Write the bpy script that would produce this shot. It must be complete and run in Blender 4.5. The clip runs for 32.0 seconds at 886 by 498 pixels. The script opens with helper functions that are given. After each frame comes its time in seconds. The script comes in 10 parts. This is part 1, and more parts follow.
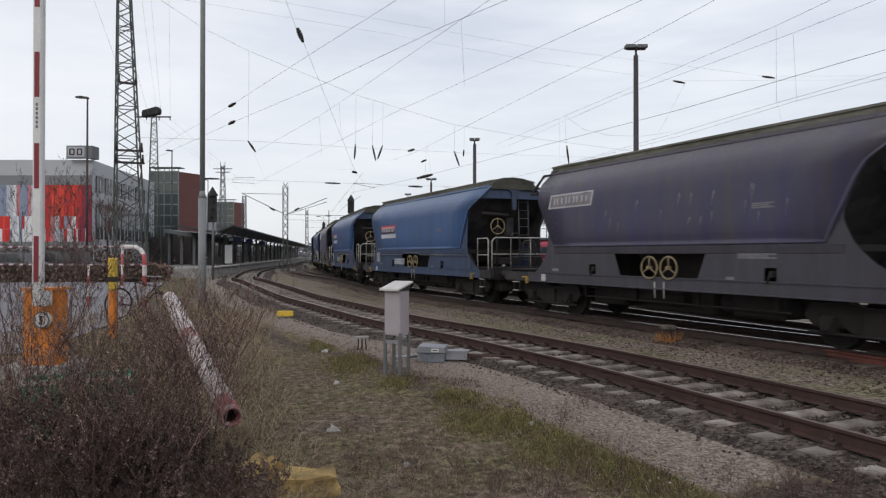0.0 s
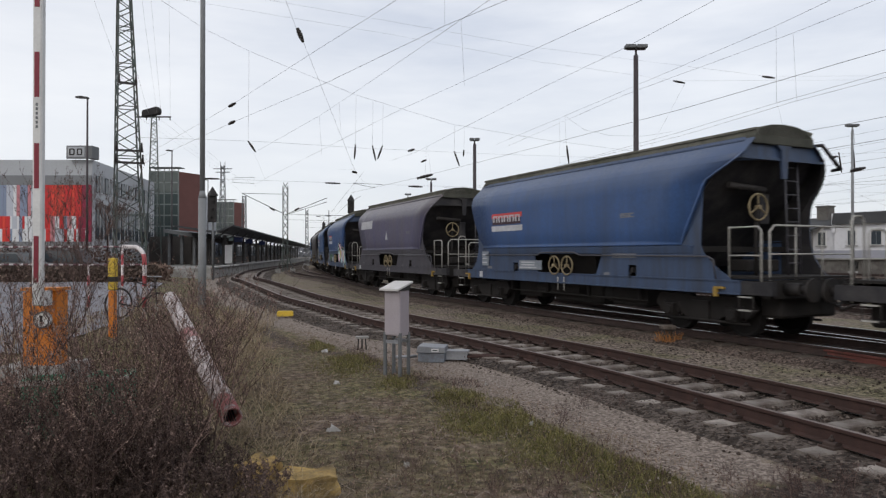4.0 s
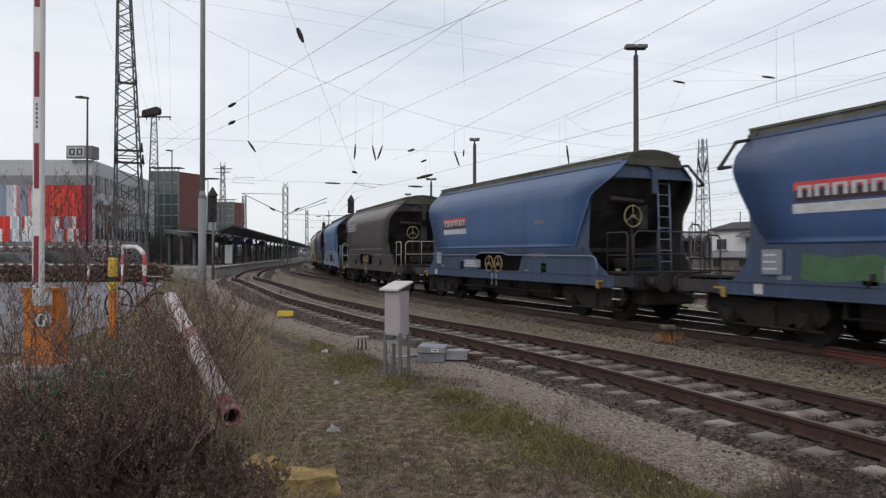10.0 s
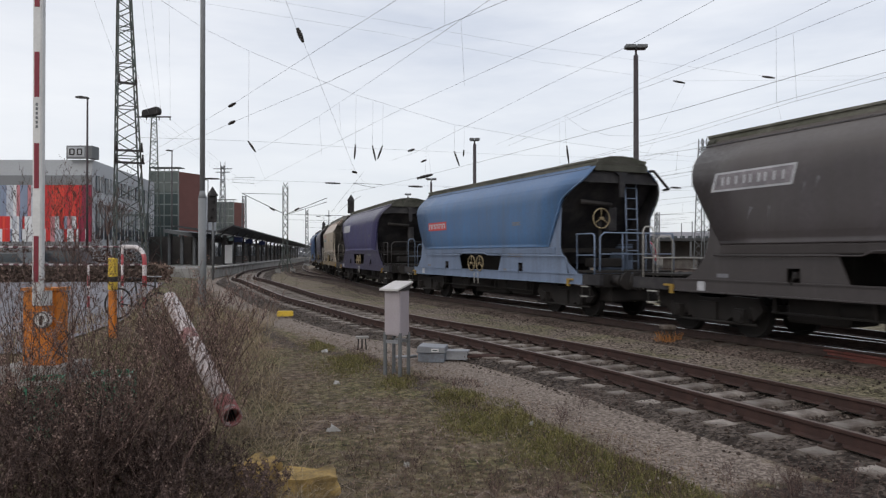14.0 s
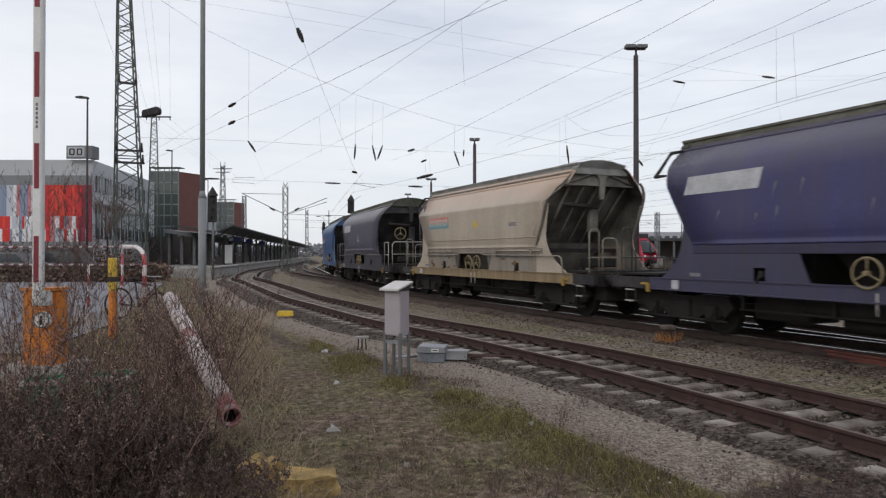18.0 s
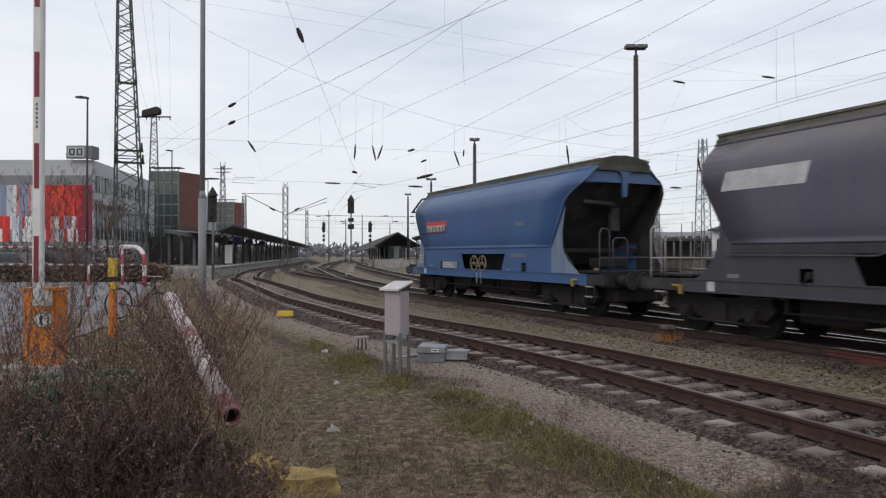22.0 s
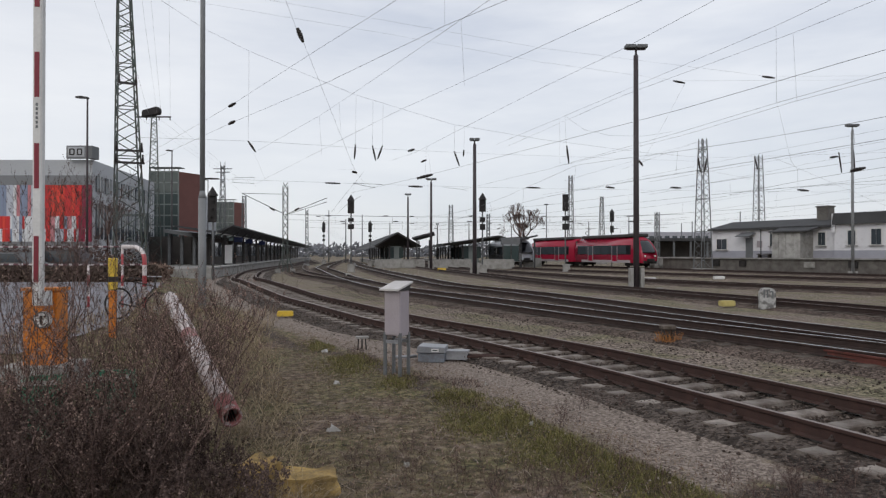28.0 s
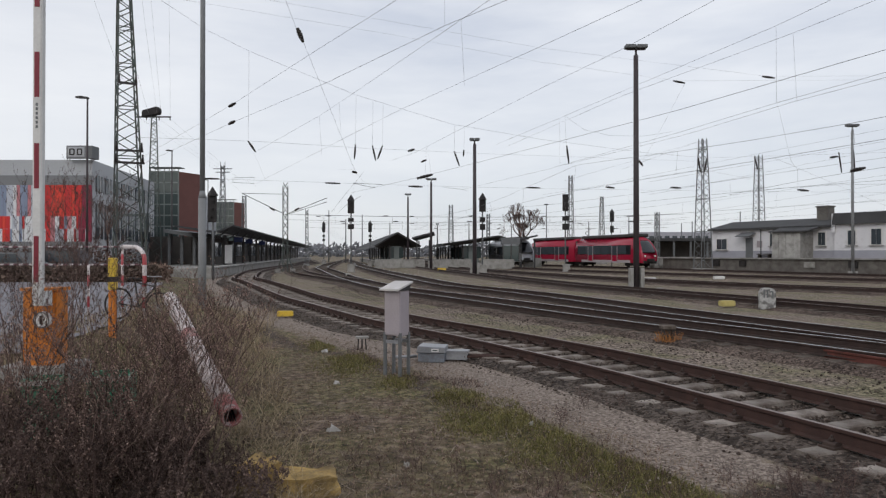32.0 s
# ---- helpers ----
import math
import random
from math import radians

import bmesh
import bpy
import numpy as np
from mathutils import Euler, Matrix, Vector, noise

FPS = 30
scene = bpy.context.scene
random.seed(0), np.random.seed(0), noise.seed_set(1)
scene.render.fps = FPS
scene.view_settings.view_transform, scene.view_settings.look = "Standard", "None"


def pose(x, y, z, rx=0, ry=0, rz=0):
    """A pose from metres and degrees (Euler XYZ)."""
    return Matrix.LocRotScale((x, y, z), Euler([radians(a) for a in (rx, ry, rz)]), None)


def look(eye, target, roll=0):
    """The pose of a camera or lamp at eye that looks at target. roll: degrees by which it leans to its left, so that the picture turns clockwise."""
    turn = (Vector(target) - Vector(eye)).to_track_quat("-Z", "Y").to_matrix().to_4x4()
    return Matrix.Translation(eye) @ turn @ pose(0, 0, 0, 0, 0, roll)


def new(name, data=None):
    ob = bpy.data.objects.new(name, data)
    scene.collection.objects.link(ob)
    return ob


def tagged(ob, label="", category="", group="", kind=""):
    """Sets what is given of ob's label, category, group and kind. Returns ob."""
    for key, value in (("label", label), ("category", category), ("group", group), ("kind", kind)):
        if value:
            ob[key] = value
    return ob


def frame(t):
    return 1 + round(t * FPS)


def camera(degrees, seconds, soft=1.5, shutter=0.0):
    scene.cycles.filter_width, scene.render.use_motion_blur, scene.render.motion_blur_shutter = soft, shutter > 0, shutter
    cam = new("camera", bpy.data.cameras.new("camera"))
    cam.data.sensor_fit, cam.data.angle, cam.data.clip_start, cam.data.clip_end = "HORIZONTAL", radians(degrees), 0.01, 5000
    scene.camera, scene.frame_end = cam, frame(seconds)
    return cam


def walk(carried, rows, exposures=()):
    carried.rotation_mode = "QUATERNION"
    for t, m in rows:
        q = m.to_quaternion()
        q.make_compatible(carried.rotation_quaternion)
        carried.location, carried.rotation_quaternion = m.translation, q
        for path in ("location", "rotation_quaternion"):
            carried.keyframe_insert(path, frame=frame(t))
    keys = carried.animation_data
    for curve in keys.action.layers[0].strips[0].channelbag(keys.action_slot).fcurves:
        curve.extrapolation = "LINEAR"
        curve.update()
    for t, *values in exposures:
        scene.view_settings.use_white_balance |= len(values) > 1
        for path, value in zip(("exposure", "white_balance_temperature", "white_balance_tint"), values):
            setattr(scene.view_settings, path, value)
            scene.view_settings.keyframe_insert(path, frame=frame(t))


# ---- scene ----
EYE = (0.0, 0.0, 2.0)
cam = camera(66.3, 32.0, soft=1.25, shutter=0.3)
STILL = look(EYE, (0.0, 100.0, 2.75))
walk(cam, [(0.0, STILL), (32.0, STILL)], exposures=[(0.0, 0.0), (21.0, 0.0), (25.5, -0.08), (32.0, -0.08)])

# ---- world and light: a bright overcast winter sky ----
world = bpy.data.worlds.new("overcast_sky")
scene.world = world
world.use_nodes = True


def build_sky():
    nt = world.node_tree
    nt.nodes.clear()
    n, l = nt.nodes.new, nt.links.new
    out, bg = n("ShaderNodeOutputWorld"), n("ShaderNodeBackground")
    sky = n("ShaderNodeTexSky")
    sky.sky_type, sky.sun_disc = "NISHITA", False
    sky.sun_elevation, sky.sun_rotation = radians(24), radians(200)
    tint = n("ShaderNodeMixRGB")
    tint.blend_type, tint.inputs[0].default_value = "MULTIPLY", 1.0
    tint.inputs[2].default_value = (0.11, 0.11, 0.11, 1)
    co = n("ShaderNodeTexCoord")
    mp = n("ShaderNodeMapping")
    mp.inputs["Scale"].default_value = (1.0, 1.0, 5.0)
    nz = n("ShaderNodeTexNoise")
    nz.inputs["Scale"].default_value, nz.inputs["Detail"].default_value = 2.3, 6.0
    nz.inputs["Roughness"].default_value = 0.55
    ramp = n("ShaderNodeValToRGB")
    e = ramp.color_ramp.elements
    e[0].position, e[0].color = 0.30, (0.60, 0.645, 0.745, 1)
    e[1].position, e[1].color = 0.66, (0.88, 0.90, 0.945, 1)
    # paler towards the horizon
    sep = n("ShaderNodeSeparateXYZ")
    hz = n("ShaderNodeMapRange")
    hz.inputs[1].default_value, hz.inputs[2].default_value = 0.0, 0.30
    hz.inputs[3].default_value, hz.inputs[4].default_value = 0.75, 0.0
    pale = n("ShaderNodeMixRGB")
    pale.inputs[2].default_value = (0.70, 0.725, 0.77, 1)
    cloud = n("ShaderNodeMixRGB")
    cloud.inputs[0].default_value = 0.90
    l(co.outputs["Generated"], mp.inputs["Vector"])
    l(mp.outputs[0], nz.inputs["Vector"])
    l(nz.outputs[0], ramp.inputs[0])
    l(co.outputs["Generated"], sep.inputs[0])
    l(sep.outputs[2], hz.inputs[0])
    l(hz.outputs[0], pale.inputs[0])
    l(ramp.outputs[0], pale.inputs[1])
    # the cloud is thinner and brighter on the sun's side
    wx, bright = n("ShaderNodeMapRange"), n("ShaderNodeMixRGB")
    wx.inputs[1].default_value, wx.inputs[2].default_value = 0.05, -0.65
    wx.inputs[3].default_value, wx.inputs[4].default_value = 0.0, 0.55
    bright.inputs[2].default_value = (0.98, 0.985, 1.0, 1)
    l(sep.outputs[0], wx.inputs[0])
    l(wx.outputs[0], bright.inputs[0])
    l(pale.outputs[0], bright.inputs[1])
    l(sky.outputs[0], tint.inputs[1])
    l(tint.outputs[0], cloud.inputs[1])
    l(bright.outputs[0], cloud.inputs[2])
    l(cloud.outputs[0], bg.inputs[0])
    bg.inputs[1].default_value = 1.08
    l(bg.outputs[0], out.inputs[0])


build_sky()
sun_data = bpy.data.lights.new("sun", "SUN")
sun_data.energy, sun_data.angle, sun_data.color = 0.7, radians(25), (1.0, 0.96, 0.9)
sun = new("sun", sun_data)
sun.matrix_basis = look((-20, -40, 40), (0, 20, 0))
scene.view_settings.exposure = 0.0


# ---- materials ----
def material(name, col, rough=0.75, metal=0.0, var=0.25, scale=2.0, fine=30.0, bump=0.25, dirt=None, dirt_amount=0.4,
             dirt_scale=1.2, streak=False, rand=0.0, spec=0.35, stretch=(1, 1, 1), sharp=0.12, depth=0.02):
    """Painted, mineral or metal surface: base colour with two scales of variation, a dirt layer and fine relief."""
    m = bpy.data.materials.new(name)
    m.use_nodes = True
    nt = m.node_tree
    n, l = nt.nodes.new, nt.links.new
    b = nt.nodes["Principled BSDF"]
    b.inputs["Metallic"].default_value = metal
    b.inputs["Specular IOR Level"].default_value = spec
    co = n("ShaderNodeTexCoord")
    mp = n("ShaderNodeMapping")
    mp.inputs["Scale"].default_value = stretch
    l(co.outputs["Object"], mp.inputs[0])
    big, small = n("ShaderNodeTexNoise"), n("ShaderNodeTexNoise")
    big.inputs["Scale"].default_value, big.inputs["Detail"].default_value = scale, 5.0
    small.inputs["Scale"].default_value, small.inputs["Detail"].default_value = fine, 3.0
    l(mp.outputs[0], big.inputs["Vector"])
    l(mp.outputs[0], small.inputs["Vector"])
    mixv = n("ShaderNodeMath")
    mixv.operation = "ADD"
    l(big.outputs[0], mixv.inputs[0])
    l(small.outputs[0], mixv.inputs[1])
    mr = n("ShaderNodeMapRange")
    mr.inputs[1].default_value, mr.inputs[2].default_value = 0.65, 1.35
    mr.inputs[3].default_value, mr.inputs[4].default_value = 1.0 - var, 1.0 + var
    l(mixv.outputs[0], mr.inputs[0])
    val = mr.outputs[0]
    if rand:
        info, rr, mul = n("ShaderNodeObjectInfo"), n("ShaderNodeMapRange"), n("ShaderNodeMath")
        rr.inputs[3].default_value, rr.inputs[4].default_value = 1.0 - rand, 1.0 + rand
        l(info.outputs["Random"], rr.inputs[0])
        mul.operation = "MULTIPLY"
        l(val, mul.inputs[0])
        l(rr.outputs[0], mul.inputs[1])
        val = mul.outputs[0]
    tint = n("ShaderNodeVectorMath")
    tint.operation = "SCALE"
    tint.inputs[0].default_value = col
    l(val, tint.inputs["Scale"])
    colour = tint.outputs[0]
    if dirt:
        dn, dr, dm = n("ShaderNodeTexNoise"), n("ShaderNodeMapRange"), n("ShaderNodeMixRGB")
        dmp = n("ShaderNodeMapping")
        dmp.inputs["Scale"].default_value = (2.2, 2.2, 0.22) if streak else (1, 1, 1)
        dmp.inputs["Location"].default_value = (3.1, 7.7, 1.3)
        l(co.outputs["Object"], dmp.inputs[0])
        dn.inputs["Scale"].default_value, dn.inputs["Detail"].default_value = dirt_scale, 7.0
        dn.inputs["Roughness"].default_value = 0.62
        l(dmp.outputs[0], dn.inputs["Vector"])
        mid = 0.72 - 0.42 * dirt_amount
        dr.inputs[1].default_value, dr.inputs[2].default_value = mid - sharp, mid + sharp
        dr.inputs[4].default_value = min(1.0, 0.45 + dirt_amount)
        l(dn.outputs[0], dr.inputs[0])
        l(dr.outputs[0], dm.inputs[0])
        l(colour, dm.inputs[1])
        dm.inputs[2].default_value = (*dirt, 1)
        colour = dm.outputs[0]
    l(colour, b.inputs["Base Color"])
    ro = n("ShaderNodeMapRange")
    ro.inputs[1].default_value, ro.inputs[2].default_value = 0.3, 0.7
    ro.inputs[3].default_value, ro.inputs[4].default_value = max(0.05, rough - 0.1), min(1.0, rough + 0.1)
    l(small.outputs[0], ro.inputs[0])
    l(ro.outputs[0], b.inputs["Roughness"])
    if bump:
        bp = n("ShaderNodeBump")
        bp.inputs["Strength"].default_value, bp.inputs["Distance"].default_value = bump, depth
        l(small.outputs[0], bp.inputs["Height"])
        l(bp.outputs[0], b.inputs["Normal"])
    return m


def glass(name, col=(0.05, 0.06, 0.07)):
    m = bpy.data.materials.new(name)
    m.use_nodes = True
    b = m.node_tree.nodes["Principled BSDF"]
    b.inputs["Base Color"].default_value = (*col, 1)
    b.inputs["Roughness"].default_value = 0.06
    b.inputs["Specular IOR Level"].default_value = 0.6
    return m


def ground_material():
    """Dry grass, moss and bare soil in patches."""
    m = bpy.data.materials.new("dry_grass_soil")
    m.use_nodes = True
    nt = m.node_tree
    n, l = nt.nodes.new, nt.links.new
    b = nt.nodes["Principled BSDF"]
    b.inputs["Roughness"].default_value = 0.95
    b.inputs["Specular IOR Level"].default_value = 0.15
    co = n("ShaderNodeTexCoord")

    def noise_at(scale, detail=6.0, off=0.0):
        mp, t = n("ShaderNodeMapping"), n("ShaderNodeTexNoise")
        mp.inputs["Location"].default_value = (off, off * 1.7, 0)
        t.inputs["Scale"].default_value, t.inputs["Detail"].default_value = scale, detail
        t.inputs["Roughness"].default_value = 0.65
        l(co.outputs["Object"], mp.inputs[0])
        l(mp.outputs[0], t.inputs["Vector"])
        return t.outputs[0]

    def ramp(fac, stops):
        r = n("ShaderNodeValToRGB")
        el = r.color_ramp.elements
        el[0].position, el[0].color = stops[0][0], (*stops[0][1], 1)
        el[1].position, el[1].color = stops[-1][0], (*stops[-1][1], 1)
        for p, c in stops[1:-1]:
            x = el.new(p)
            x.color = (*c, 1)
        l(fac, r.inputs[0])
        return r.outputs[0]

    def mask_of(name, spread, scale, off):
        """A field of the ground, frayed by noise."""
        at, ad, mr, mu = n("ShaderNodeAttribute"), n("ShaderNodeMath"), n("ShaderNodeMapRange"), n("ShaderNodeMath")
        at.attribute_name = name
        mu.operation = "MULTIPLY_ADD"
        mu.inputs[1].default_value, mu.inputs[2].default_value = spread, -0.5 * spread
        l(noise_at(scale, 8.0, off), mu.inputs[0])
        ad.operation = "ADD"
        l(at.outputs["Fac"], ad.inputs[0])
        l(mu.outputs[0], ad.inputs[1])
        mr.inputs[1].default_value, mr.inputs[2].default_value = 0.38, 0.62
        l(ad.outputs[0], mr.inputs[0])
        return mr.outputs[0]

    def over(fac, a, c):
        mx = n("ShaderNodeMixRGB")
        l(fac, mx.inputs[0])
        l(a, mx.inputs[1])
        l(c, mx.inputs[2])
        return mx.outputs[0]

    soil = ramp(noise_at(7.0, 12.0), [(0.39, (0.034, 0.024, 0.020)), (0.47, (0.105, 0.074, 0.058)), (0.56, (0.165, 0.119, 0.094)), (0.64, (0.29, 0.225, 0.182))])
    grass = ramp(noise_at(11.0, 12.0, 4.0), [(0.39, (0.032, 0.034, 0.016)), (0.5, (0.105, 0.102, 0.043)), (0.62, (0.25, 0.21, 0.11))])
    dark = ramp(noise_at(18.0, 12.0, 7.0), [(0.38, (0.022, 0.017, 0.015)), (0.52, (0.068, 0.053, 0.046)), (0.63, (0.16, 0.13, 0.11))])
    sand = ramp(noise_at(26.0, 12.0, 3.0), [(0.38, (0.09, 0.071, 0.060)), (0.5, (0.20, 0.161, 0.136)), (0.62, (0.34, 0.284, 0.242))])
    yard = ramp(noise_at(16.0, 12.0, 6.0), [(0.38, (0.038, 0.028, 0.023)), (0.5, (0.155, 0.122, 0.098)), (0.61, (0.36, 0.295, 0.245))])
    moss = ramp(noise_at(14.0, 12.0, 1.0), [(0.38, (0.036, 0.032, 0.020)), (0.5, (0.132, 0.118, 0.070)), (0.61, (0.30, 0.257, 0.175))])
    patch = ramp(noise_at(0.42, 7.0, 9.0), [(0.39, (0, 0, 0)), (0.58, (0.85, 0.85, 0.85))])
    green = ramp(noise_at(0.55, 7.0, 12.0), [(0.45, (0, 0, 0)), (0.56, (1, 1, 1))])
    spots = ramp(noise_at(1.6, 8.0, 5.0), [(0.60, (0, 0, 0)), (0.70, (1, 1, 1))])
    meadow_col = over(spots, over(patch, soil, grass), dark)
    meadow_col = over(mask_of("turf", 0.9, 2.5, 8.0), meadow_col, grass)
    base = over(mask_of("yard", 0.5, 1.4, 2.5), meadow_col, over(green, yard, moss))
    base = over(mask_of("fray", 1.1, 2.8, 14.0), base, dark)
    base = over(mask_of("worn", 0.8, 2.2, 11.0), base, sand)
    l(base, b.inputs["Base Color"])
    bp = n("ShaderNodeBump")
    bp.inputs["Strength"].default_value, bp.inputs["Distance"].default_value = 0.55, 0.035
    l(noise_at(22.0, 9.0, 2.0), bp.inputs["Height"])
    l(bp.outputs[0], b.inputs["Normal"])
    return m


def gravel_material(name, dark, mid, light, cell=22.0, bump=0.9):
    """Loose stones: a cell pattern for the single stones under broad stains."""
    m = bpy.data.materials.new(name)
    m.use_nodes = True
    nt = m.node_tree
    n, l = nt.nodes.new, nt.links.new
    b = nt.nodes["Principled BSDF"]
    b.inputs["Roughness"].default_value = 0.92
    b.inputs["Specular IOR Level"].default_value = 0.2
    co = n("ShaderNodeTexCoord")
    v = n("ShaderNodeTexVoronoi")
    v.inputs["Scale"].default_value = cell
    big = n("ShaderNodeTexNoise")
    big.inputs["Scale"].default_value, big.inputs["Detail"].default_value = 0.9, 7.0
    l(co.outputs["Object"], v.inputs["Vector"])
    l(co.outputs["Object"], big.inputs["Vector"])
    sep = n("ShaderNodeSeparateColor")
    l(v.outputs["Color"], sep.inputs[0])
    add = n("ShaderNodeMath")
    add.operation = "ADD"
    mul = n("ShaderNodeMath")
    mul.operation = "MULTIPLY"
    mul.inputs[1].default_value = 0.55
    l(sep.outputs[0], mul.inputs[0])
    l(mul.outputs[0], add.inputs[0])
    l(big.outputs[0], add.inputs[1])
    r = n("ShaderNodeValToRGB")
    el = r.color_ramp.elements
    el[0].position, el[0].color = 0.42, (*dark, 1)
    el[1].position, el[1].color = 1.0, (*light, 1)
    x = el.new(0.72)
    x.color = (*mid, 1)
    l(add.outputs[0], r.inputs[0])
    l(r.outputs[0], b.inputs["Base Color"])
    bp = n("ShaderNodeBump")
    bp.invert = True
    bp.inputs["Strength"].default_value, bp.inputs["Distance"].default_value = bump, 0.04
    l(v.outputs["Distance"], bp.inputs["Height"])
    l(bp.outputs[0], b.inputs["Normal"])
    return m


def stripe_material(name, a, c, length, axis=2, rough=0.5, phase=0.0, duty=0.5, worn=0.2):
    """Two colours in bands along one axis of the thing, a little worn."""
    m = bpy.data.materials.new(name)
    m.use_nodes = True
    nt = m.node_tree
    n, l = nt.nodes.new, nt.links.new
    b = nt.nodes["Principled BSDF"]
    b.inputs["Roughness"].default_value = rough
    co, sep = n("ShaderNodeTexCoord"), n("ShaderNodeSeparateXYZ")
    l(co.outputs["Object"], sep.inputs[0])
    d, fr, gt = n("ShaderNodeMath"), n("ShaderNodeMath"), n("ShaderNodeMath")
    d.operation, fr.operation, gt.operation = "MULTIPLY_ADD", "FRACT", "GREATER_THAN"
    d.inputs[1].default_value, d.inputs[2].default_value = 1.0 / length, phase
    gt.inputs[1].default_value = duty
    l(sep.outputs[axis], d.inputs[0])
    l(d.outputs[0], fr.inputs[0])
    l(fr.outputs[0], gt.inputs[0])
    mix, nz, mr, wear = n("ShaderNodeMixRGB"), n("ShaderNodeTexNoise"), n("ShaderNodeMapRange"), n("ShaderNodeMixRGB")
    mix.inputs[1].default_value, mix.inputs[2].default_value = (*a, 1), (*c, 1)
    l(gt.outputs[0], mix.inputs[0])
    nz.inputs["Scale"].default_value, nz.inputs["Detail"].default_value = 9.0, 7.0
    l(co.outputs["Object"], nz.inputs["Vector"])
    mr.inputs[1].default_value, mr.inputs[2].default_value, mr.inputs[4].default_value = 0.5, 0.72, worn * 2
    l(nz.outputs[0], mr.inputs[0])
    l(mr.outputs[0], wear.inputs[0])
    l(mix.outputs[0], wear.inputs[1])
    wear.inputs[2].default_value = (0.30, 0.27, 0.26, 1)
    l(wear.outputs[0], b.inputs["Base Color"])
    return m


M = {}
M["ground"] = ground_material()
M["ballast"] = gravel_material("track_ballast", (0.015, 0.011, 0.009), (0.05, 0.038, 0.031), (0.13, 0.105, 0.09), 27.0)
M["ballast_brown"] = gravel_material("rusty_ballast", (0.022, 0.015, 0.012), (0.072, 0.052, 0.042), (0.18, 0.136, 0.113), 24.0)
M["sleeper"] = material("weathered_concrete", (0.25, 0.22, 0.195), 0.9, var=0.3, scale=3, fine=60, rand=0.3, dirt=(0.085, 0.063, 0.052), dirt_amount=0.45, dirt_scale=4)
M["sleeper_wood"] = material("tarred_oak", (0.075, 0.058, 0.046), 0.9, var=0.4, scale=3, fine=50, rand=0.3, dirt=(0.2, 0.17, 0.15), dirt_amount=0.3, dirt_scale=5)
M["rail_rust"] = material("rusty_rail_steel", (0.056, 0.030, 0.025), 0.85, var=0.35, scale=5, fine=60, dirt=(0.042, 0.025, 0.021), dirt_amount=0.45, dirt_scale=4)
M["rail_dark"] = material("oily_brown_rail_steel", (0.036, 0.023, 0.020), 0.8, var=0.35, scale=5, fine=60, dirt=(0.06, 0.036, 0.03), dirt_amount=0.3, dirt_scale=4)
M["rail_top"] = material("worn_rail_head", (0.22, 0.175, 0.155), 0.5, metal=0.7, var=0.2, scale=5, fine=80, bump=0.05)
M["rail_shine"] = material("polished_rail_head", (0.55, 0.54, 0.54), 0.3, metal=1.0, var=0.08, scale=5, fine=80, bump=0.03)
M["black"] = material("sooty_black_steel", (0.018, 0.016, 0.016), 0.7, var=0.4, scale=3, fine=40, dirt=(0.05, 0.042, 0.038), dirt_amount=0.3)
M["dark_steel"] = material("dark_painted_steel", (0.04, 0.036, 0.035), 0.6, var=0.3, scale=2, fine=40)
M["galv"] = material("galvanised_steel", (0.34, 0.35, 0.36), 0.5, metal=0.5, var=0.15, scale=3, fine=30)
M["green_steel"] = material("green_grey_mast_paint", (0.075, 0.092, 0.085), 0.7, var=0.25, scale=2, fine=30, dirt=(0.09, 0.06, 0.045), dirt_amount=0.3)
M["mast_grey"] = material("grey_mast_paint", (0.13, 0.135, 0.14), 0.6, var=0.2, scale=2, fine=30)
M["pole_grey"] = material("pale_grey_pole", (0.20, 0.205, 0.21), 0.6, var=0.15, scale=1.5, fine=30)
M["pole_dark"] = material("dark_brown_pole", (0.052, 0.042, 0.046), 0.6, var=0.2, scale=1.5, fine=30)
M["concrete"] = material("rough_concrete", (0.30, 0.29, 0.275), 0.9, var=0.2, scale=2, fine=40, dirt=(0.16, 0.15, 0.135), dirt_amount=0.4)
M["plastic_grey"] = material("pale_grey_cabinet", (0.35, 0.31, 0.33), 0.55, var=0.08, scale=3, fine=30, bump=0.05, dirt=(0.30, 0.27, 0.26), dirt_amount=0.22)
# weathered sheet lid; the sky's reflection is put into its pale base colour
M["lid_pale"] = material("sky_paled_weathered_lid", (0.52, 0.50, 0.49), 0.6, var=0.15, scale=4, fine=40, bump=0.1, dirt=(0.42, 0.39, 0.36), dirt_amount=0.3)
M["zinc"] = material("grey_zinc_sheet", (0.27, 0.275, 0.29), 0.45, metal=0.3, var=0.15, scale=4, fine=40, bump=0.1)
M["wire"] = material("dull_copper_wire", (0.055, 0.055, 0.062), 0.6, var=0.1, bump=0.0)
M["wire_fine"] = material("pale_steel_rope", (0.17, 0.175, 0.19), 0.6, var=0.1, bump=0.0)
M["insulator"] = material("brown_porcelain", (0.022, 0.016, 0.014), 0.3, var=0.2, bump=0.0)
M["white"] = material("off_white_paint", (0.62, 0.61, 0.60), 0.6, var=0.1, scale=2, fine=30, bump=0.05)
M["yellow"] = material("yellow_paint", (0.62, 0.42, 0.05), 0.5, var=0.15, scale=3, fine=30)
M["orange"] = material("orange_machine_paint", (0.58, 0.18, 0.022), 0.5, var=0.15, scale=2, fine=30, dirt=(0.3, 0.14, 0.05), dirt_amount=0.25)
M["dark_red"] = material("dark_red_paint", (0.20, 0.02, 0.035), 0.5, var=0.12, scale=3, fine=30, bump=0.05)
M["glass"] = glass("dark_window_glass")
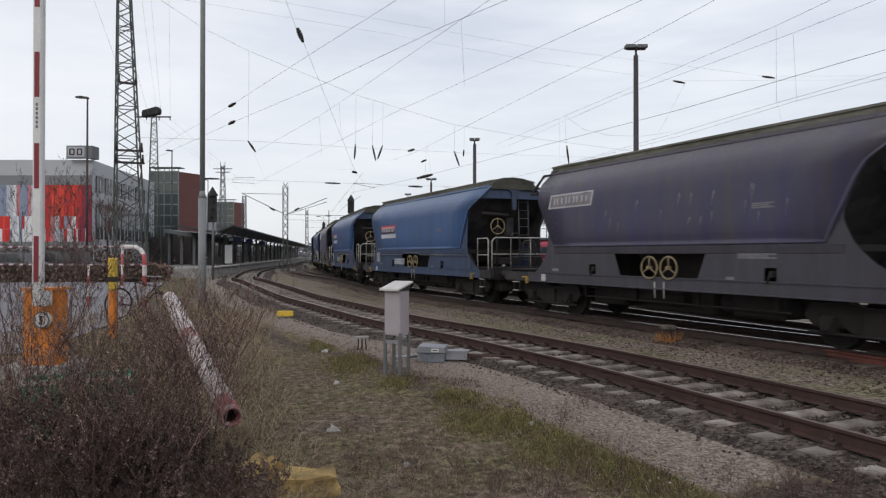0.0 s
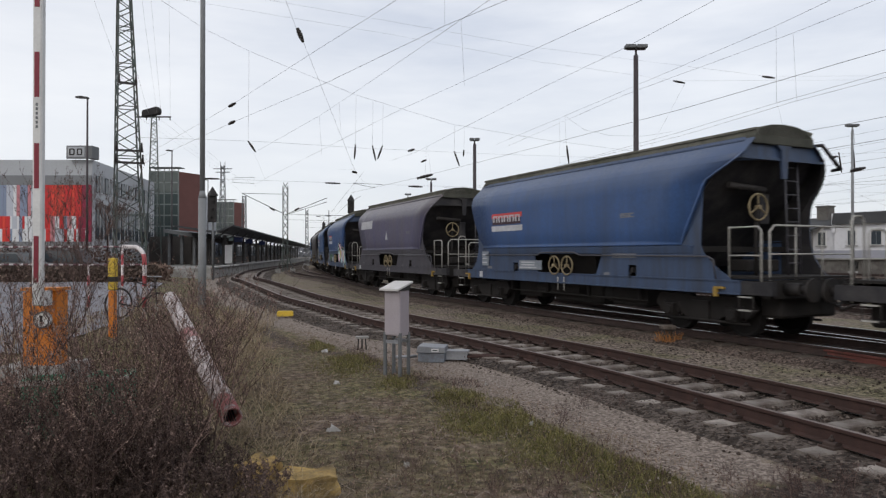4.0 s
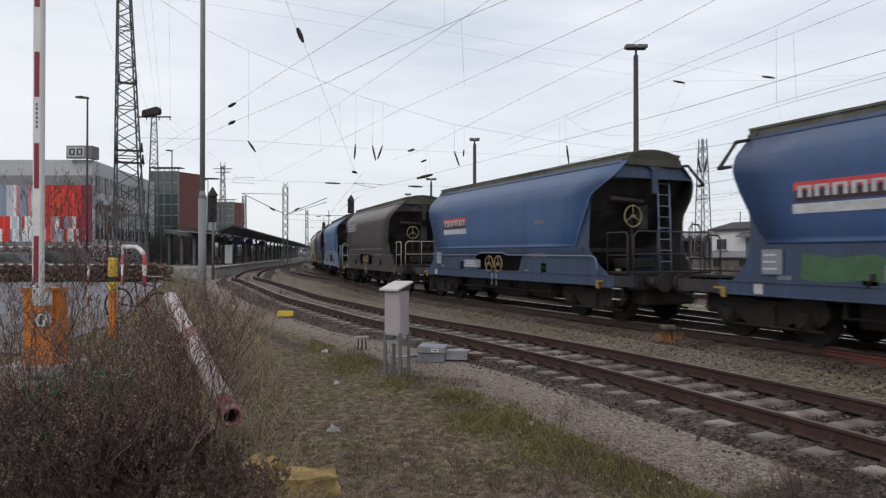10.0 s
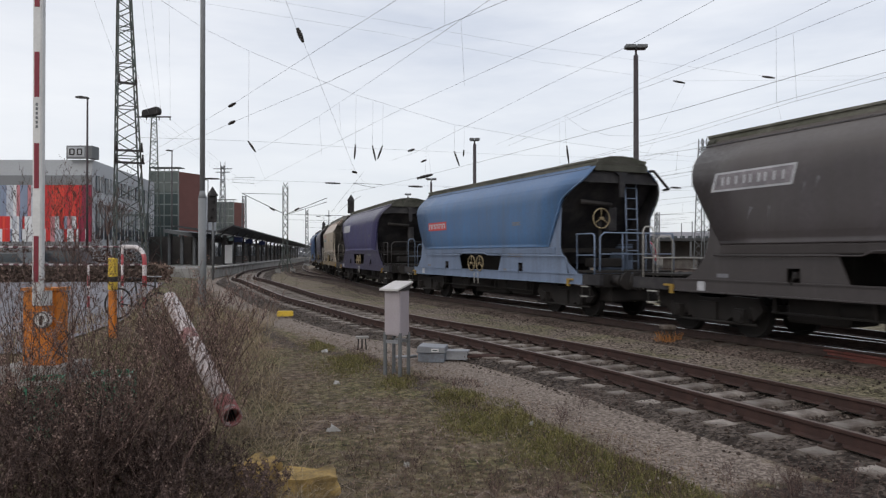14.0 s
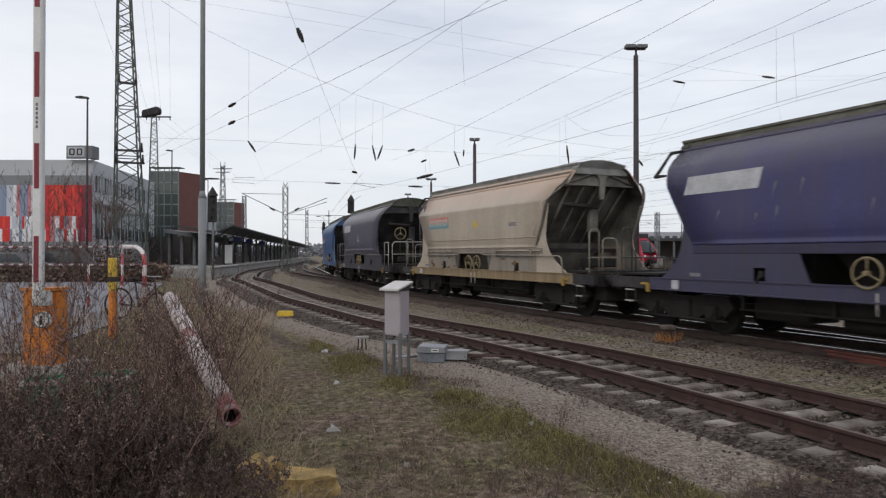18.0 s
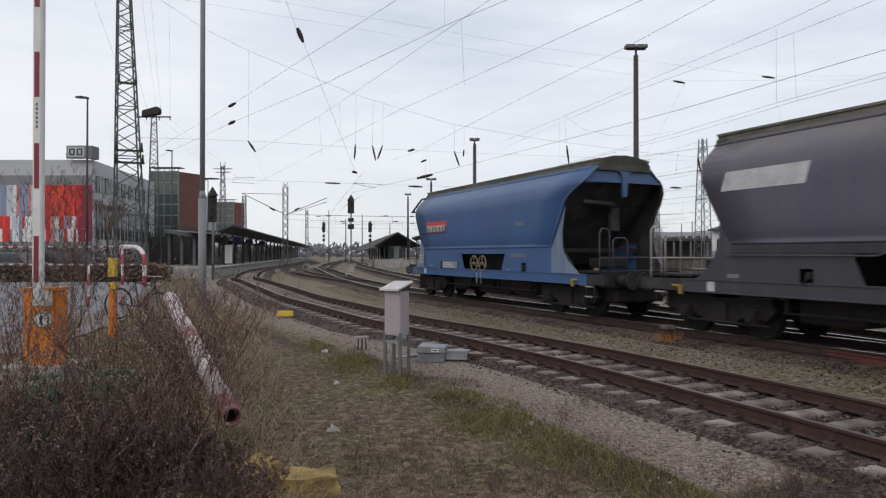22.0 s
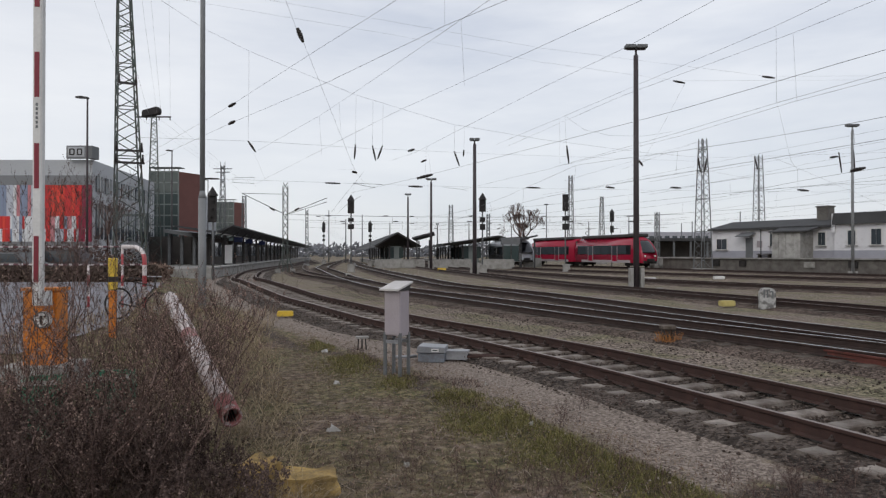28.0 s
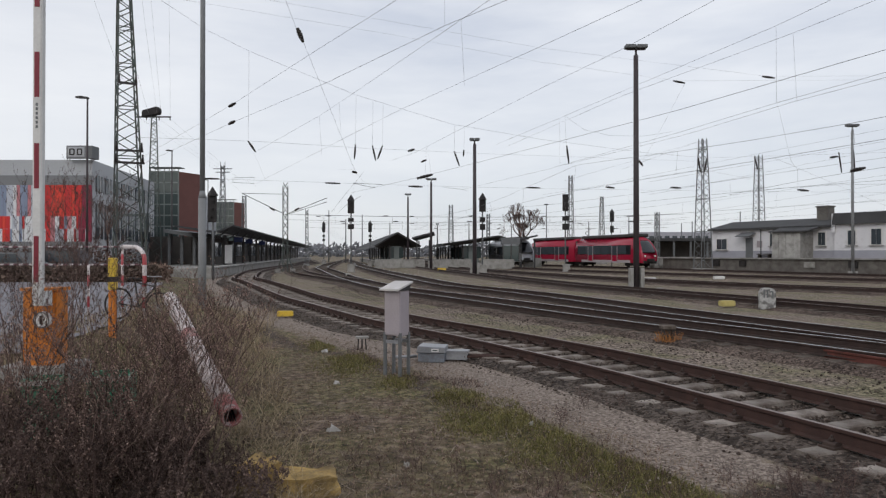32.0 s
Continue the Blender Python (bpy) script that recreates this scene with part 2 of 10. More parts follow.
M["glass_green"] = glass("greenish_tower_glass", (0.045, 0.062, 0.06))
M["red_white"] = stripe_material("red_white_bands", (0.62, 0.56, 0.55), (0.40, 0.05, 0.06), 0.5)


# ---- building helpers ----
def box(bm, c, s, rz=0.0, slot=0):
    """An upright box round c with sides s, turned by rz degrees."""
    ca, sa = math.cos(radians(rz)), math.sin(radians(rz))
    vs = []
    for dz in (-0.5, 0.5):
        for dx, dy in ((-0.5, -0.5), (0.5, -0.5), (0.5, 0.5), (-0.5, 0.5)):
            x, y = dx * s[0], dy * s[1]
            vs.append(bm.verts.new((c[0] + x * ca - y * sa, c[1] + x * sa + y * ca, c[2] + dz * s[2])))
    for f in ((3, 2, 1, 0), (4, 5, 6, 7), (0, 1, 5, 4), (1, 2, 6, 5), (2, 3, 7, 6), (3, 0, 4, 7)):
        bm.faces.new([vs[i] for i in f]).material_index = slot
    return vs


def rod(bm, a, b, r, n=6, r2=None, caps=True, slot=0):
    """A round bar from a to b."""
    a, b = Vector(a), Vector(b)
    d = (b - a).normalized()
    u = d.cross(Vector((0, 0, 1)))
    if u.length < 1e-4:
        u = Vector((1, 0, 0))
    u.normalize()
    v = d.cross(u)
    r2 = r if r2 is None else r2
    ra, rb = [], []
    for i in range(n):
        t = 2 * math.pi * i / n
        o = u * math.cos(t) + v * math.sin(t)
        ra.append(bm.verts.new(a + o * r))
        rb.append(bm.verts.new(b + o * r2))
    for i in range(n):
        j = (i + 1) % n
        f = bm.faces.new((ra[i], ra[j], rb[j], rb[i]))
        f.smooth, f.material_index = n > 4, slot
    if caps:
        bm.faces.new(ra[::-1]).material_index = slot
        bm.faces.new(rb).material_index = slot


def bars(bm, pts, r, n=6, caps=True):
    """One bent round bar through all of pts."""
    P = [Vector(p) for p in pts]
    rows, u = [], None
    for i, p in enumerate(P):
        d = ((P[i] - P[i - 1]).normalized() if i else Vector()) + ((P[i + 1] - P[i]).normalized() if i < len(P) - 1 else Vector())
        d = d.normalized() if d.length > 1e-6 else (P[i] - P[i - 1]).normalized()
        u = d.orthogonal() if u is None else u - d * u.dot(d)
        u = u.normalized() if u.length > 1e-5 else d.orthogonal().normalized()
        v = d.cross(u)
        k = 1.0
        if 0 < i < len(P) - 1:
            k = min(1.5, 1.0 / max(0.6, d.dot((P[i + 1] - P[i]).normalized())))
        rows.append([bm.verts.new(p + (u * math.cos(2 * math.pi * j / n) + v * math.sin(2 * math.pi * j / n)) * r * k) for j in range(n)])
    for A, B in zip(rows, rows[1:]):
        for j in range(n):
            bm.faces.new((A[j], A[(j + 1) % n], B[(j + 1) % n], B[j])).smooth = True
    if caps:
        bm.faces.new(rows[0][::-1])
        bm.faces.new(rows[-1])


def prism(bm, pts, axis, lo, hi, slot=0):
    """A polygon pulled straight along x, y or z from lo to hi. pts are in the two other axes."""
    def at(p, w):
        return {"x": (w, p[0], p[1]), "y": (p[0], w, p[1]), "z": (p[0], p[1], w)}[axis]
    A = [bm.verts.new(at(p, lo)) for p in pts]
    B = [bm.verts.new(at(p, hi)) for p in pts]
    k = len(pts)
    fs = [bm.faces.new((A[i], A[(i + 1) % k], B[(i + 1) % k], B[i])) for i in range(k)]
    fs += [bm.faces.new(A[::-1]), bm.faces.new(B)]
    for f in fs:
        f.material_index = slot
    bmesh.ops.recalc_face_normals(bm, faces=fs)
    return fs


def ring(bm, c, R, r, axis="y", n=20, k=6):
    """A torus round c."""
    rows = []
    for i in range(n):
        t = 2 * math.pi * i / n
        row = []
        for j in range(k):
            p = 2 * math.pi * j / k
            q, w = R + r * math.cos(p), r * math.sin(p)
            x, z = q * math.cos(t), q * math.sin(t)
            o = (x, w, z) if axis == "y" else (w, x, z) if axis == "x" else (x, z, w)
            row.append(bm.verts.new((c[0] + o[0], c[1] + o[1], c[2] + o[2])))
        rows.append(row)
    for i in range(n):
        for j in range(k):
            f = bm.faces.new((rows[i][j], rows[(i + 1) % n][j], rows[(i + 1) % n][(j + 1) % k], rows[i][(j + 1) % k]))
            f.smooth = True


def soften(bm, width=0.01, seg=1):
    bmesh.ops.bevel(bm, geom=bm.edges[:], offset=width, segments=seg, affect="EDGES", clamp_overlap=True)


def mesh_of(name, bm, mats):
    me = bpy.data.meshes.new(name)
    bm.to_mesh(me)
    bm.free()
    for m in mats if isinstance(mats, (list, tuple)) else [mats]:
        me.materials.append(m)
    return me


def part(name, bm, mats, parent, label=""):
    """One mesh object under a thing or a part."""
    ob = new(name, mesh_of(name, bm, mats))
    ob.parent = parent
    return tagged(ob, label)


def thing(name, label, category, m=None, group="", kind=""):
    ob = new(name)
    ob.empty_display_size = 0.2
    ob.matrix_basis = m or Matrix()
    return tagged(ob, label, category, group, kind)


def solid(name, bm, mats, label, category, m=None, group="", kind=""):
    ob = new(name, mesh_of(name, bm, mats))
    ob.matrix_basis = m or Matrix()
    return tagged(ob, label, category, group, kind)


class Path:
    """A smooth line through plan points (x, y, z), measured by its length."""

    def __init__(self, pts, n=24):
        P = np.array(pts, float)
        Q = np.vstack([2 * P[0] - P[1], P, 2 * P[-1] - P[-2]])
        t = np.linspace(0, 1, n, endpoint=False)[:, None]
        out = []
        for i in range(1, len(Q) - 2):
            a, b, c, d = Q[i - 1:i + 3]
            out.append(0.5 * (2 * b + (c - a) * t + (2 * a - 5 * b + 4 * c - d) * t ** 2 + (3 * b - a - 3 * c + d) * t ** 3))
        self.p = np.vstack(out + [P[-1:]])
        self.s = np.r_[0, np.cumsum(np.linalg.norm(np.diff(self.p[:, :2], axis=0), axis=1))]
        self.length = self.s[-1]
        self.t = np.gradient(self.p[:, :2], self.s, axis=0)
        self.px, self.py = self.p[:, 0].copy(), self.p[:, 1].copy()

    def at(self, s):
        return np.array([np.interp(s, self.s, self.p[:, k]) for k in range(3)])

    def way(self, s):
        d = self.at(min(s + 0.3, self.length)) - self.at(max(s - 0.3, 0))
        return d / np.linalg.norm(d)

    def side(self, s, off, dz=0.0):
        """A point off metres to the right of the line at s."""
        p, d = self.at(s), self.way(s)
        h = np.array([d[1], -d[0], 0]) / math.hypot(d[0], d[1])
        return p + h * off + np.array([0, 0, dz])

    def nearest(self, x, y):
        """Length along the line of the point nearest to x, y, and the distance (positive to the right)."""
        dx, dy = x - self.px, y - self.py
        i = int((dx * dx + dy * dy).argmin())
        return self.s[i], math.copysign(math.hypot(dx[i], dy[i]), dx[i] * self.t[i, 1] - dy[i] * self.t[i, 0])


def ribbon(path, s0, s1, step, section, closed=False):
    """A section of (offset, height) swept along a line: vertices and faces."""
    bm = bmesh.new()
    prev = None
    k = max(2, int((s1 - s0) / step) + 1)
    first = None
    for s in np.linspace(s0, s1, k):
        row = [bm.verts.new(path.side(s, o, h)) for o, h in section]
        if prev:
            m = len(row)
            for i in range(m if closed else m - 1):
                j = (i + 1) % m
                bm.faces.new((prev[i], row[i], row[j], prev[j]))
        first, prev = first or row, row
    if closed:
        bm.faces.new(first)
        bm.faces.new(prev[::-1])
    bmesh.ops.recalc_face_normals(bm, faces=bm.faces[:])
    return bm


# ---- plan: the lines of the tracks, from far to near ----
NEAR = Path([(-34, 210, 0.5), (-28.5, 150, 0.38), (-24.5, 110, 0.32), (-22, 88, 0.32), (-18.9, 68, 0.36), (-14.3, 49, 0.40), (-11.6, 42, 0.41), (-8.0, 33, 0.38),
             (-5.6, 27.2, 0.33), (-3.65, 23.2, 0.31), (-2.35, 20.5, 0.30), (-1.25, 18.3, 0.29), (-0.2, 16.8, 0.26), (0.87, 15.14, 0.25),
             (1.91, 13.2, 0.25), (2.64, 11.8, 0.25), (3.32, 10.34, 0.25), (3.81, 9.2, 0.25), (4.3, 8.05, 0.25), (4.85, 6.7, 0.25), (5.8, 4.2, 0.25),
             (6.9, 1, 0.25), (8.6, -5, 0.25), (12, -18, 0.25), (18, -42, 0.25)])
MAIN = Path([(-36.8, 276, 0.25), (-25.3, 164, 0.25), (-20.6, 122.5, 0.25), (-18, 103, 0.25), (-15.6, 87.5, 0.25), (-12.1, 72.5, 0.25), (-8.2, 55.5, 0.25), (-4.6, 42, 0.25), (-2.3, 35, 0.25), (0.35, 29.2, 0.25), (1.81, 26, 0.25), (2.96, 23.5, 0.25), (4.12, 21, 0.25), (5.07, 19, 0.25), (6.03, 17, 0.25), (6.93, 15.2, 0.25), (7.79, 13.5, 0.25), (8.5, 12, 0.25), (9.17, 10.5, 0.25), (10.65, 7, 0.25), (12.5, 2.5, 0.25), (14.9, -3.5, 0.25), (18.0, -11.5, 0.25), (23.0, -24.5, 0.25), (31.5, -47.5, 0.25), (45.5, -84.5, 0.25), (80, -174.5, 0.25), (172, -414.5, 0.25)])
THIRD = Path([(-40.52, 276.3, 0.25), (-19.34, 150.12, 0.25), (-12.62, 104.99, 0.25), (-7.13, 74.97, 0.25), (-2.95, 55.26, 0.25), (0.52, 39.6, 0.25), (3.13, 33.34, 0.25), (5.07, 28, 0.25), (6.82, 22.1, 0.25), (8.01, 18.6, 0.25), (9.21, 15.29, 0.25), (10.35, 12.0, 0.25), (11.1, 10.0, 0.25), (11.6, 8.6, 0.25)])
FOURTH = Path([(-33.16, 276.3, 0.25), (-11.97, 151.97, 0.25), (-6.26, 116.69, 0.25), (-0.28, 80.77, 0.25), (3.41, 61.71, 0.25), (7.55, 42, 0.25), (10.32, 33.89, 0.25), (12.71, 26.89, 0.25), (14.37, 21.83, 0.25), (16.58, 13.82, 0.25), (19.34, 2.76, 0.25)])
FIFTH = Path([(-25.79, 276.3, 0.25), (-2.76, 119.73, 0.25), (4.42, 80.77, 0.25), (10.5, 58.3, 0.25), (14.55, 47.71, 0.25), (18.7, 39.6, 0.25), (22.47, 34.45, 0.25), (29.47, 25.79, 0.25), (38.68, 16.58, 0.25)])
SIXTH = Path([(-20.26, 276.3, 0.25), (0, 138.15, 0.25), (5.8, 104.99, 0.25), (14, 77.73, 0.25), (19.99, 65.58, 0.25), (26.06, 55.26, 0.25), (31.22, 47.71, 0.25), (42.37, 35, 0.25), (55.26, 22.1, 0.25)])
SEVENTH = Path([(-14, 300, 0.25), (2, 205, 0.25), (9, 152, 0.25), (16.7, 115, 0.25), (21.7, 101, 0.25), (26.7, 87, 0.25), (35, 65, 0.25), (48, 38, 0.25), (60, 20, 0.25)])
BRANCH = Path([(-42.37, 221.04, 0.25), (-31.31, 151.97, 0.25), (-23.49, 110.52, 0.25), (-18.24, 84.73, 0.25), (-14.18, 68.15, 0.25), (-10.41, 57.1, 0.25), (-7.46, 49.92, 0.25), (-5.53, 44.76, 0.25)])

TRACKS = [NEAR, MAIN, THIRD, FOURTH, FIFTH, SIXTH, SEVENTH]


# ---- ground ----
def ground_height(x, y):
    """Level by the camera and in the yard; the road to the crossing lies on a low bank."""
    s, d = NEAR.nearest(x, y)
    drop = 0.03 * min(1.0, max(0.0, (-d - 1.0) / 2.5))
    rough = 0.05 * noise.noise((x * 0.5, y * 0.5, 0.0)) + 0.02 * noise.noise((x * 2.1, y * 2.1, 3.0))
    calm = min(1.0, max(0.0, (abs(d) - 1.6) / 1.5)) if abs(d) < 4 else 1.0
    ease = lambda v: (lambda c: c * c * (3 - 2 * c))(min(1.0, max(0.0, v)))
    bank = 0.5 * ease((-x - 4.6) / 2.4) * ease((y - 6.5) / 3.5) * ease((d - 3.2) / 2.5) * ease((60 - y) / 15)
    return bank - drop + rough * calm * (1.0 if d > 0 else 0.35) * (1.0 if y < 70 else 0.2) - 0.02 


def build_ground():
    bm = bmesh.new()
    xs = np.unique(np.r_[-900, -400, -200, -110, -70, np.arange(-46, 46.1, 0.8), 60, 80, 120, 220, 500, 1000])
    xs = np.unique(np.r_[xs, np.arange(-7, 6, 0.2)])
    ys = np.unique(np.r_[-300, -150, -80, -40, -20, -10, np.arange(-4, 26, 0.25), np.arange(26, 70, 0.9), np.arange(70, 150, 8), 180, 240, 340, 500, 900, 2200])
    grid = [[bm.verts.new((x, y, ground_height(x, y))) for x in xs] for y in ys]
    for j in range(len(ys) - 1):
        for i in range(len(xs) - 1):
            bm.faces.new((grid[j][i], grid[j][i + 1], grid[j + 1][i + 1], grid[j + 1][i])).smooth = True
    ob = solid("ground", bm, M["ground"], "uneven ground of bare soil, moss, short grass and a trodden sandy strip", "ground", kind="structure")
    me = ob.data
    fields = {k: me.attributes.new(k, "FLOAT", "POINT") for k in ("worn", "fray", "yard", "turf")}
    bump = lambda v, mid, half: max(0.0, 1.0 - abs(v - mid) / half)
    for i, v in enumerate(me.vertices):
        x, y = v.co.x, v.co.y
        s, d = NEAR.nearest(x, y)
        near = 1.0 if 4 < y < 60 and -30 < x < 12 else 0.0
        w = 0.55 * noise.noise((x * 0.55, y * 0.55, 21)) + 0.3 * noise.noise((x * 1.7, y * 1.7, 5))
        swell = 0.25 * noise.noise((x * 0.3, y * 0.3, 8))
        fields["worn"].data[i].value = near * min(1.0, 1.25 * bump(d + 0.35 * w, 2.15 + swell, 1.25)) * (0.8 if 15.5 < y < 17.5 else 1.0)
        fields["fray"].data[i].value = near * 0.75 * bump(d + 0.3 * w, 3.35 + swell, 0.6)
        corner = min(1.0, max(0.0, (x - 2.0 + 0.5 * w) * 1.6)) * min(1.0, max(0.0, (6.5 - y + 0.5 * w) * 1.3))
        fields["worn"].data[i].value *= 1.0 - corner
        fields["fray"].data[i].value = max(fields["fray"].data[i].value, 0.95 * corner)
        fields["yard"].data[i].value = 1.0 if d < 0.6 or y > 62 or (x > 12) else 0.0
        fields["turf"].data[i].value = near * max(0.0, min(1.0, 0.75 * lush(x, y))) if y < 17 else 0.0
    return ob


PATCHES = ((0.75, 8.3, 0.9, 1.2), (1.75, 6.2, 0.65, 0.8), (1.25, 7.2, 0.7, 0.9), (0.25, 9.6, 0.5, 0.8), (2.15, 5.3, 0.6, 0.6), (-1.6, 12.5, 0.7, 1.3), (-2.6, 15.5, 0.6, 1.6), (-0.7, 10.6, 0.4, 0.6))


def lush(x, y):
    """How green the ground is: about 1 inside the patches, falling off raggedly."""
    w = 0.35 * noise.noise((x * 1.3, y * 1.3, 4)) + 0.25 * noise.noise((x * 4.1, y * 4.1, 6))
    return max(1.15 - math.hypot((x - a) / c, (y - b) / d) + w for a, b, c, d in PATCHES)


build_ground()


# ---- tracks ----
RAIL = [(-0.065, -0.172), (0.065, -0.172), (0.062, -0.158), (0.012, -0.145), (0.010, -0.05), (0.034, -0.036), (0.036, -0.006), (0.03, 0.0),
        (-0.03, 0.0), (-0.036, -0.006), (-0.034, -0.036), (-0.010, -0.05), (-0.012, -0.145), (-0.062, -0.158)]


def rail_mesh(path, off, s0, s1, step):
    bm = ribbon(path, s0, s1, step, [(off + o, h) for o, h in RAIL], closed=True)
    for f in bm.faces:
        c = f.calc_center_median()
        f.material_index = 1 if f.normal.z > 0.8 and c.z > path.at(path.nearest(c.x, c.y)[0])[2] - 0.01 else 0
    return bm


def sleeper_mesh(name, mat, w=0.26, l=2.5, h=0.2):
    bm = bmesh.new()
    prism(bm, [(-w / 2, -h), (w / 2, -h), (w / 2 - 0.012, -0.015), (w / 2 - 0.03, 0), (-w / 2 + 0.03, 0), (-w / 2 + 0.012, -0.015)], "x", -l / 2, l / 2)
    return mesh_of(name, bm, mat)


def fastening_mesh():
    """Ribbed plate with clamps, bolts and nuts on either side of the rail foot."""
    bm = bmesh.new()
    box(bm, (0, 0, 0.010), (0.40, 0.17, 0.022))
    for sx in (-1, 1):
        prism(bm, [(sx * 0.05, 0.02), (sx * 0.17, 0.02), (sx * 0.165, 0.05), (sx * 0.12, 0.068), (sx * 0.05, 0.05)], "y", -0.065, 0.065)
        rod(bm, (sx * 0.118, 0, 0.03), (sx * 0.118, 0, 0.125), 0.014, 6)
        rod(bm, (sx * 0.118, 0, 0.068), (sx * 0.118, 0, 0.098), 0.028, 6)
    return mesh_of("fastening", bm, M["fastener"])


M["fastener"] = material("brown_black_fastening_iron", (0.034, 0.022, 0.019), 0.8, var=0.4, scale=6, fine=60, dirt=(0.075, 0.05, 0.04), dirt_amount=0.35, dirt_scale=6)


def lay_track(path, s0, s1, detail, label, shiny, wood, bed, near_step=0.8, bed_half=1.75, pieces=(0, 0)):
    """One track: bed, two rails, sleepers. Between the lengths of pieces the sleepers and fastenings are objects of their own."""
    t = thing("railway_track", label, "track", kind="structure")
    bm = ribbon(path, s0, s1, near_step, [(-bed_half - 0.6, -0.36), (-bed_half, -0.215), (-0.85, -0.20), (-0.6, -0.235), (0.6, -0.235), (0.85, -0.20), (bed_half, -0.215), (bed_half + 0.6, -0.36)])
    for v in bm.verts:
        v.co.z += 0.018 * noise.noise((v.co.x * 2.3, v.co.y * 2.3, 1.0))
    part("ballast_bed", bm, M[bed], t, "brownish loose track ballast")
    for off in (-0.7525, 0.7525):
        part("rail", rail_mesh(path, off, s0, s1, near_step), [M["rail_dark" if wood else "rail_rust"], M["rail_shine" if shiny else "rail_top"]], t,
             "rusty rail with a polished running surface" if shiny else "rusty brown rail with a dull worn head")
    sm = sleeper_mesh("sleeper", M["sleeper_wood" if wood else "sleeper"])
    fm = fastening_mesh()
    rest = bmesh.new()
    s = s0 + 0.3
    rng = random.Random(len(path.p))
    while s < s1:
        p, d = path.at(s), path.way(s)
        if pieces[0] < s < pieces[1]:
            turn = math.degrees(math.atan2(d[1], d[0])) - 90 + rng.uniform(-1.2, 1.2)
            ob = new("sleeper", sm)
            ob.parent = t
            ob.matrix_basis = pose(p[0], p[1], p[2] - 0.185 + rng.uniform(-0.012, 0.006), 0, 0, turn)
            if detail:
                for off in (-0.7525, 0.7525):
                    q = path.side(s, off)
                    fo = new("fastening", fm)
                    fo.parent = ob
                    fo.matrix_basis = pose(off, 0, 0.002)
        elif detail or rng.random() < 0.9:
            box(rest, (p[0], p[1], p[2] - 0.285 + rng.uniform(-0.012, 0.004)), (2.5, 0.26, 0.2), math.degrees(math.atan2(d[1], d[0])) - 90)
        s += 0.62
    if len(rest.verts):
        tagged(part("sleepers_far", rest, M["sleeper_wood" if wood else "sleeper"], t), kind="stuff")
    return t


# ---- the goods train ----
LEN = 14.88         # over buffers
HALF = LEN / 2
PIVOT = 4.85        # bogie pivots from the middle


def wagon_paint(name, col, grime, amount, rough=0.42, dust_and_sky=None, much=0.6):
    """Old wagon paint: streaks of grime, chalky runs and scuffs; a cloudy paler film on the upper slope, part dust,
    part sky light put into the colour.
    """
    m = material(name, col, rough, var=0.2, scale=0.7, fine=14, bump=0.06, dirt=grime, dirt_amount=amount, dirt_scale=1.3, streak=True, sharp=0.2)
    nt = m.node_tree
    n, l = nt.nodes.new, nt.links.new
    b = nt.nodes["Principled BSDF"]
    base = b.inputs["Base Color"].links[0].from_socket
    co = n("ShaderNodeTexCoord")

    def layer(base, scale, stretch, lo, hi, colour, top, shift):
        mp, nz, mr, mix = n("ShaderNodeMapping"), n("ShaderNodeTexNoise"), n("ShaderNodeMapRange"), n("ShaderNodeMixRGB")
        mp.inputs["Scale"].default_value, mp.inputs["Location"].default_value = stretch, shift
        nz.inputs["Scale"].default_value, nz.inputs["Detail"].default_value = scale, 6.0
        l(co.outputs["Object"], mp.inputs[0])
        l(mp.outputs[0], nz.inputs["Vector"])
        mr.inputs[1].default_value, mr.inputs[2].default_value, mr.inputs[4].default_value = lo, hi, top
        mix.inputs[2].default_value = (*colour, 1)
        l(base, mix.inputs[1])
        l(mr.outputs[0], mix.inputs[0])
        return nz, mr, mix

    # chalky vertical runs
    nz, mr, mix = layer(base, 1.6, (2.6, 2.6, 0.30), 0.54, 0.74, [c * 0.8 + 0.045 for c in col], 0.3, (1.7, 4.4, 0.2))
    l(nz.outputs[0], mr.inputs[0])
    base = mix.outputs[0]
    # paler above: dust, and sky light on the slope put into the colour
    if dust_and_sky:
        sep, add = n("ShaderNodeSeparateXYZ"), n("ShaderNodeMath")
        nz, mr, mix = layer(base, 0.9, (0.7, 1.0, 1.0), 3.30, 4.05, dust_and_sky, much, (0.3, 0.1, 5.0))
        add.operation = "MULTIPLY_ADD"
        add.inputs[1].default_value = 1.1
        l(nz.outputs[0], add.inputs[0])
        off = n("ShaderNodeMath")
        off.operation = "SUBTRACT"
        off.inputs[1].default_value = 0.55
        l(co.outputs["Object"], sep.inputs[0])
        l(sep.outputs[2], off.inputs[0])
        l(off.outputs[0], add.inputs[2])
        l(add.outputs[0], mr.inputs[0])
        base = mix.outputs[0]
    l(base, b.inputs["Base Color"])
    return m


# height above the rail and half width of the hopper, from the roof down to the lip
RINGS = [(4.28, 0.74), (4.21, 0.85), (3.86, 1.24), (3.71, 1.36), (3.58, 1.41), (3.44, 1.438), (3.27, 1.445), (2.96, 1.44), (2.40, 1.428), (2.20, 1.412), (2.08, 1.385), (2.02, 1.372), (1.985, 1.395), (1.955, 1.395)]

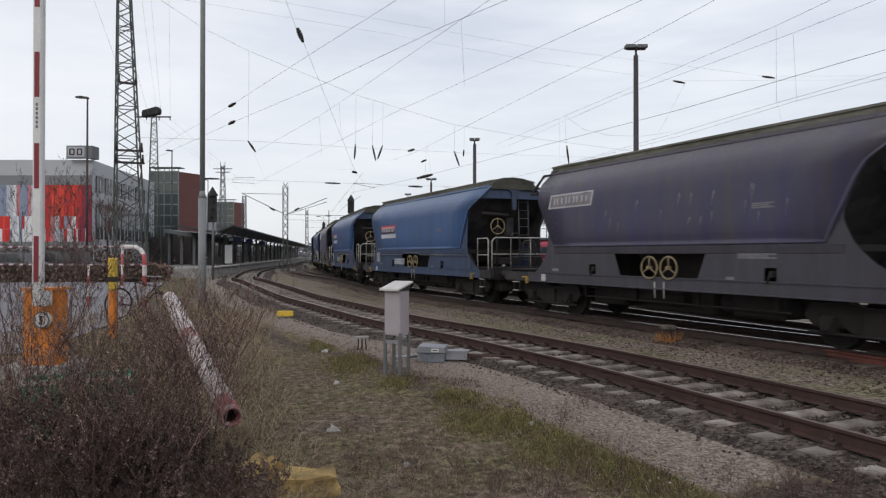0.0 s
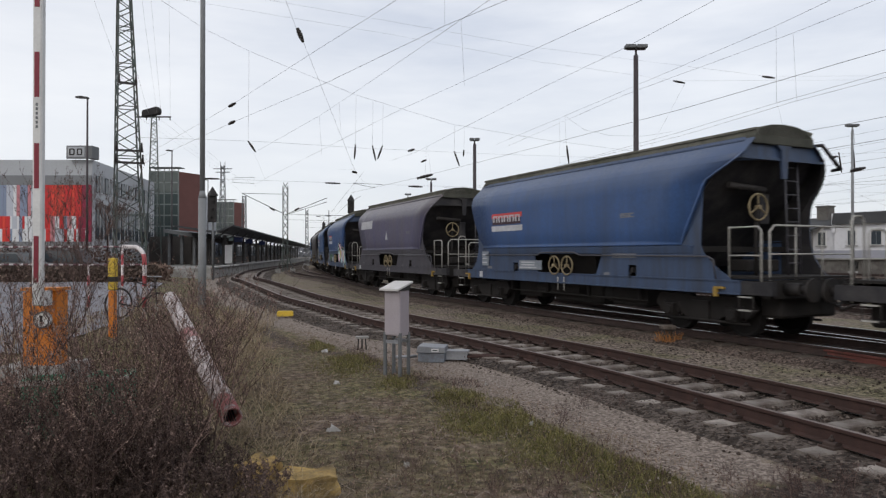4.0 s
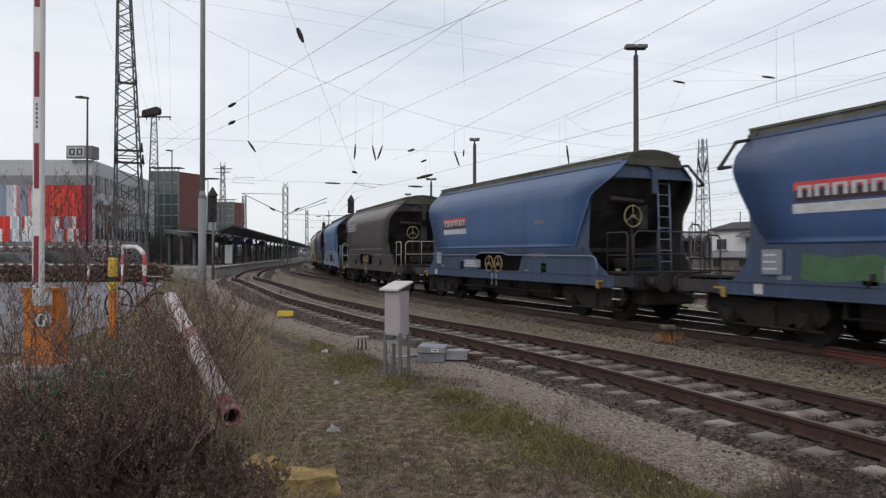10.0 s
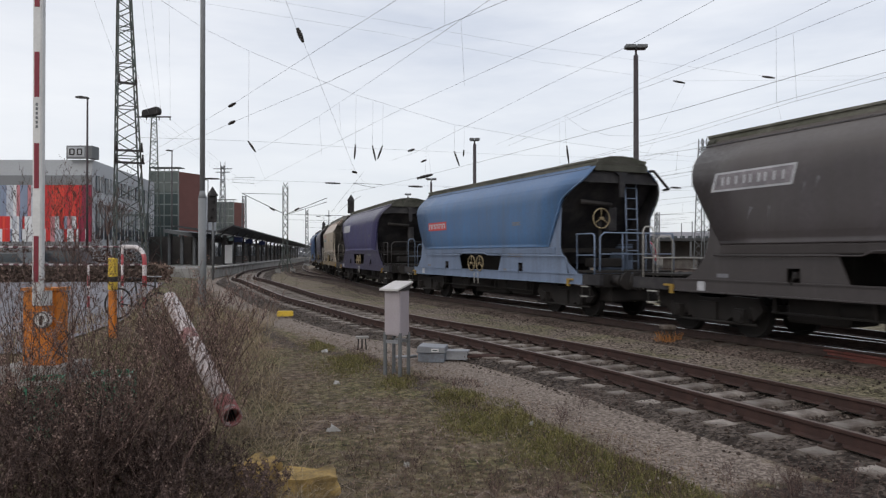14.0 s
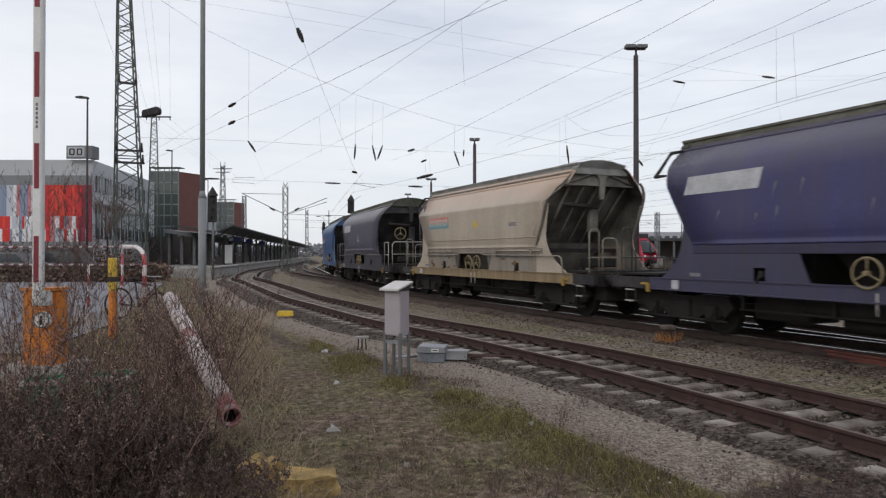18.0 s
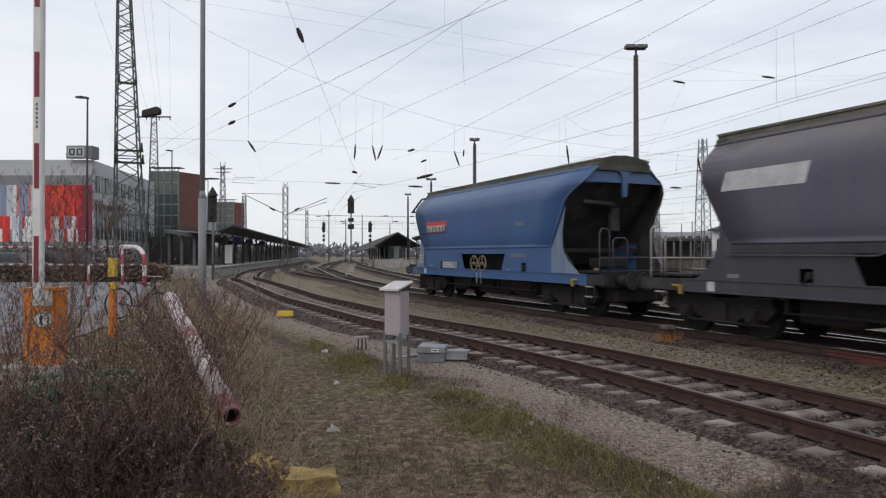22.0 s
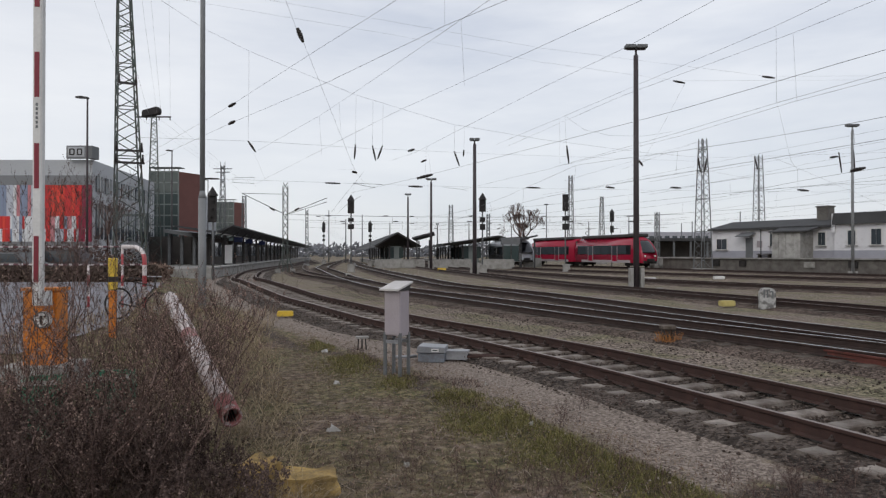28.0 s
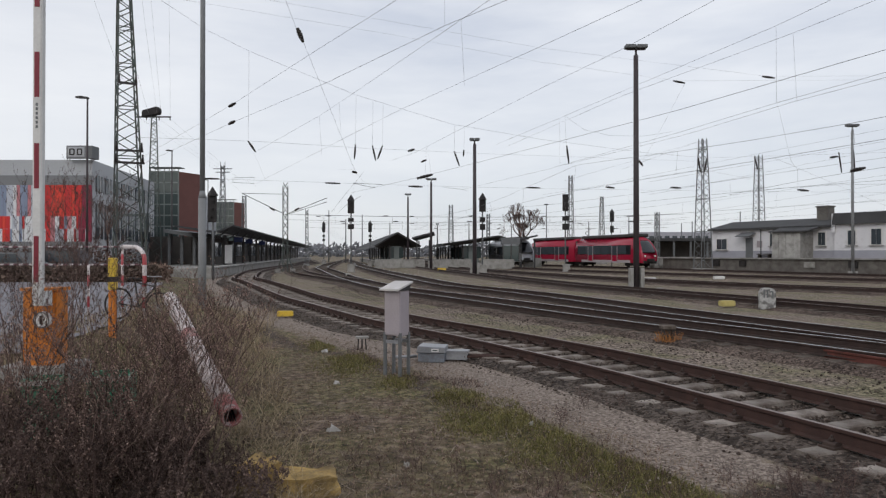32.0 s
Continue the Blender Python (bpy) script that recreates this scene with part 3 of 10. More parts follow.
# the ends of the hopper sides, (height, distance from the wagon's middle): near front, far front, rear
EDGES = {
    "platform": ([(4.28, 6.12), (3.82, 6.17), (3.70, 6.05), (3.55, 5.78), (3.36, 5.39), (3.26, 5.29), (3.05, 5.20), (1.95, 4.58)],
                 [(4.28, 6.12), (3.98, 6.13), (3.59, 6.02), (3.26, 5.91), (2.81, 5.63), (1.95, 4.95)],
                 [(4.28, 5.44), (3.84, 5.38), (3.43, 5.35), (3.15, 5.25), (2.70, 5.03), (1.95, 4.58)]),
    "plain": ([(4.28, 6.05), (3.82, 6.10), (3.70, 5.98), (3.55, 5.72), (3.36, 5.36), (3.26, 5.25), (3.05, 5.16), (1.95, 4.50)],
              [(4.28, 6.05), (3.81, 6.02), (3.48, 5.97), (3.18, 5.85), (2.65, 5.55), (1.95, 4.9)],
              [(4.28, 5.40), (3.84, 5.34), (3.43, 5.31), (3.15, 5.21), (2.70, 4.98), (1.95, 4.52)]),
    "patched": ([(4.28, 5.53), (3.80, 5.50), (3.66, 5.34), (3.50, 5.10), (3.36, 4.89), (3.10, 4.70), (2.18, 4.22), (1.95, 4.10)],
                [(4.28, 5.50), (3.81, 5.34), (3.50, 5.30), (3.29, 5.24), (2.77, 4.98), (1.95, 4.4)],
                [(4.28, 5.02), (3.90, 4.98), (3.50, 4.94), (3.27, 4.92), (2.50, 4.50), (1.95, 4.2)]),
    "ribbed": ([(4.28, 5.48), (3.80, 5.44), (3.62, 5.20), (3.40, 4.87), (3.30, 4.79), (2.64, 4.52), (1.95, 4.14)],
               [(4.28, 5.60), (3.82, 5.68), (3.50, 5.64), (3.08, 5.51), (2.12, 5.10), (1.95, 4.8)],
               [(4.28, 5.02), (3.80, 4.98), (3.45, 4.92), (3.29, 4.85), (2.58, 4.42), (1.95, 4.04)]),
}
EDGES["last"] = (EDGES["plain"][0], EDGES["plain"][1], [(z, x + 0.38) for z, x in EDGES["plain"][2]])
# outer edges of the plates that carry the hopper's ends: near front, far front, rear
FEET = {
    "platform": ([(3.10, 5.22), (2.90, 5.20), (2.31, 5.16), (1.95, 5.15), (1.80, 5.21), (1.61, 5.39), (1.45, 5.61), (1.26, 5.93), (1.10, 6.1)],
                 [(3.10, 5.85), (2.81, 5.72), (2.5, 5.69), (2.19, 5.69), (1.9, 5.73), (1.64, 5.82), (1.38, 6.0), (1.2, 6.2), (1.10, 6.3)],
                 [(2.80, 5.07), (2.50, 4.99), (2.24, 4.96), (1.95, 4.96), (1.75, 5.00), (1.55, 5.08), (1.40, 5.20), (1.21, 5.42), (1.10, 5.6)]),
    "plain": ([(3.10, 5.18), (2.90, 5.15), (2.39, 5.04), (1.95, 5.07), (1.78, 5.14), (1.58, 5.30), (1.42, 5.52), (1.21, 5.88), (1.10, 6.1)],
              [(3.10, 5.83), (2.65, 5.69), (2.3, 5.67), (2.03, 5.68), (1.9, 5.71), (1.64, 5.81), (1.38, 5.99), (1.2, 6.1), (1.10, 6.2)],
              [(2.80, 5.03), (2.50, 4.95), (2.24, 4.93), (1.95, 4.94), (1.75, 4.98), (1.55, 5.06), (1.40, 5.18), (1.21, 5.40), (1.10, 5.6)]),
    "patched": ([(2.80, 4.56), (2.47, 4.42), (2.38, 4.43), (2.2, 4.49), (1.98, 4.60), (1.80, 4.76), (1.64, 4.93), (1.48, 5.17), (1.32, 5.49), (1.10, 5.8)],
                [(2.90, 5.04), (2.77, 5.0), (2.5, 4.88), (2.31, 4.80), (2.1, 4.82), (1.76, 4.97), (1.5, 5.25), (1.25, 5.6), (1.10, 5.8)],
                [(2.70, 4.60), (2.50, 4.51), (2.40, 4.50), (2.11, 4.52), (1.85, 4.58), (1.64, 4.68), (1.45, 4.85), (1.25, 5.1), (1.10, 5.4)]),
    "ribbed": ([(3.25, 4.79), (2.8, 4.70), (2.37, 4.63), (2.1, 4.67), (1.89, 4.79), (1.72, 4.93), (1.56, 5.12), (1.17, 5.8), (1.10, 5.9)],
               [(3.2, 5.55), (2.7, 5.35), (2.4, 5.22), (2.12, 5.17), (1.9, 5.25), (1.7, 5.40), (1.58, 5.51), (1.2, 5.9), (1.10, 6.0)],
               [(3.0, 4.70), (2.7, 4.63), (2.4, 4.62), (2.09, 4.63), (1.85, 4.65), (1.64, 4.72), (1.45, 4.88), (1.25, 5.25), (1.10, 5.6)]),
}
FEET["last"] = (FEET["plain"][0], FEET["plain"][1], [(z, x + 0.38) for z, x in FEET["plain"][2]])


def along(rows, z):
    zs, xs = [r[0] for r in rows][::-1], [r[1] for r in rows][::-1]
    return float(np.interp(z, zs, xs))


CREASED = [(4.28, 0.74), (4.21, 0.85), (3.86, 1.115), (3.34, 1.452)] + RINGS[7:]


def ring_at(z, creased=False):
    return along(CREASED if creased else RINGS, z)


def hopper_sides(sign, front, rear, creased=False):
    """One long side of the hopper, with its thickness: upper slope, round shoulder, lower sheet with a lip."""
    bm = bmesh.new()
    cols = 8
    zs = sorted({r[0] for r in (CREASED if creased else RINGS)} | {r[0] for r in front if 2.0 < r[0] < 4.2} | {2.4, 2.7}, reverse=True)
    outer, inner = [], []
    for z in zs:
        y, a, b = ring_at(z, creased), -along(rear, z), along(front, z)
        xs = [a + (b - a) * i / cols for i in range(cols + 1)]
        outer.append([bm.verts.new((x, sign * (y + 0.035), z)) for x in xs])
        inner.append([bm.verts.new((x, sign * y, z - 0.004)) for x in xs])
    n = len(zs) - 1
    for rows, slot in ((outer, 0), (inner, 1)):
        for a, b in zip(rows, rows[1:]):
            for i in range(cols):
                f = bm.faces.new((a[i], b[i], b[i + 1], a[i + 1]) if (sign < 0) == (slot == 0) else (b[i], a[i], a[i + 1], b[i + 1]))
                f.smooth = True
                f.material_index = slot
    for j in range(n):
        bm.faces.new((outer[j][0], inner[j][0], inner[j + 1][0], outer[j + 1][0]))
        bm.faces.new((outer[j][cols], outer[j + 1][cols], inner[j + 1][cols], inner[j][cols]))
    for i in range(cols):
        bm.faces.new((outer[0][i], outer[0][i + 1], inner[0][i + 1], inner[0][i]))
        bm.faces.new((outer[n][i + 1], outer[n][i], inner[n][i], inner[n][i + 1]))
    for e in bm.edges:
        if len(e.link_faces) == 2 and abs(e.calc_face_angle(0)) > 0.3:
            e.smooth = False
    return bm


def edge_strip(front, sign_y, creased=False):
    """Bent flat bar that stiffens the free end of a side sheet."""
    bm = bmesh.new()
    rows = []
    for z in (*np.linspace(3.86, 3.34, 5), *np.linspace(3.2, 2.0, 10)):
        x, y = along(front, z), ring_at(z, creased) + 0.035
        rows.append([bm.verts.new((x + dx, sign_y * (y + dy), z)) for dx, dy in ((-0.05, 0.012), (0.012, 0.012), (0.012, -0.05), (-0.05, -0.05))])
    for a, b in zip(rows, rows[1:]):
        for i in range(4):
            bm.faces.new((a[i], a[(i + 1) % 4], b[(i + 1) % 4], b[i]))
    bm.faces.new(rows[0])
    bm.faces.new(rows[-1][::-1])
    bmesh.ops.recalc_face_normals(bm, faces=bm.faces[:])
    return bm


def end_wall(sign, top_x):
    """Sloping end sheet, set back behind the edges of the sides."""
    bm = bmesh.new()
    prof = [(3.82, 1.18), (3.67, 1.33), (3.42, 1.41), (2.16, 1.38), (1.45, 1.30)]
    rows = []
    for z, y in prof:
        x = top_x - 0.22 - (3.82 - z) * 0.92
        rows.append([bm.verts.new((sign * x, -y + 2 * y * i / 4, z)) for i in range(5)])
    for a, b in zip(rows, rows[1:]):
        for i in range(4):
            bm.faces.new((a[i], a[i + 1], b[i + 1], b[i]))
    bmesh.ops.recalc_face_normals(bm, faces=bm.faces[:])
    bmesh.ops.solidify(bm, geom=bm.faces[:], thickness=0.03)
    return bm


def gusset(sign_x, sign_y, edge, foot):
    """Side plate that carries the hopper's end on the underframe: hollow outer edge, foot on the sill, set back under the side sheet."""
    bm = bmesh.new()
    zs = sorted({round(z, 3) for z in np.linspace(foot[0][0], foot[-1][0], 18)} | {1.95}, reverse=True)
    front, back = [], []
    for z in zs:
        outer = along(foot, z)
        inner = along(edge, z) - 0.06 if z > 1.96 else edge[-1][1]
        xs = (inner, max(outer, inner + 0.01))
        front.append([bm.verts.new((sign_x * x, sign_y * 1.404, z)) for x in xs])
        back.append([bm.verts.new((sign_x * x, sign_y * 1.384, z)) for x in xs])
    for i in range(len(zs) - 1):
        bm.faces.new((front[i][0], front[i][1], front[i + 1][1], front[i + 1][0]))
        bm.faces.new((back[i][1], back[i][0], back[i + 1][0], back[i + 1][1]))
        bm.faces.new((front[i][1], back[i][1], back[i + 1][1], front[i + 1][1]))
        bm.faces.new((front[i][0], front[i + 1][0], back[i + 1][0], back[i][0]))
    bm.faces.new((front[0][0], back[0][0], back[0][1], front[0][1]))
    bm.faces.new((front[-1][0], front[-1][1], back[-1][1], back[-1][0]))
    bmesh.ops.recalc_face_normals(bm, faces=bm.faces[:])
    # faces turned inwards take the darker end material
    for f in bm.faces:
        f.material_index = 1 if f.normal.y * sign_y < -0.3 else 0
    return bm


def skirt(sign_y, holes, x0, x1):
    """Side sheet below the hopper with its cut-outs; holes: (from, to, bottom, top) trapeziums."""
    bm = bmesh.new()
    zb, zt = 1.12, 2.06
    xs = x0
    y = sign_y * 1.402

    def plate(pts):
        A = [bm.verts.new((px, y, pz)) for px, pz in pts]
        B = [bm.verts.new((px, y - sign_y * 0.025, pz)) for px, pz in pts]
        k = len(A)
        for i in range(k):
            bm.faces.new((A[i], A[(i + 1) % k], B[(i + 1) % k], B[i]))
        bm.faces.new(A)
        bm.faces.new(B[::-1])
    for a, b, lo, hi, lean in holes:
        plate([(xs, zb), (a + lean, zb), (a + lean, lo), (a, hi), (a, zt), (xs, zt)] if lo > zb + 0.01 else [(xs, zb), (a + lean, zb), (a, hi), (a, zt), (xs, zt)])
        if lo > zb + 0.01:
            plate([(a + lean, zb), (b - lean, zb), (b - lean, lo), (a + lean, lo)])
        if hi < zt - 0.01:
            plate([(a, hi), (b, hi), (b, zt), (a, zt)])
        plate([(b - lean, zb), (b + 0.02, zb), (b, hi), (b - lean, lo)]) if lean and lo > zb + 0.01 else None
        xs = b
    plate([(xs, zb), (x1, zb), (x1, zt), (xs, zt)])
    bmesh.ops.remove_doubles(bm, verts=bm.verts[:], dist=0.004)
    bmesh.ops.recalc_face_normals(bm, faces=bm.faces[:])
    return bm


def handwheel(c, R, axis="y"):
    bm = bmesh.new()
    ring(bm, c, R, 0.022, axis, 20, 6)
    for i in range(3):
        t = math.radians(90 + 120 * i)
        o = (R * math.cos(t), 0, R * math.sin(t)) if axis == "y" else (0, R * math.cos(t), R * math.sin(t))
        rod(bm, c, (c[0] + o[0], c[1] + o[1], c[2] + o[2]), 0.016, 6)
    d = (0, 0.06, 0) if axis == "y" else (0.06, 0, 0)
    rod(bm, (c[0] - d[0], c[1] - d[1], c[2]), (c[0] + d[0], c[1] + d[1], c[2]), 0.045, 10)
    return bm


def wheelset_mesh():
    bm = bmesh.new()
    rod(bm, (0, -1.05, 0), (0, 1.05, 0), 0.085, 10)
    for s in (-1, 1):
        prof = [(0.16, 0.10), (0.16, 0.03), (0.40, 0.04), (0.46, 0.065), (0.46, -0.055), (0.485, -0.07), (0.485, -0.095), (0.40, -0.10), (0.38, -0.03), (0.18, -0.05)]
        n = 24
        rows = []
        for i in range(n):
            t = 2 * math.pi * i / n
            rows.append([bm.verts.new((r * math.cos(t), s * (0.7525 + w * 1.0), r * math.sin(t))) for r, w in prof])
        for i in range(n):
            for j in range(len(prof)):
                k = (j + 1) % len(prof)
                bm.faces.new((rows[i][j], rows[(i + 1) % n][j], rows[(i + 1) % n][k], rows[i][k]))
    bmesh.ops.recalc_face_normals(bm, faces=bm.faces[:])
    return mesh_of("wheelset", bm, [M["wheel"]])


def bogie_mesh():
    """Side frames, bolster, axle boxes and coil springs."""
    bm = bmesh.new()
    for s in (-1, 1):
        y = s * 1.0
        prism(bm, [(-1.42, 0.60), (-1.30, 0.84), (-0.55, 0.86), (-0.3, 0.80), (0.3, 0.80), (0.55, 0.86), (1.30, 0.84), (1.42, 0.60), (1.22, 0.40), (0.62, 0.42), (0.36, 0.26), (-0.36, 0.26), (-0.62, 0.42), (-1.22, 0.40)],
              "y", y - 0.06, y + 0.06)
        box(bm, (0, y + s * 0.07, 0.52), (0.5, 0.12, 0.4))
        rod(bm, (-1.3, y + s * 0.12, 0.30), (1.3, y + s * 0.12, 0.30), 0.03, 6)
        for ax in (-0.9, 0.9):
            box(bm, (ax, y + s * 0.05, 0.47), (0.26, 0.26, 0.28))
            rod(bm, (ax, y + s * 0.1, 0.47), (ax, y + s * 0.23, 0.47), 0.11, 12)
            for o in (-0.22, 0.22):
                rod(bm, (ax + o, y, 0.40), (ax + o, y, 0.66), 0.075, 8)
    box(bm, (0, 0, 0.62), (0.42, 2.2, 0.2))
    box(bm, (1.25, 0, 0.62), (0.12, 2.0, 0.12))
    box(bm, (-1.25, 0, 0.62), (0.12, 2.0, 0.12))
    rod(bm, (0, 0, 0.6), (0, 0, 0.95), 0.2, 12)
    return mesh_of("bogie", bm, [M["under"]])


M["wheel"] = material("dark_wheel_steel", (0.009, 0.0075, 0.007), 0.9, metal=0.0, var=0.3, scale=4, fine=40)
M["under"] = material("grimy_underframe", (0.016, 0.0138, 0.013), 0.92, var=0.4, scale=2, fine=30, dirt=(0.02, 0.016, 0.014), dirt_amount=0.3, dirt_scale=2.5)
# near-black mottled colour of the hopper ends, inner faces and solebar ends
M["end_dark"] = material("near_black_wagon_end", (0.022, 0.021, 0.024), 0.75, var=0.35, scale=1.5, fine=20, dirt=(0.055, 0.05, 0.05), dirt_amount=0.4, dirt_scale=2)
M["wheel_gold"] = material("pale_brass_yellow_handwheel", (0.23, 0.18, 0.105), 0.6, var=0.2, scale=6, fine=30)
M["rail_white"] = material("worn_white_handrail", (0.36, 0.345, 0.32), 0.55, var=0.2, scale=4, fine=30)
M["lever"] = material("dull_yellow_lever_paint", (0.30, 0.19, 0.04), 0.6, var=0.3, scale=6, fine=30)
M["rust_stain"] = material("rust_brown_stain", (0.15, 0.085, 0.045), 0.9, var=0.4, scale=6, fine=40, bump=0.0)
M["roof_green"] = material("mossy_grey_roof", (0.15, 0.145, 0.122), 0.85, var=0.3, scale=1.2, fine=20, dirt=(0.085, 0.085, 0.062), dirt_amount=0.45, dirt_scale=2)
# the roof hood's colours at about half their value, for the end hoods
M["hood_dark"] = material("dark_olive_hood", (0.075, 0.074, 0.06), 0.85, var=0.3, scale=1.2, fine=20, dirt=(0.04, 0.04, 0.032), dirt_amount=0.45, dirt_scale=2)
M["roof_pale"] = material("pale_grey_roof", (0.24, 0.24, 0.23), 0.8, var=0.2, scale=1.2, fine=20, dirt=(0.12, 0.12, 0.10), dirt_amount=0.35, dirt_scale=2)
M["logo_red"] = material("faded_red_marking", (0.50, 0.06, 0.06), 0.5, var=0.12, bump=0.0)
M["logo_faded"] = material("bleached_red_marking", (0.48, 0.20, 0.17), 0.6, var=0.12, bump=0.0)
M["logo_pale"] = material("bleached_pale_marking", (0.46, 0.42, 0.38), 0.6, var=0.12, bump=0.0)
M["logo_blue"] = material("teal_blue_marking", (0.14, 0.27, 0.29), 0.5, var=0.12, bump=0.0)
M["mark_white"] = material("chalky_white_marking", (0.46, 0.46, 0.48), 0.6, var=0.2, scale=3, fine=30, bump=0.0, dirt=(0.3, 0.3, 0.32), dirt_amount=0.3, dirt_scale=3)
M["mark_faint"] = material("faded_grey_lettering_field", (0.23, 0.21, 0.225), 0.6, var=0.3, scale=3, fine=30, bump=0.0, dirt=(0.13, 0.12, 0.13), dirt_amount=0.4, dirt_scale=3)
M["logo_dark"] = material("blackened_red_marking", (0.045, 0.02, 0.028), 0.5, var=0.3, scale=4, bump=0.0)
M["mark_dim"] = material("grey_worn_stencil", (0.17, 0.17, 0.185), 0.6, var=0.25, scale=6, fine=30, bump=0.0)
M["board_grey"] = material("grey_enamel_board", (0.20, 0.22, 0.25), 0.5, var=0.2, scale=4, fine=30, bump=0.03)
M["mark_yellow"] = material("yellow_warning_marking", (0.55, 0.40, 0.06), 0.6, var=0.15, bump=0.0)
M["g_pink"] = material("pink_spray_paint", (0.62, 0.36, 0.42), 0.6, var=0.15, scale=4, bump=0.0)
M["g_mint"] = material("mint_spray_paint", (0.42, 0.60, 0.52), 0.6, var=0.15, scale=4, bump=0.0)
M["g_gold"] = material("mustard_spray_paint", (0.55, 0.42, 0.08), 0.6, var=0.15, scale=4, bump=0.0)
M["g_black"] = material("black_spray_paint", (0.02, 0.02, 0.025), 0.6, var=0.15, bump=0.0)
M["g_pale"] = material("silver_blue_spray_paint", (0.45, 0.54, 0.60), 0.6, var=0.15, scale=4, bump=0.0)
M["g_green"] = material("green_spray_paint", (0.055, 0.12, 0.06), 0.6, var=0.3, scale=4, bump=0.0)

WHEELSET, BOGIE = wheelset_mesh(), bogie_mesh()


def clip_at(pts, z0, above):
    """The share of a polygon above or below a height."""
    out = []
    for (a, b), (c, d) in zip(pts, pts[1:] + pts[:1]):
        if (b >= z0) == above:
            out.append((a, b))
        if (b >= z0) != (d >= z0):
            f = (z0 - b) / (d - b)
            out.append((a + (c - a) * f, z0))
    return out


def on_side(pts, lift=0.006):
    """A thin marking that lies on the outer side of the hopper and its skirt: pts are (along, height)."""
    bm = bmesh.new()
    for above in (True, False):
        q = clip_at(pts, 1.97, above)
        if len(q) < 3:
            continue
        A, B = [], []
        for x, z in q:
            y = ring_at(z) + 0.037 if above else 1.404
            A.append(bm.verts.new((x, -(y + lift), z)))
            B.append(bm.verts.new((x, -(y + lift - 0.003), z)))
        k = len(q)
        for i in range(k):
            bm.faces.new((A[i], A[(i + 1) % k], B[(i + 1) % k], B[i]))
        bmesh.ops.triangulate(bm, faces=[bm.faces.new(A), bm.faces.new(B[::-1])], ngon_method="EAR_CLIP")
    bmesh.ops.recalc_face_normals(bm, faces=bm.faces[:])
    return bm


def quad(x, z, w, h):
    return [(x, z), (x + w, z), (x + w, z + h), (x, z + h)]


def stencil(w, x, z, wide, h, n, gap=0.35, mat="mark_dim"):
    """Unreadable small writing: n thin bars."""
    for i in range(n):
        zz = z - i * h * (1 + gap)
        y = ring_at(zz) + 0.037 if zz > 1.97 else 1.404
        bm = bmesh.new()
        k = wide * (1.0 if i % 2 == 0 else 0.8)
        box(bm, (x + k / 2, -(y + 0.003), zz), (k, 0.006, h))
        part("stencilled_line", bm, M[mat], w)


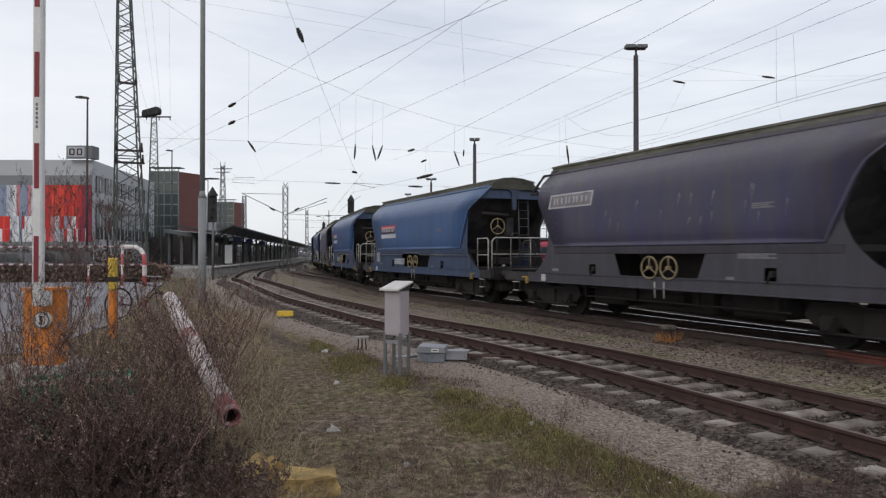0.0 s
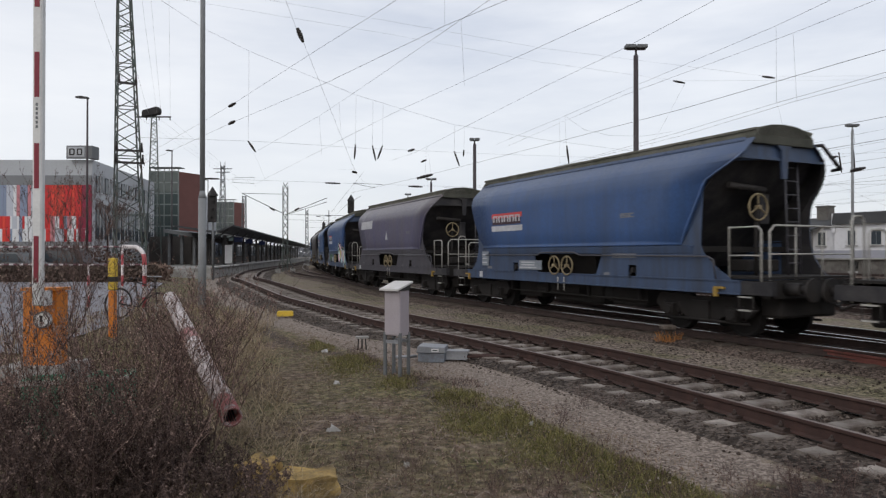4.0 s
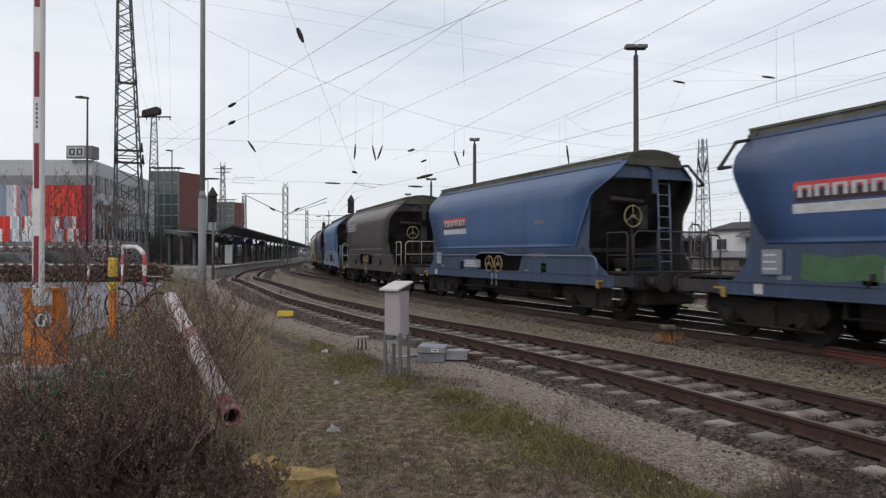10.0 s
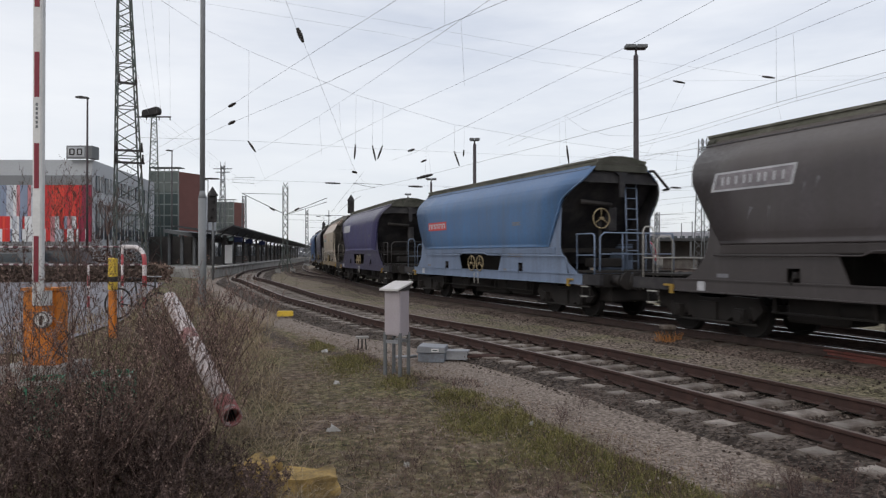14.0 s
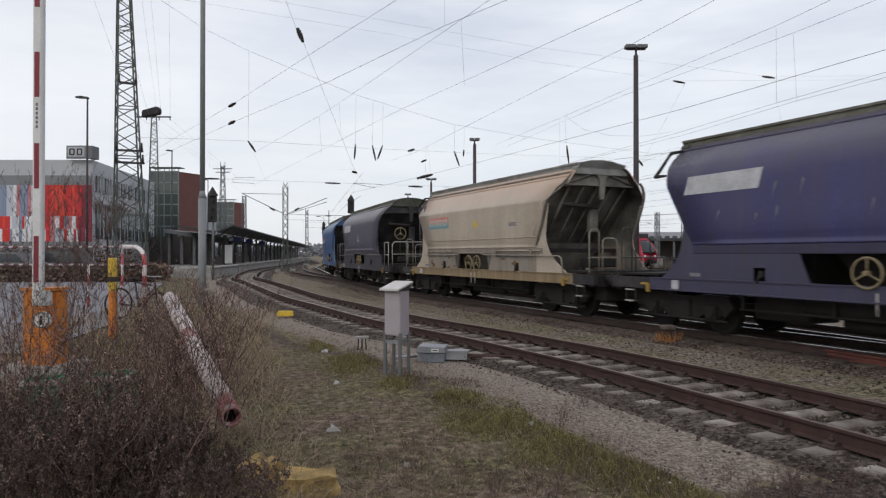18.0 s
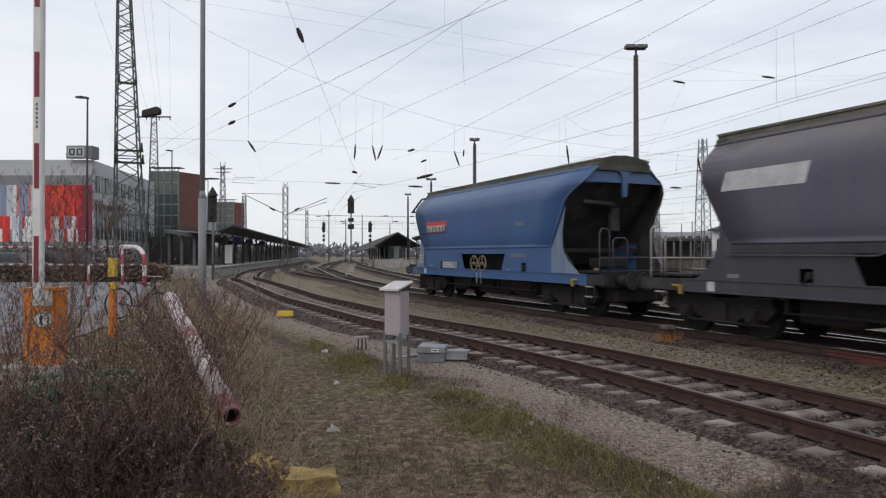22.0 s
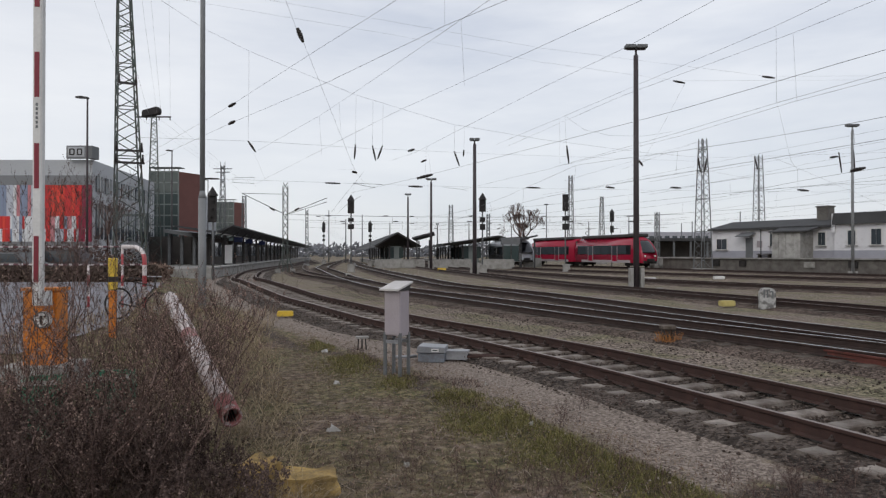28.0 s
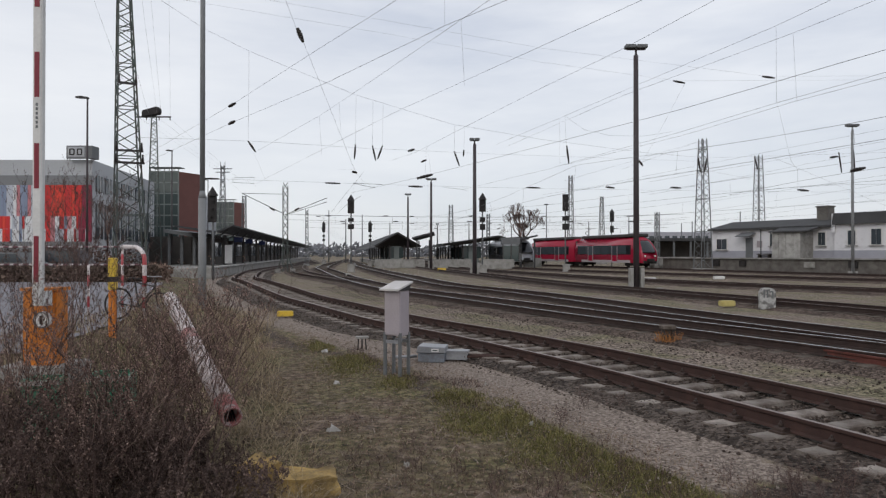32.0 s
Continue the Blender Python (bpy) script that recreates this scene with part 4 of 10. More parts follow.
def wagon(label, paint, trim, roof, end, logo, rails, gold=True, light_gusset=None, extras=(), header=None, form="patched", bracket=False, rail=True, boards=False):
    """A four-axle grain hopper wagon; the long axis is x, the nose end +x, the rails at z = 0."""
    w = thing("hopper_wagon", label, "wagon", group="wagons of the goods train")
    header = header or (trim if boards else end)
    near, far, rear = EDGES[form]
    lead = {"platform": 0.12, "patched": -0.2}.get(form, 0.0)
    flat = form == "ribbed"
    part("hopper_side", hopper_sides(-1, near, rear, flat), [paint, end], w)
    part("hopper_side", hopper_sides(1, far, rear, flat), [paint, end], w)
    part("edge_bar", edge_strip(near, -1, flat), header if flat else paint, w)
    if flat:
        # bars that frame the side sheet, and the pipes with their clamps under it
        for z, r in ((2.27, 0.018), (4.02, 0.022)):
            bm = bmesh.new()
            rod(bm, (-along(rear, z) + 0.12, -ring_at(z, True) - 0.04, z), (along(near, z) - 0.1, -ring_at(z, True) - 0.04, z), r, 6)
            part("frame_bar", bm, light_gusset, w)
        bm = bmesh.new()
        bars(bm, [(along(near, z) - 0.26, -ring_at(z, True) - 0.035, z) for z in (3.34, 2.8, 2.27)], 0.018, 6)
        part("frame_bar", bm, light_gusset, w)
        for z in (1.86, 1.72):
            bm = bmesh.new()
            rod(bm, (-4.0, -1.46, z), (-1.7, -1.46, z), 0.018, 6)
            rod(bm, (1.5, -1.46, z), (4.4, -1.46, z), 0.018, 6)
            part("skirt_pipe", bm, M["dark_steel"] if z < 1.8 else light_gusset, w)
        for x in (-3.9, -2.2, 1.7, 3.9):
            bm = bmesh.new()
            box(bm, (x, -1.46, 1.79), (0.07, 0.09, 0.24))
            part("pipe_clamp", bm, trim, w)
        for x in (-1.36, 1.12):
            bm = bmesh.new()
            prism(bm, [(x - 0.22, 1.88), (x + 0.22, 1.88), (x + 0.05, 1.24), (x - 0.05, 1.24)], "y", -1.37, -1.33)
            part("outlet_bracket", bm, end, w, "grey wedge-shaped outlet bracket")
    part("edge_bar", edge_strip(far, 1), end, w)
    for s in (-1, 1):
        top_x = near[0][1] if s > 0 else rear[0][1]
        part("end_sheet", end_wall(s, top_x), end, w, "dark mottled sloping end sheet")
        ex = top_x - 0.10
        bm = bmesh.new()
        prism(bm, [(-0.88, 4.20), (0.88, 4.20), (1.27, 3.85), (1.33, 3.76), (-1.33, 3.76), (-1.27, 3.85)], "x", s * ex - 0.02, s * ex + 0.02)
        part("end_header", bm, header, w)
        bm = bmesh.new()
        box(bm, (s * (ex + 0.03), 0, 3.765), (0.07, 2.66, 0.05))
        part("header_angle", bm, header, w)
        bm = bmesh.new()
        rod(bm, (s * (ex - 0.02), -1.36, 3.70), (s * (ex + 0.03), -0.2, 3.78), 0.025, 6)
        part("header_brace", bm, header, w)
        if form == "ribbed":
            for y in (-1.0, -0.5, 0.0, 0.5, 1.0):
                bm = bmesh.new()
                bars(bm, [(s * (ex - 0.12), y, 3.74), (s * (ex - 2.1), y * 0.9, 1.5)], 0.045, 4)
                part("end_rib", bm, end, w)
            for y in (-0.85, 0.85):
                bm = bmesh.new()
                bars(bm, [(s * (ex + 0.06), y * 0.35, 4.1), (s * (ex + 0.04), y * 1.3, 3.8)], 0.03, 4)
                part("header_strut", bm, end, w)
        bm = bmesh.new()
        box(bm, (s * (HALF - 2.0), -0.1, 1.5), (0.5, 1.0, 0.26))
        soften(bm, 0.03)
        part("brake_box", bm, M["under"], w)
        bm = bmesh.new()
        bars(bm, [(s * (ex - 1.35), -1.2, 2.1), (s * (ex - 0.55), -1.2, 1.3)], 0.035, 4)
        part("end_strut", bm, end, w)
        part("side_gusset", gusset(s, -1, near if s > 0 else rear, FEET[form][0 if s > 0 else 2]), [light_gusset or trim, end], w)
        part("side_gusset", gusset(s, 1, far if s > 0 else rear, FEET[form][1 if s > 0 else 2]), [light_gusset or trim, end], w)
    # roof: a shallow hood with a walkway kerb along either side
    bm = bmesh.new()
    r0, r1 = -rear[0][1] - 0.05, near[0][1] + 0.02
    prism(bm, [(-0.84, 4.235), (0.84, 4.235), (0.84, 4.39), (0.55, 4.44), (0.0, 4.47), (-0.55, 4.44), (-0.84, 4.39)], "x", r0, r1)
    part("roof_hood", bm, roof, w, "weathered greenish-grey roof hood")
    for s in (-1, 1):
        bm = bmesh.new()
        box(bm, ((r0 + r1) / 2, s * 0.855, 4.37), (r1 - r0, 0.035, 0.05))
        part("hood_flange", bm, roof, w)
        bm = bmesh.new()
        rod(bm, (r0 + 0.05, s * 0.97, 4.13), (r1 - 0.2, s * 0.97, 4.13), 0.03, 8)
        part("roof_bar", bm, trim, w)
        for i in range(7):
            bm = bmesh.new()
            x = r0 + 0.8 + i * (r1 - r0 - 1.6) / 6
            box(bm, (x, s * 0.945, 4.12), (0.06, 0.07, 0.09))
            part("bar_clamp", bm, M["black"], w)
    # end hood: the arched plate over either end, its bracket and what hangs behind it
    for s in (-1, 1):
        hx = r1 if s > 0 else -r0
        bm = bmesh.new()
        prism(bm, [(-0.92, 4.06), (0.92, 4.06), (0.91, 4.24), (0.76, 4.38), (0.42, 4.48), (0, 4.51), (-0.42, 4.48), (-0.76, 4.38), (-0.91, 4.24)], "x", s * (hx - 0.12) - 0.12, s * (hx - 0.12) + 0.12)
        soften(bm, 0.012)
        part("end_hood", bm, M["hood_dark"] if roof is M["roof_green"] else roof, w)
        ex = hx - 0.10
        bm = bmesh.new()
        prism(bm, [(-0.3, 4.12), (0.3, 4.12), (0.14, 3.95), (0.09, 3.35), (-0.05, 3.35), (-0.07, 3.95)], "x", s * (ex + 0.05) - 0.03, s * (ex + 0.05) + 0.03)
        part("hood_bracket", bm, header, w)
        bm = bmesh.new()
        rod(bm, (s * (ex - 0.55), -0.95, 3.25), (s * (ex - 0.5), 0.1, 3.17), 0.07, 10)
        part("air_pipe", bm, M["dark_steel"], w)
        bm = bmesh.new()
        box(bm, (s * (ex - 0.7), 0.25, 2.76), (0.18, 0.3, 0.7))
        soften(bm, 0.02)
        part("valve_box", bm, end, w)
        bm = bmesh.new()
        box(bm, (s * (ex - 1.0), 0, 1.86), (0.12, 2.7, 0.12))
        part("end_beam", bm, M["under"], w)
    if bracket:
        bm = bmesh.new()
        bars(bm, [(-rear[0][1] + 0.1, -1.0, 4.13), (-rear[0][1] - 0.2, -1.06, 4.12), (-rear[0][1] - 0.28, -1.46, 3.55), (-rear[0][1] + 0.02, -1.44, 3.55)], 0.035)
        part("corner_bracket", bm, M["black"], w)
    if form in ("platform", "patched"):
        bm = bmesh.new()
        x = far[0][1]
        bars(bm, [(x - 0.1, 1.0, 4.13), (x + 0.12, 1.05, 4.12), (x + 0.22, 1.5, 3.62), (x + 0.02, 1.5, 3.60)], 0.035)
        part("corner_bracket", bm, M["black"], w)
    # skirts
    middle = (-1.43, 1.80, 1.17, 1.76, 0.26) if form in ("platform", "plain", "last") else (-1.66, 1.42, 1.17, 1.90, 0.30)
    a = -3.27 if form == "last" else -2.62
    holes = [(a, a + 0.28, 1.14, 1.48, 0.0), middle, (2.82, 3.10, 1.14, 1.48, 0.0)]
    for s in (-1, 1):
        part("skirt", skirt(s, holes, -rear[-1][1], (near if s < 0 else far)[-1][1]), trim, w)
        x0, x1 = -FEET[form][2][-1][1] - 0.15, FEET[form][0][-1][1] + 0.1
        bm = bmesh.new()
        prism(bm, [(s * 1.28, 0.92), (s * 1.418, 0.92), (s * 1.418, 1.21), (s * 1.28, 1.21)], "x", x0, x1)
        sill = part("solebar", bm, TRIM_OCHRE if flat else trim, w)
        for z, d in ((0.935, 0.03), (1.20, 0.02)):
            bm = bmesh.new()
            box(bm, ((x0 + x1) / 2, s * 1.41, z), (x1 - x0, 0.05 + d, 0.028))
            part("flange", bm, TRIM_OCHRE if flat else trim, sill)
        for p, q in ((-(HALF - 0.5), x0), (x1, HALF - 0.5)):
            bm = bmesh.new()
            prism(bm, [(s * 1.28, 0.93), (s * 1.41, 0.93), (s * 1.41, 1.20), (s * 1.28, 1.20)], "x", p, q)
            part("solebar_end", bm, M["end_dark"], sill, "grimy black end of the solebar")
    for x in (a + 0.16, 2.96):
        bm = bmesh.new()
        box(bm, (x + 0.05, -1.38, 1.36), (0.07, 0.16, 0.12))
        rod(bm, (x + 0.05, -1.44, 1.40), (x - 0.04, -1.44, 1.18), 0.025, 6)
        part("latch_hook", bm, M["black"], w)
    # pressed ledge under the lip of the side sheet
    if form not in ("plain", "last"):
        bm = bmesh.new()
        prism(bm, [(-1.402, 1.955), (-1.428, 1.935), (-1.412, 1.775), (-1.402, 1.755)], "x", -rear[-1][1] + 0.02, near[-1][1] + 0.35)
        part("skirt_ledge", bm, trim, w)
    # longitudinal hand rail along the skirt
    bm = bmesh.new()
    bars(bm, [(-4.3, -1.49, 1.72), (-1.1, -1.49, 1.72), (-0.9, -1.49, 1.80), (0.7, -1.49, 1.80), (0.95, -1.49, 1.72), (5.42, -1.49, 1.70), (5.56, -1.49, 1.64), (5.62, -1.47, 1.22)], 0.02)
    if rail:
        part("side_rail", bm, rails[0], w)
    if boards:
        for x, z, a, h in (((-3.0, 1.22, 1.32, 0.25), (-5.33, 1.34, 0.5, 0.46)) if form == "last" else ((-2.2, 1.28, 1.25, 0.28), (-4.62, 1.36, 0.46, 0.48))):
            bm = bmesh.new()
            box(bm, (x + a / 2, -1.44, z + h / 2), (a, 0.02, h))
            board = part("data_board", bm, M["board_grey"], w, "grey metal data board")
            for i in range(3):
                bm = bmesh.new()
                box(bm, (x + a * 0.4, -1.453, z + h * (0.22 + 0.28 * i)), (a * (0.6 if i else 0.75), 0.006, 0.035))
                part("stencilled_line", bm, M["mark_white"], board)
    for x in (-0.3, 0.32):
        part("discharge_handwheel", handwheel((x, -1.45, 1.43), 0.26), M["wheel_gold"], w, "pale yellow spoked handwheel")
    # hopper bottoms and centre sill
    bm = bmesh.new()
    box(bm, (0, 0, 1.02), (LEN - 1.3, 0.5, 0.24))
    part("centre_sill", bm, M["under"], w)
    for cx in (-2.6, 0.0, 2.6):
        bm = bmesh.new()
        lo = [bm.verts.new((cx + sx * 0.5, sy * 0.45, 0.62)) for sx, sy in ((-1, -1), (1, -1), (1, 1), (-1, 1))]
        hi = [bm.verts.new((cx + sx * 1.3, sy * 1.28, 2.1)) for sx, sy in ((-1, -1), (1, -1), (1, 1), (-1, 1))]
        for i in range(4):
            bm.faces.new((lo[i], lo[(i + 1) % 4], hi[(i + 1) % 4], hi[i]))
        bm.faces.new(lo[::-1])
        bm.faces.new(hi)
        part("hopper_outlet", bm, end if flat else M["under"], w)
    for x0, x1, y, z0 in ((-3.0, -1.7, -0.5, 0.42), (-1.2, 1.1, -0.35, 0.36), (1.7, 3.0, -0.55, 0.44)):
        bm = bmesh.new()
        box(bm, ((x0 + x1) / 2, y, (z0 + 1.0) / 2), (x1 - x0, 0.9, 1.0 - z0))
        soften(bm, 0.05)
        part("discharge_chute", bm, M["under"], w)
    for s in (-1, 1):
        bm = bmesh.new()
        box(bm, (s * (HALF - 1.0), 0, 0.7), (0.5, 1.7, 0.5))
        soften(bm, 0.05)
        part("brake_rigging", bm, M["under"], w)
    bm = bmesh.new()
    for x in (-3.1, -1.1, 0.9, 2.9):
        box(bm, (x, -1.12, 0.85), (0.07, 0.08, 0.5))
    rod(bm, (-1.8, -0.9, 0.72), (0.4, -0.9, 0.72), 0.16, 12)
    rod(bm, (1.4, -0.8, 0.7), (2.6, -0.8, 0.7), 0.2, 12)
    rod(bm, (-3.2, -1.1, 0.6), (3.2, -1.1, 0.6), 0.025, 6)
    part("brake_gear", bm, M["under"], w)
    for x in (-0.15, 0.15):
        bm = bmesh.new()
        rod(bm, (x, -1.42, 1.1), (x, -1.42, 0.72), 0.018, 6)
        part("discharge_lever", bm, M["rail_white"], w)
    # ends: headstock, buffers, coupling, platform, rails, ladder, brake wheel
    for s in (-1, 1):
        bm = bmesh.new()
        box(bm, (s * (HALF - 0.68), 0, 1.05), (0.16, 2.7, 0.36))
        part("headstock", bm, M["under"], w)
        for y in (-0.875, 0.875):
            bm = bmesh.new()
            rod(bm, (s * (HALF - 0.6), y, 1.06), (s * (HALF - 0.25), y, 1.06), 0.13, 12)
            rod(bm, (s * (HALF - 0.3), y, 1.06), (s * (HALF - 0.04), y, 1.06), 0.085, 10)
            rod(bm, (s * (HALF - 0.05), y, 1.06), (s * HALF, y, 1.06), 0.23, 16)
            part("buffer", bm, M["black"], w)
        bm = bmesh.new()
        box(bm, (s * (HALF - 0.45), 0, 1.0), (0.4, 0.1, 0.12))
        ring(bm, (s * (HALF - 0.15), 0, 0.85), 0.12, 0.03, "x", 12, 6)
        bars(bm, [(s * (HALF - 0.55), 0.35, 0.95), (s * (HALF - 0.3), 0.37, 0.62), (s * (HALF - 0.02), 0.36, 0.75)], 0.03)
        part("coupling", bm, M["black"], w)
        bm = bmesh.new()
        box(bm, (s * (HALF - 1.35), 0, 1.27), (1.4, 2.6, 0.05))
        part("end_platform", bm, M["under"], w)
        bm = bmesh.new()
        e = s * (HALF - 0.78)
        if s > 0 and form in ("platform", "patched"):
            bars(bm, [(6.5 + lead, -1.32, 0.95), (6.5 + lead, -1.32, 2.22), (6.42 + lead, -1.32, 2.3), (5.72 + lead, -1.32, 2.3), (5.72 + lead, -1.32, 1.2)], 0.02)
            bars(bm, [(5.72 + lead, -1.32, 1.72), (6.5 + lead, -1.32, 1.72)], 0.017)
            bars(bm, [(e + 0.1, -1.25, 0.95), (e + 0.1, -1.25, 2.2), (e + 0.1, -1.12, 2.32), (e + 0.1, 1.25, 2.32), (e + 0.1, 1.3, 1.2)], 0.02)
            bars(bm, [(e + 0.1, -1.25, 1.75), (e + 0.1, 1.3, 1.75)], 0.016)
            for y in (-0.5, 0.3):
                bars(bm, [(e + 0.1, y, 2.32), (e + 0.1, y, 1.2)], 0.016)
        else:
            bars(bm, [(e, -1.34, 0.9), (e, -1.34, 2.32), (e, -1.27, 2.42), (e, -1.09, 2.42), (e, -1.02, 2.32), (e, -1.02, 1.2)], 0.018)
            bars(bm, [(e, -1.3, 1.66), (e, 1.3, 1.66), (e, 1.3, 1.2)], 0.016)
            bars(bm, [(e, -0.9, 1.2), (e, -0.9, 2.1), (e, -0.82, 2.18), (e, -0.5, 2.18), (e, -0.42, 2.1), (e, -0.42, 1.2)], 0.018)
            bars(bm, [(e, 0.5, 1.66), (e, 0.5, 1.2)], 0.016)
        part("end_railing", bm, rails[1], w)
        bm = bmesh.new()
        for y in (0.35, 0.75):
            rod(bm, (s * (HALF - 1.5), y, 1.28), (s * (HALF - 1.6), y, 4.0), 0.022, 6)
        for i in range(8):
            z = 1.55 + i * 0.3
            x = s * (HALF - 1.5 - 0.1 * (z - 1.28) / 2.72)
            rod(bm, (x, 0.35, z), (x, 0.75, z), 0.016, 6)
        if gold:
            part("end_ladder", bm, rails[0], w)
        bm = bmesh.new()
        for o in (-0.17, 0.17):
            rod(bm, (s * (HALF - 1.15) + o, -1.36, 0.58), (s * (HALF - 1.15) + o, -1.36, 1.1), 0.014, 6)
        box(bm, (s * (HALF - 1.15), -1.33, 0.61), (0.36, 0.18, 0.025))
        step = part("footstep", bm, M["dark_steel"], w)
        for z in (0.61, 0.88):
            bm = bmesh.new()
            box(bm, (s * (HALF - 1.15), -1.40, z), (0.3, 0.05, 0.03))
            part("tread", bm, M["rail_white"], step, "worn white tread")
        bm = bmesh.new()
        box(bm, (s * (HALF - 1.75), -1.45, 1.05), (0.26, 0.05, 0.045))
        box(bm, (s * (HALF - 1.85), -1.44, 0.96), (0.1, 0.06, 0.2))
        part("lever_bracket", bm, M["lever"], w, "dull yellow changeover lever")
    if gold:
        part("brake_handwheel", handwheel((5.80 + lead, -0.55, 2.75), 0.28, "x"), M["wheel_gold"], w, "yellow spoked brake handwheel")
        bm = bmesh.new()
        rod(bm, (5.74 + lead, -0.55, 1.28), (5.74 + lead, -0.55, 2.75), 0.04, 8)
        part("brake_column", bm, M["under"], w)
    # bogies
    for x in (-PIVOT, PIVOT):
        b = new("bogie", BOGIE)
        b.parent = w
        b.matrix_basis = pose(x, 0, 0)
        for ax in (-0.9, 0.9):
            o = new("wheelset", WHEELSET)
            o.parent = b
            o.matrix_basis = pose(ax, 0, 0.46)
    # writing too small to read, tare panels
    stencil(w, 2.6, 2.75, 0.5, 0.03, 3)
    bm = bmesh.new()
    box(bm, (-4.72, -1.43, 1.06), (0.2, 0.02, 0.2))
    part("white_plate", bm, M["mark_white"], w, "small square white plate")
    stencil(w, 2.2, 1.75, 0.9, 0.028, 3)
    stencil(w, -4.3, 1.3, 0.3, 0.08, 1)
    stencil(w, 0.9, 1.2, 0.5, 0.028, 2)
    stencil(w, 1.9, 1.22, 0.2, 0.12, 1)
    for name, pts, mat in logo:
        part(name, on_side(pts), M[mat], w)
    for name, pts, mat, lift in extras:
        part(name, on_side(pts, lift), M[mat], w)
    return w


def logo_panel(x, z, w, h, letters=True, under=True, ground="logo_red", ink="mark_white"):
    """Red company panel drawn as plain shapes: a red field, five white blocks, a white strip below."""
    rows = [("logo_field", quad(x, z + h * 0.58, w, h * 0.42), ground), ("logo_shade", quad(x + 0.04, z, w - 0.12, h * 0.57), "logo_dark")]
    if under:
        rows.append(("logo_strip", quad(x - 0.02, z - h * 0.62, w + 0.04, h * 0.5), ink))
    return rows


LOGO_X = -3.88


def blocks(x, z, w, h, ink="mark_white"):
    """White blocks standing for the company's lettering."""
    out = []
    for i in range(5):
        a = x + w * (0.05 + 0.185 * i)
        out.append(("logo_block", [(a, z + h * 0.2), (a + w * 0.045, z + h * 0.2), (a + w * 0.045, z + h * 0.8), (a, z + h * 0.8)], ink, 0.011))
        out.append(("logo_block", [(a + w * 0.11, z + h * 0.2), (a + w * 0.15, z + h * 0.2), (a + w * 0.15, z + h * 0.8), (a + w * 0.11, z + h * 0.8)], ink, 0.011))
        out.append(("logo_block", [(a, z + h * 0.68), (a + w * 0.15, z + h * 0.68), (a + w * 0.15, z + h * 0.80), (a, z + h * 0.80)], ink, 0.014))
    return out


SPRAY = [
    ("g_pale", [(1.5, 1.3), (1.62, 2.0), (2.2, 2.2), (3.0, 2.3), (3.7, 2.05), (4.3, 2.1), (4.75, 1.95), (4.9, 1.5), (5.1, 1.15), (4.4, 1.05), (3.5, 1.1), (2.6, 1.15), (2.1, 1.1)]),
    ("g_mint", [(1.47, 1.74), (1.73, 2.41), (2.1, 2.47), (2.27, 2.08), (2.29, 1.6), (2.04, 1.43), (1.41, 1.45)]),
    ("g_pink", [(1.46, 1.7), (1.84, 1.74), (2.26, 1.26), (2.14, 1.17), (1.71, 1.33)]),
    ("g_pink", [(2.35, 2.39), (2.49, 2.54), (2.75, 2.55), (3.1, 2.43), (3.3, 2.13), (3.28, 1.87), (3.06, 1.71), (2.83, 1.84), (2.37, 2.08)]),
    ("g_gold", [(2.49, 2.11), (2.73, 2.17), (2.94, 2.0), (2.78, 1.74), (2.94, 1.48), (2.71, 1.46), (2.54, 1.6), (2.46, 1.87)]),
    ("g_mint", [(3.24, 2.19), (3.92, 2.14), (3.86, 1.93), (3.37, 1.88)]),
    ("g_pink", [(3.37, 1.89), (3.67, 1.87), (3.73, 1.43), (3.47, 1.34), (3.32, 1.68)]),
    ("g_pale", [(2.99, 1.67), (3.37, 1.58), (3.86, 1.35), (3.64, 1.16), (3.26, 1.18)]),
    ("g_pale", [(3.75, 1.61), (4.0, 1.49), (4.13, 1.25), (4.47, 1.2), (4.52, 0.96), (4.28, 1.0), (3.96, 1.24)]),
    ("g_pink", [(4.08, 2.2), (4.43, 2.22), (4.45, 2.01), (4.29, 1.86), (4.36, 1.5), (4.51, 1.38), (4.28, 1.24), (4.08, 1.31), (4.06, 1.62), (4.2, 1.86), (4.11, 1.99)]),
    ("g_mint", [(4.5, 2.04), (4.72, 2.18), (4.7, 1.86), (4.88, 1.62), (4.95, 1.51), (5.28, 1.17), (5.23, 1.07), (5.02, 1.15), (4.8, 1.2), (4.66, 1.14), (4.58, 1.38), (4.43, 1.62), (4.4, 1.86)]),
]


def spray(rows):
    """Sprayed letters: each field with a softly wavering edge over a wider black outline."""
    out = []
    for n, (mat, pts) in enumerate(rows):
        pts = [(a * 1.03 + 0.12, b) for a, b in pts]
        cx, cz = sum(p[0] for p in pts) / len(pts), sum(p[1] for p in pts) / len(pts)
        edge, rim = [], []
        for i, (a, b) in enumerate(pts):
            c, d = pts[(i + 1) % len(pts)]
            for f in (0.0, 0.33, 0.66):
                k = 0.10 * math.sin(math.pi * f) * math.sin(9.3 * a + 5.1 * b)
                x, z = a + (c - a) * f + k * (d - b), b + (d - b) * f - k * (c - a)
                r = math.hypot(x - cx, z - cz) or 1.0
                edge.append((x, z))
                rim.append((x + 0.032 * (x - cx) / r, max(0.98, z + 0.032 * (z - cz) / r)))
        out.append(("graffiti_outline", rim, "g_black", 0.006 + 0.0014 * n))
        out.append(("graffiti_letter", edge, mat, 0.0067 + 0.0014 * n))
    return out


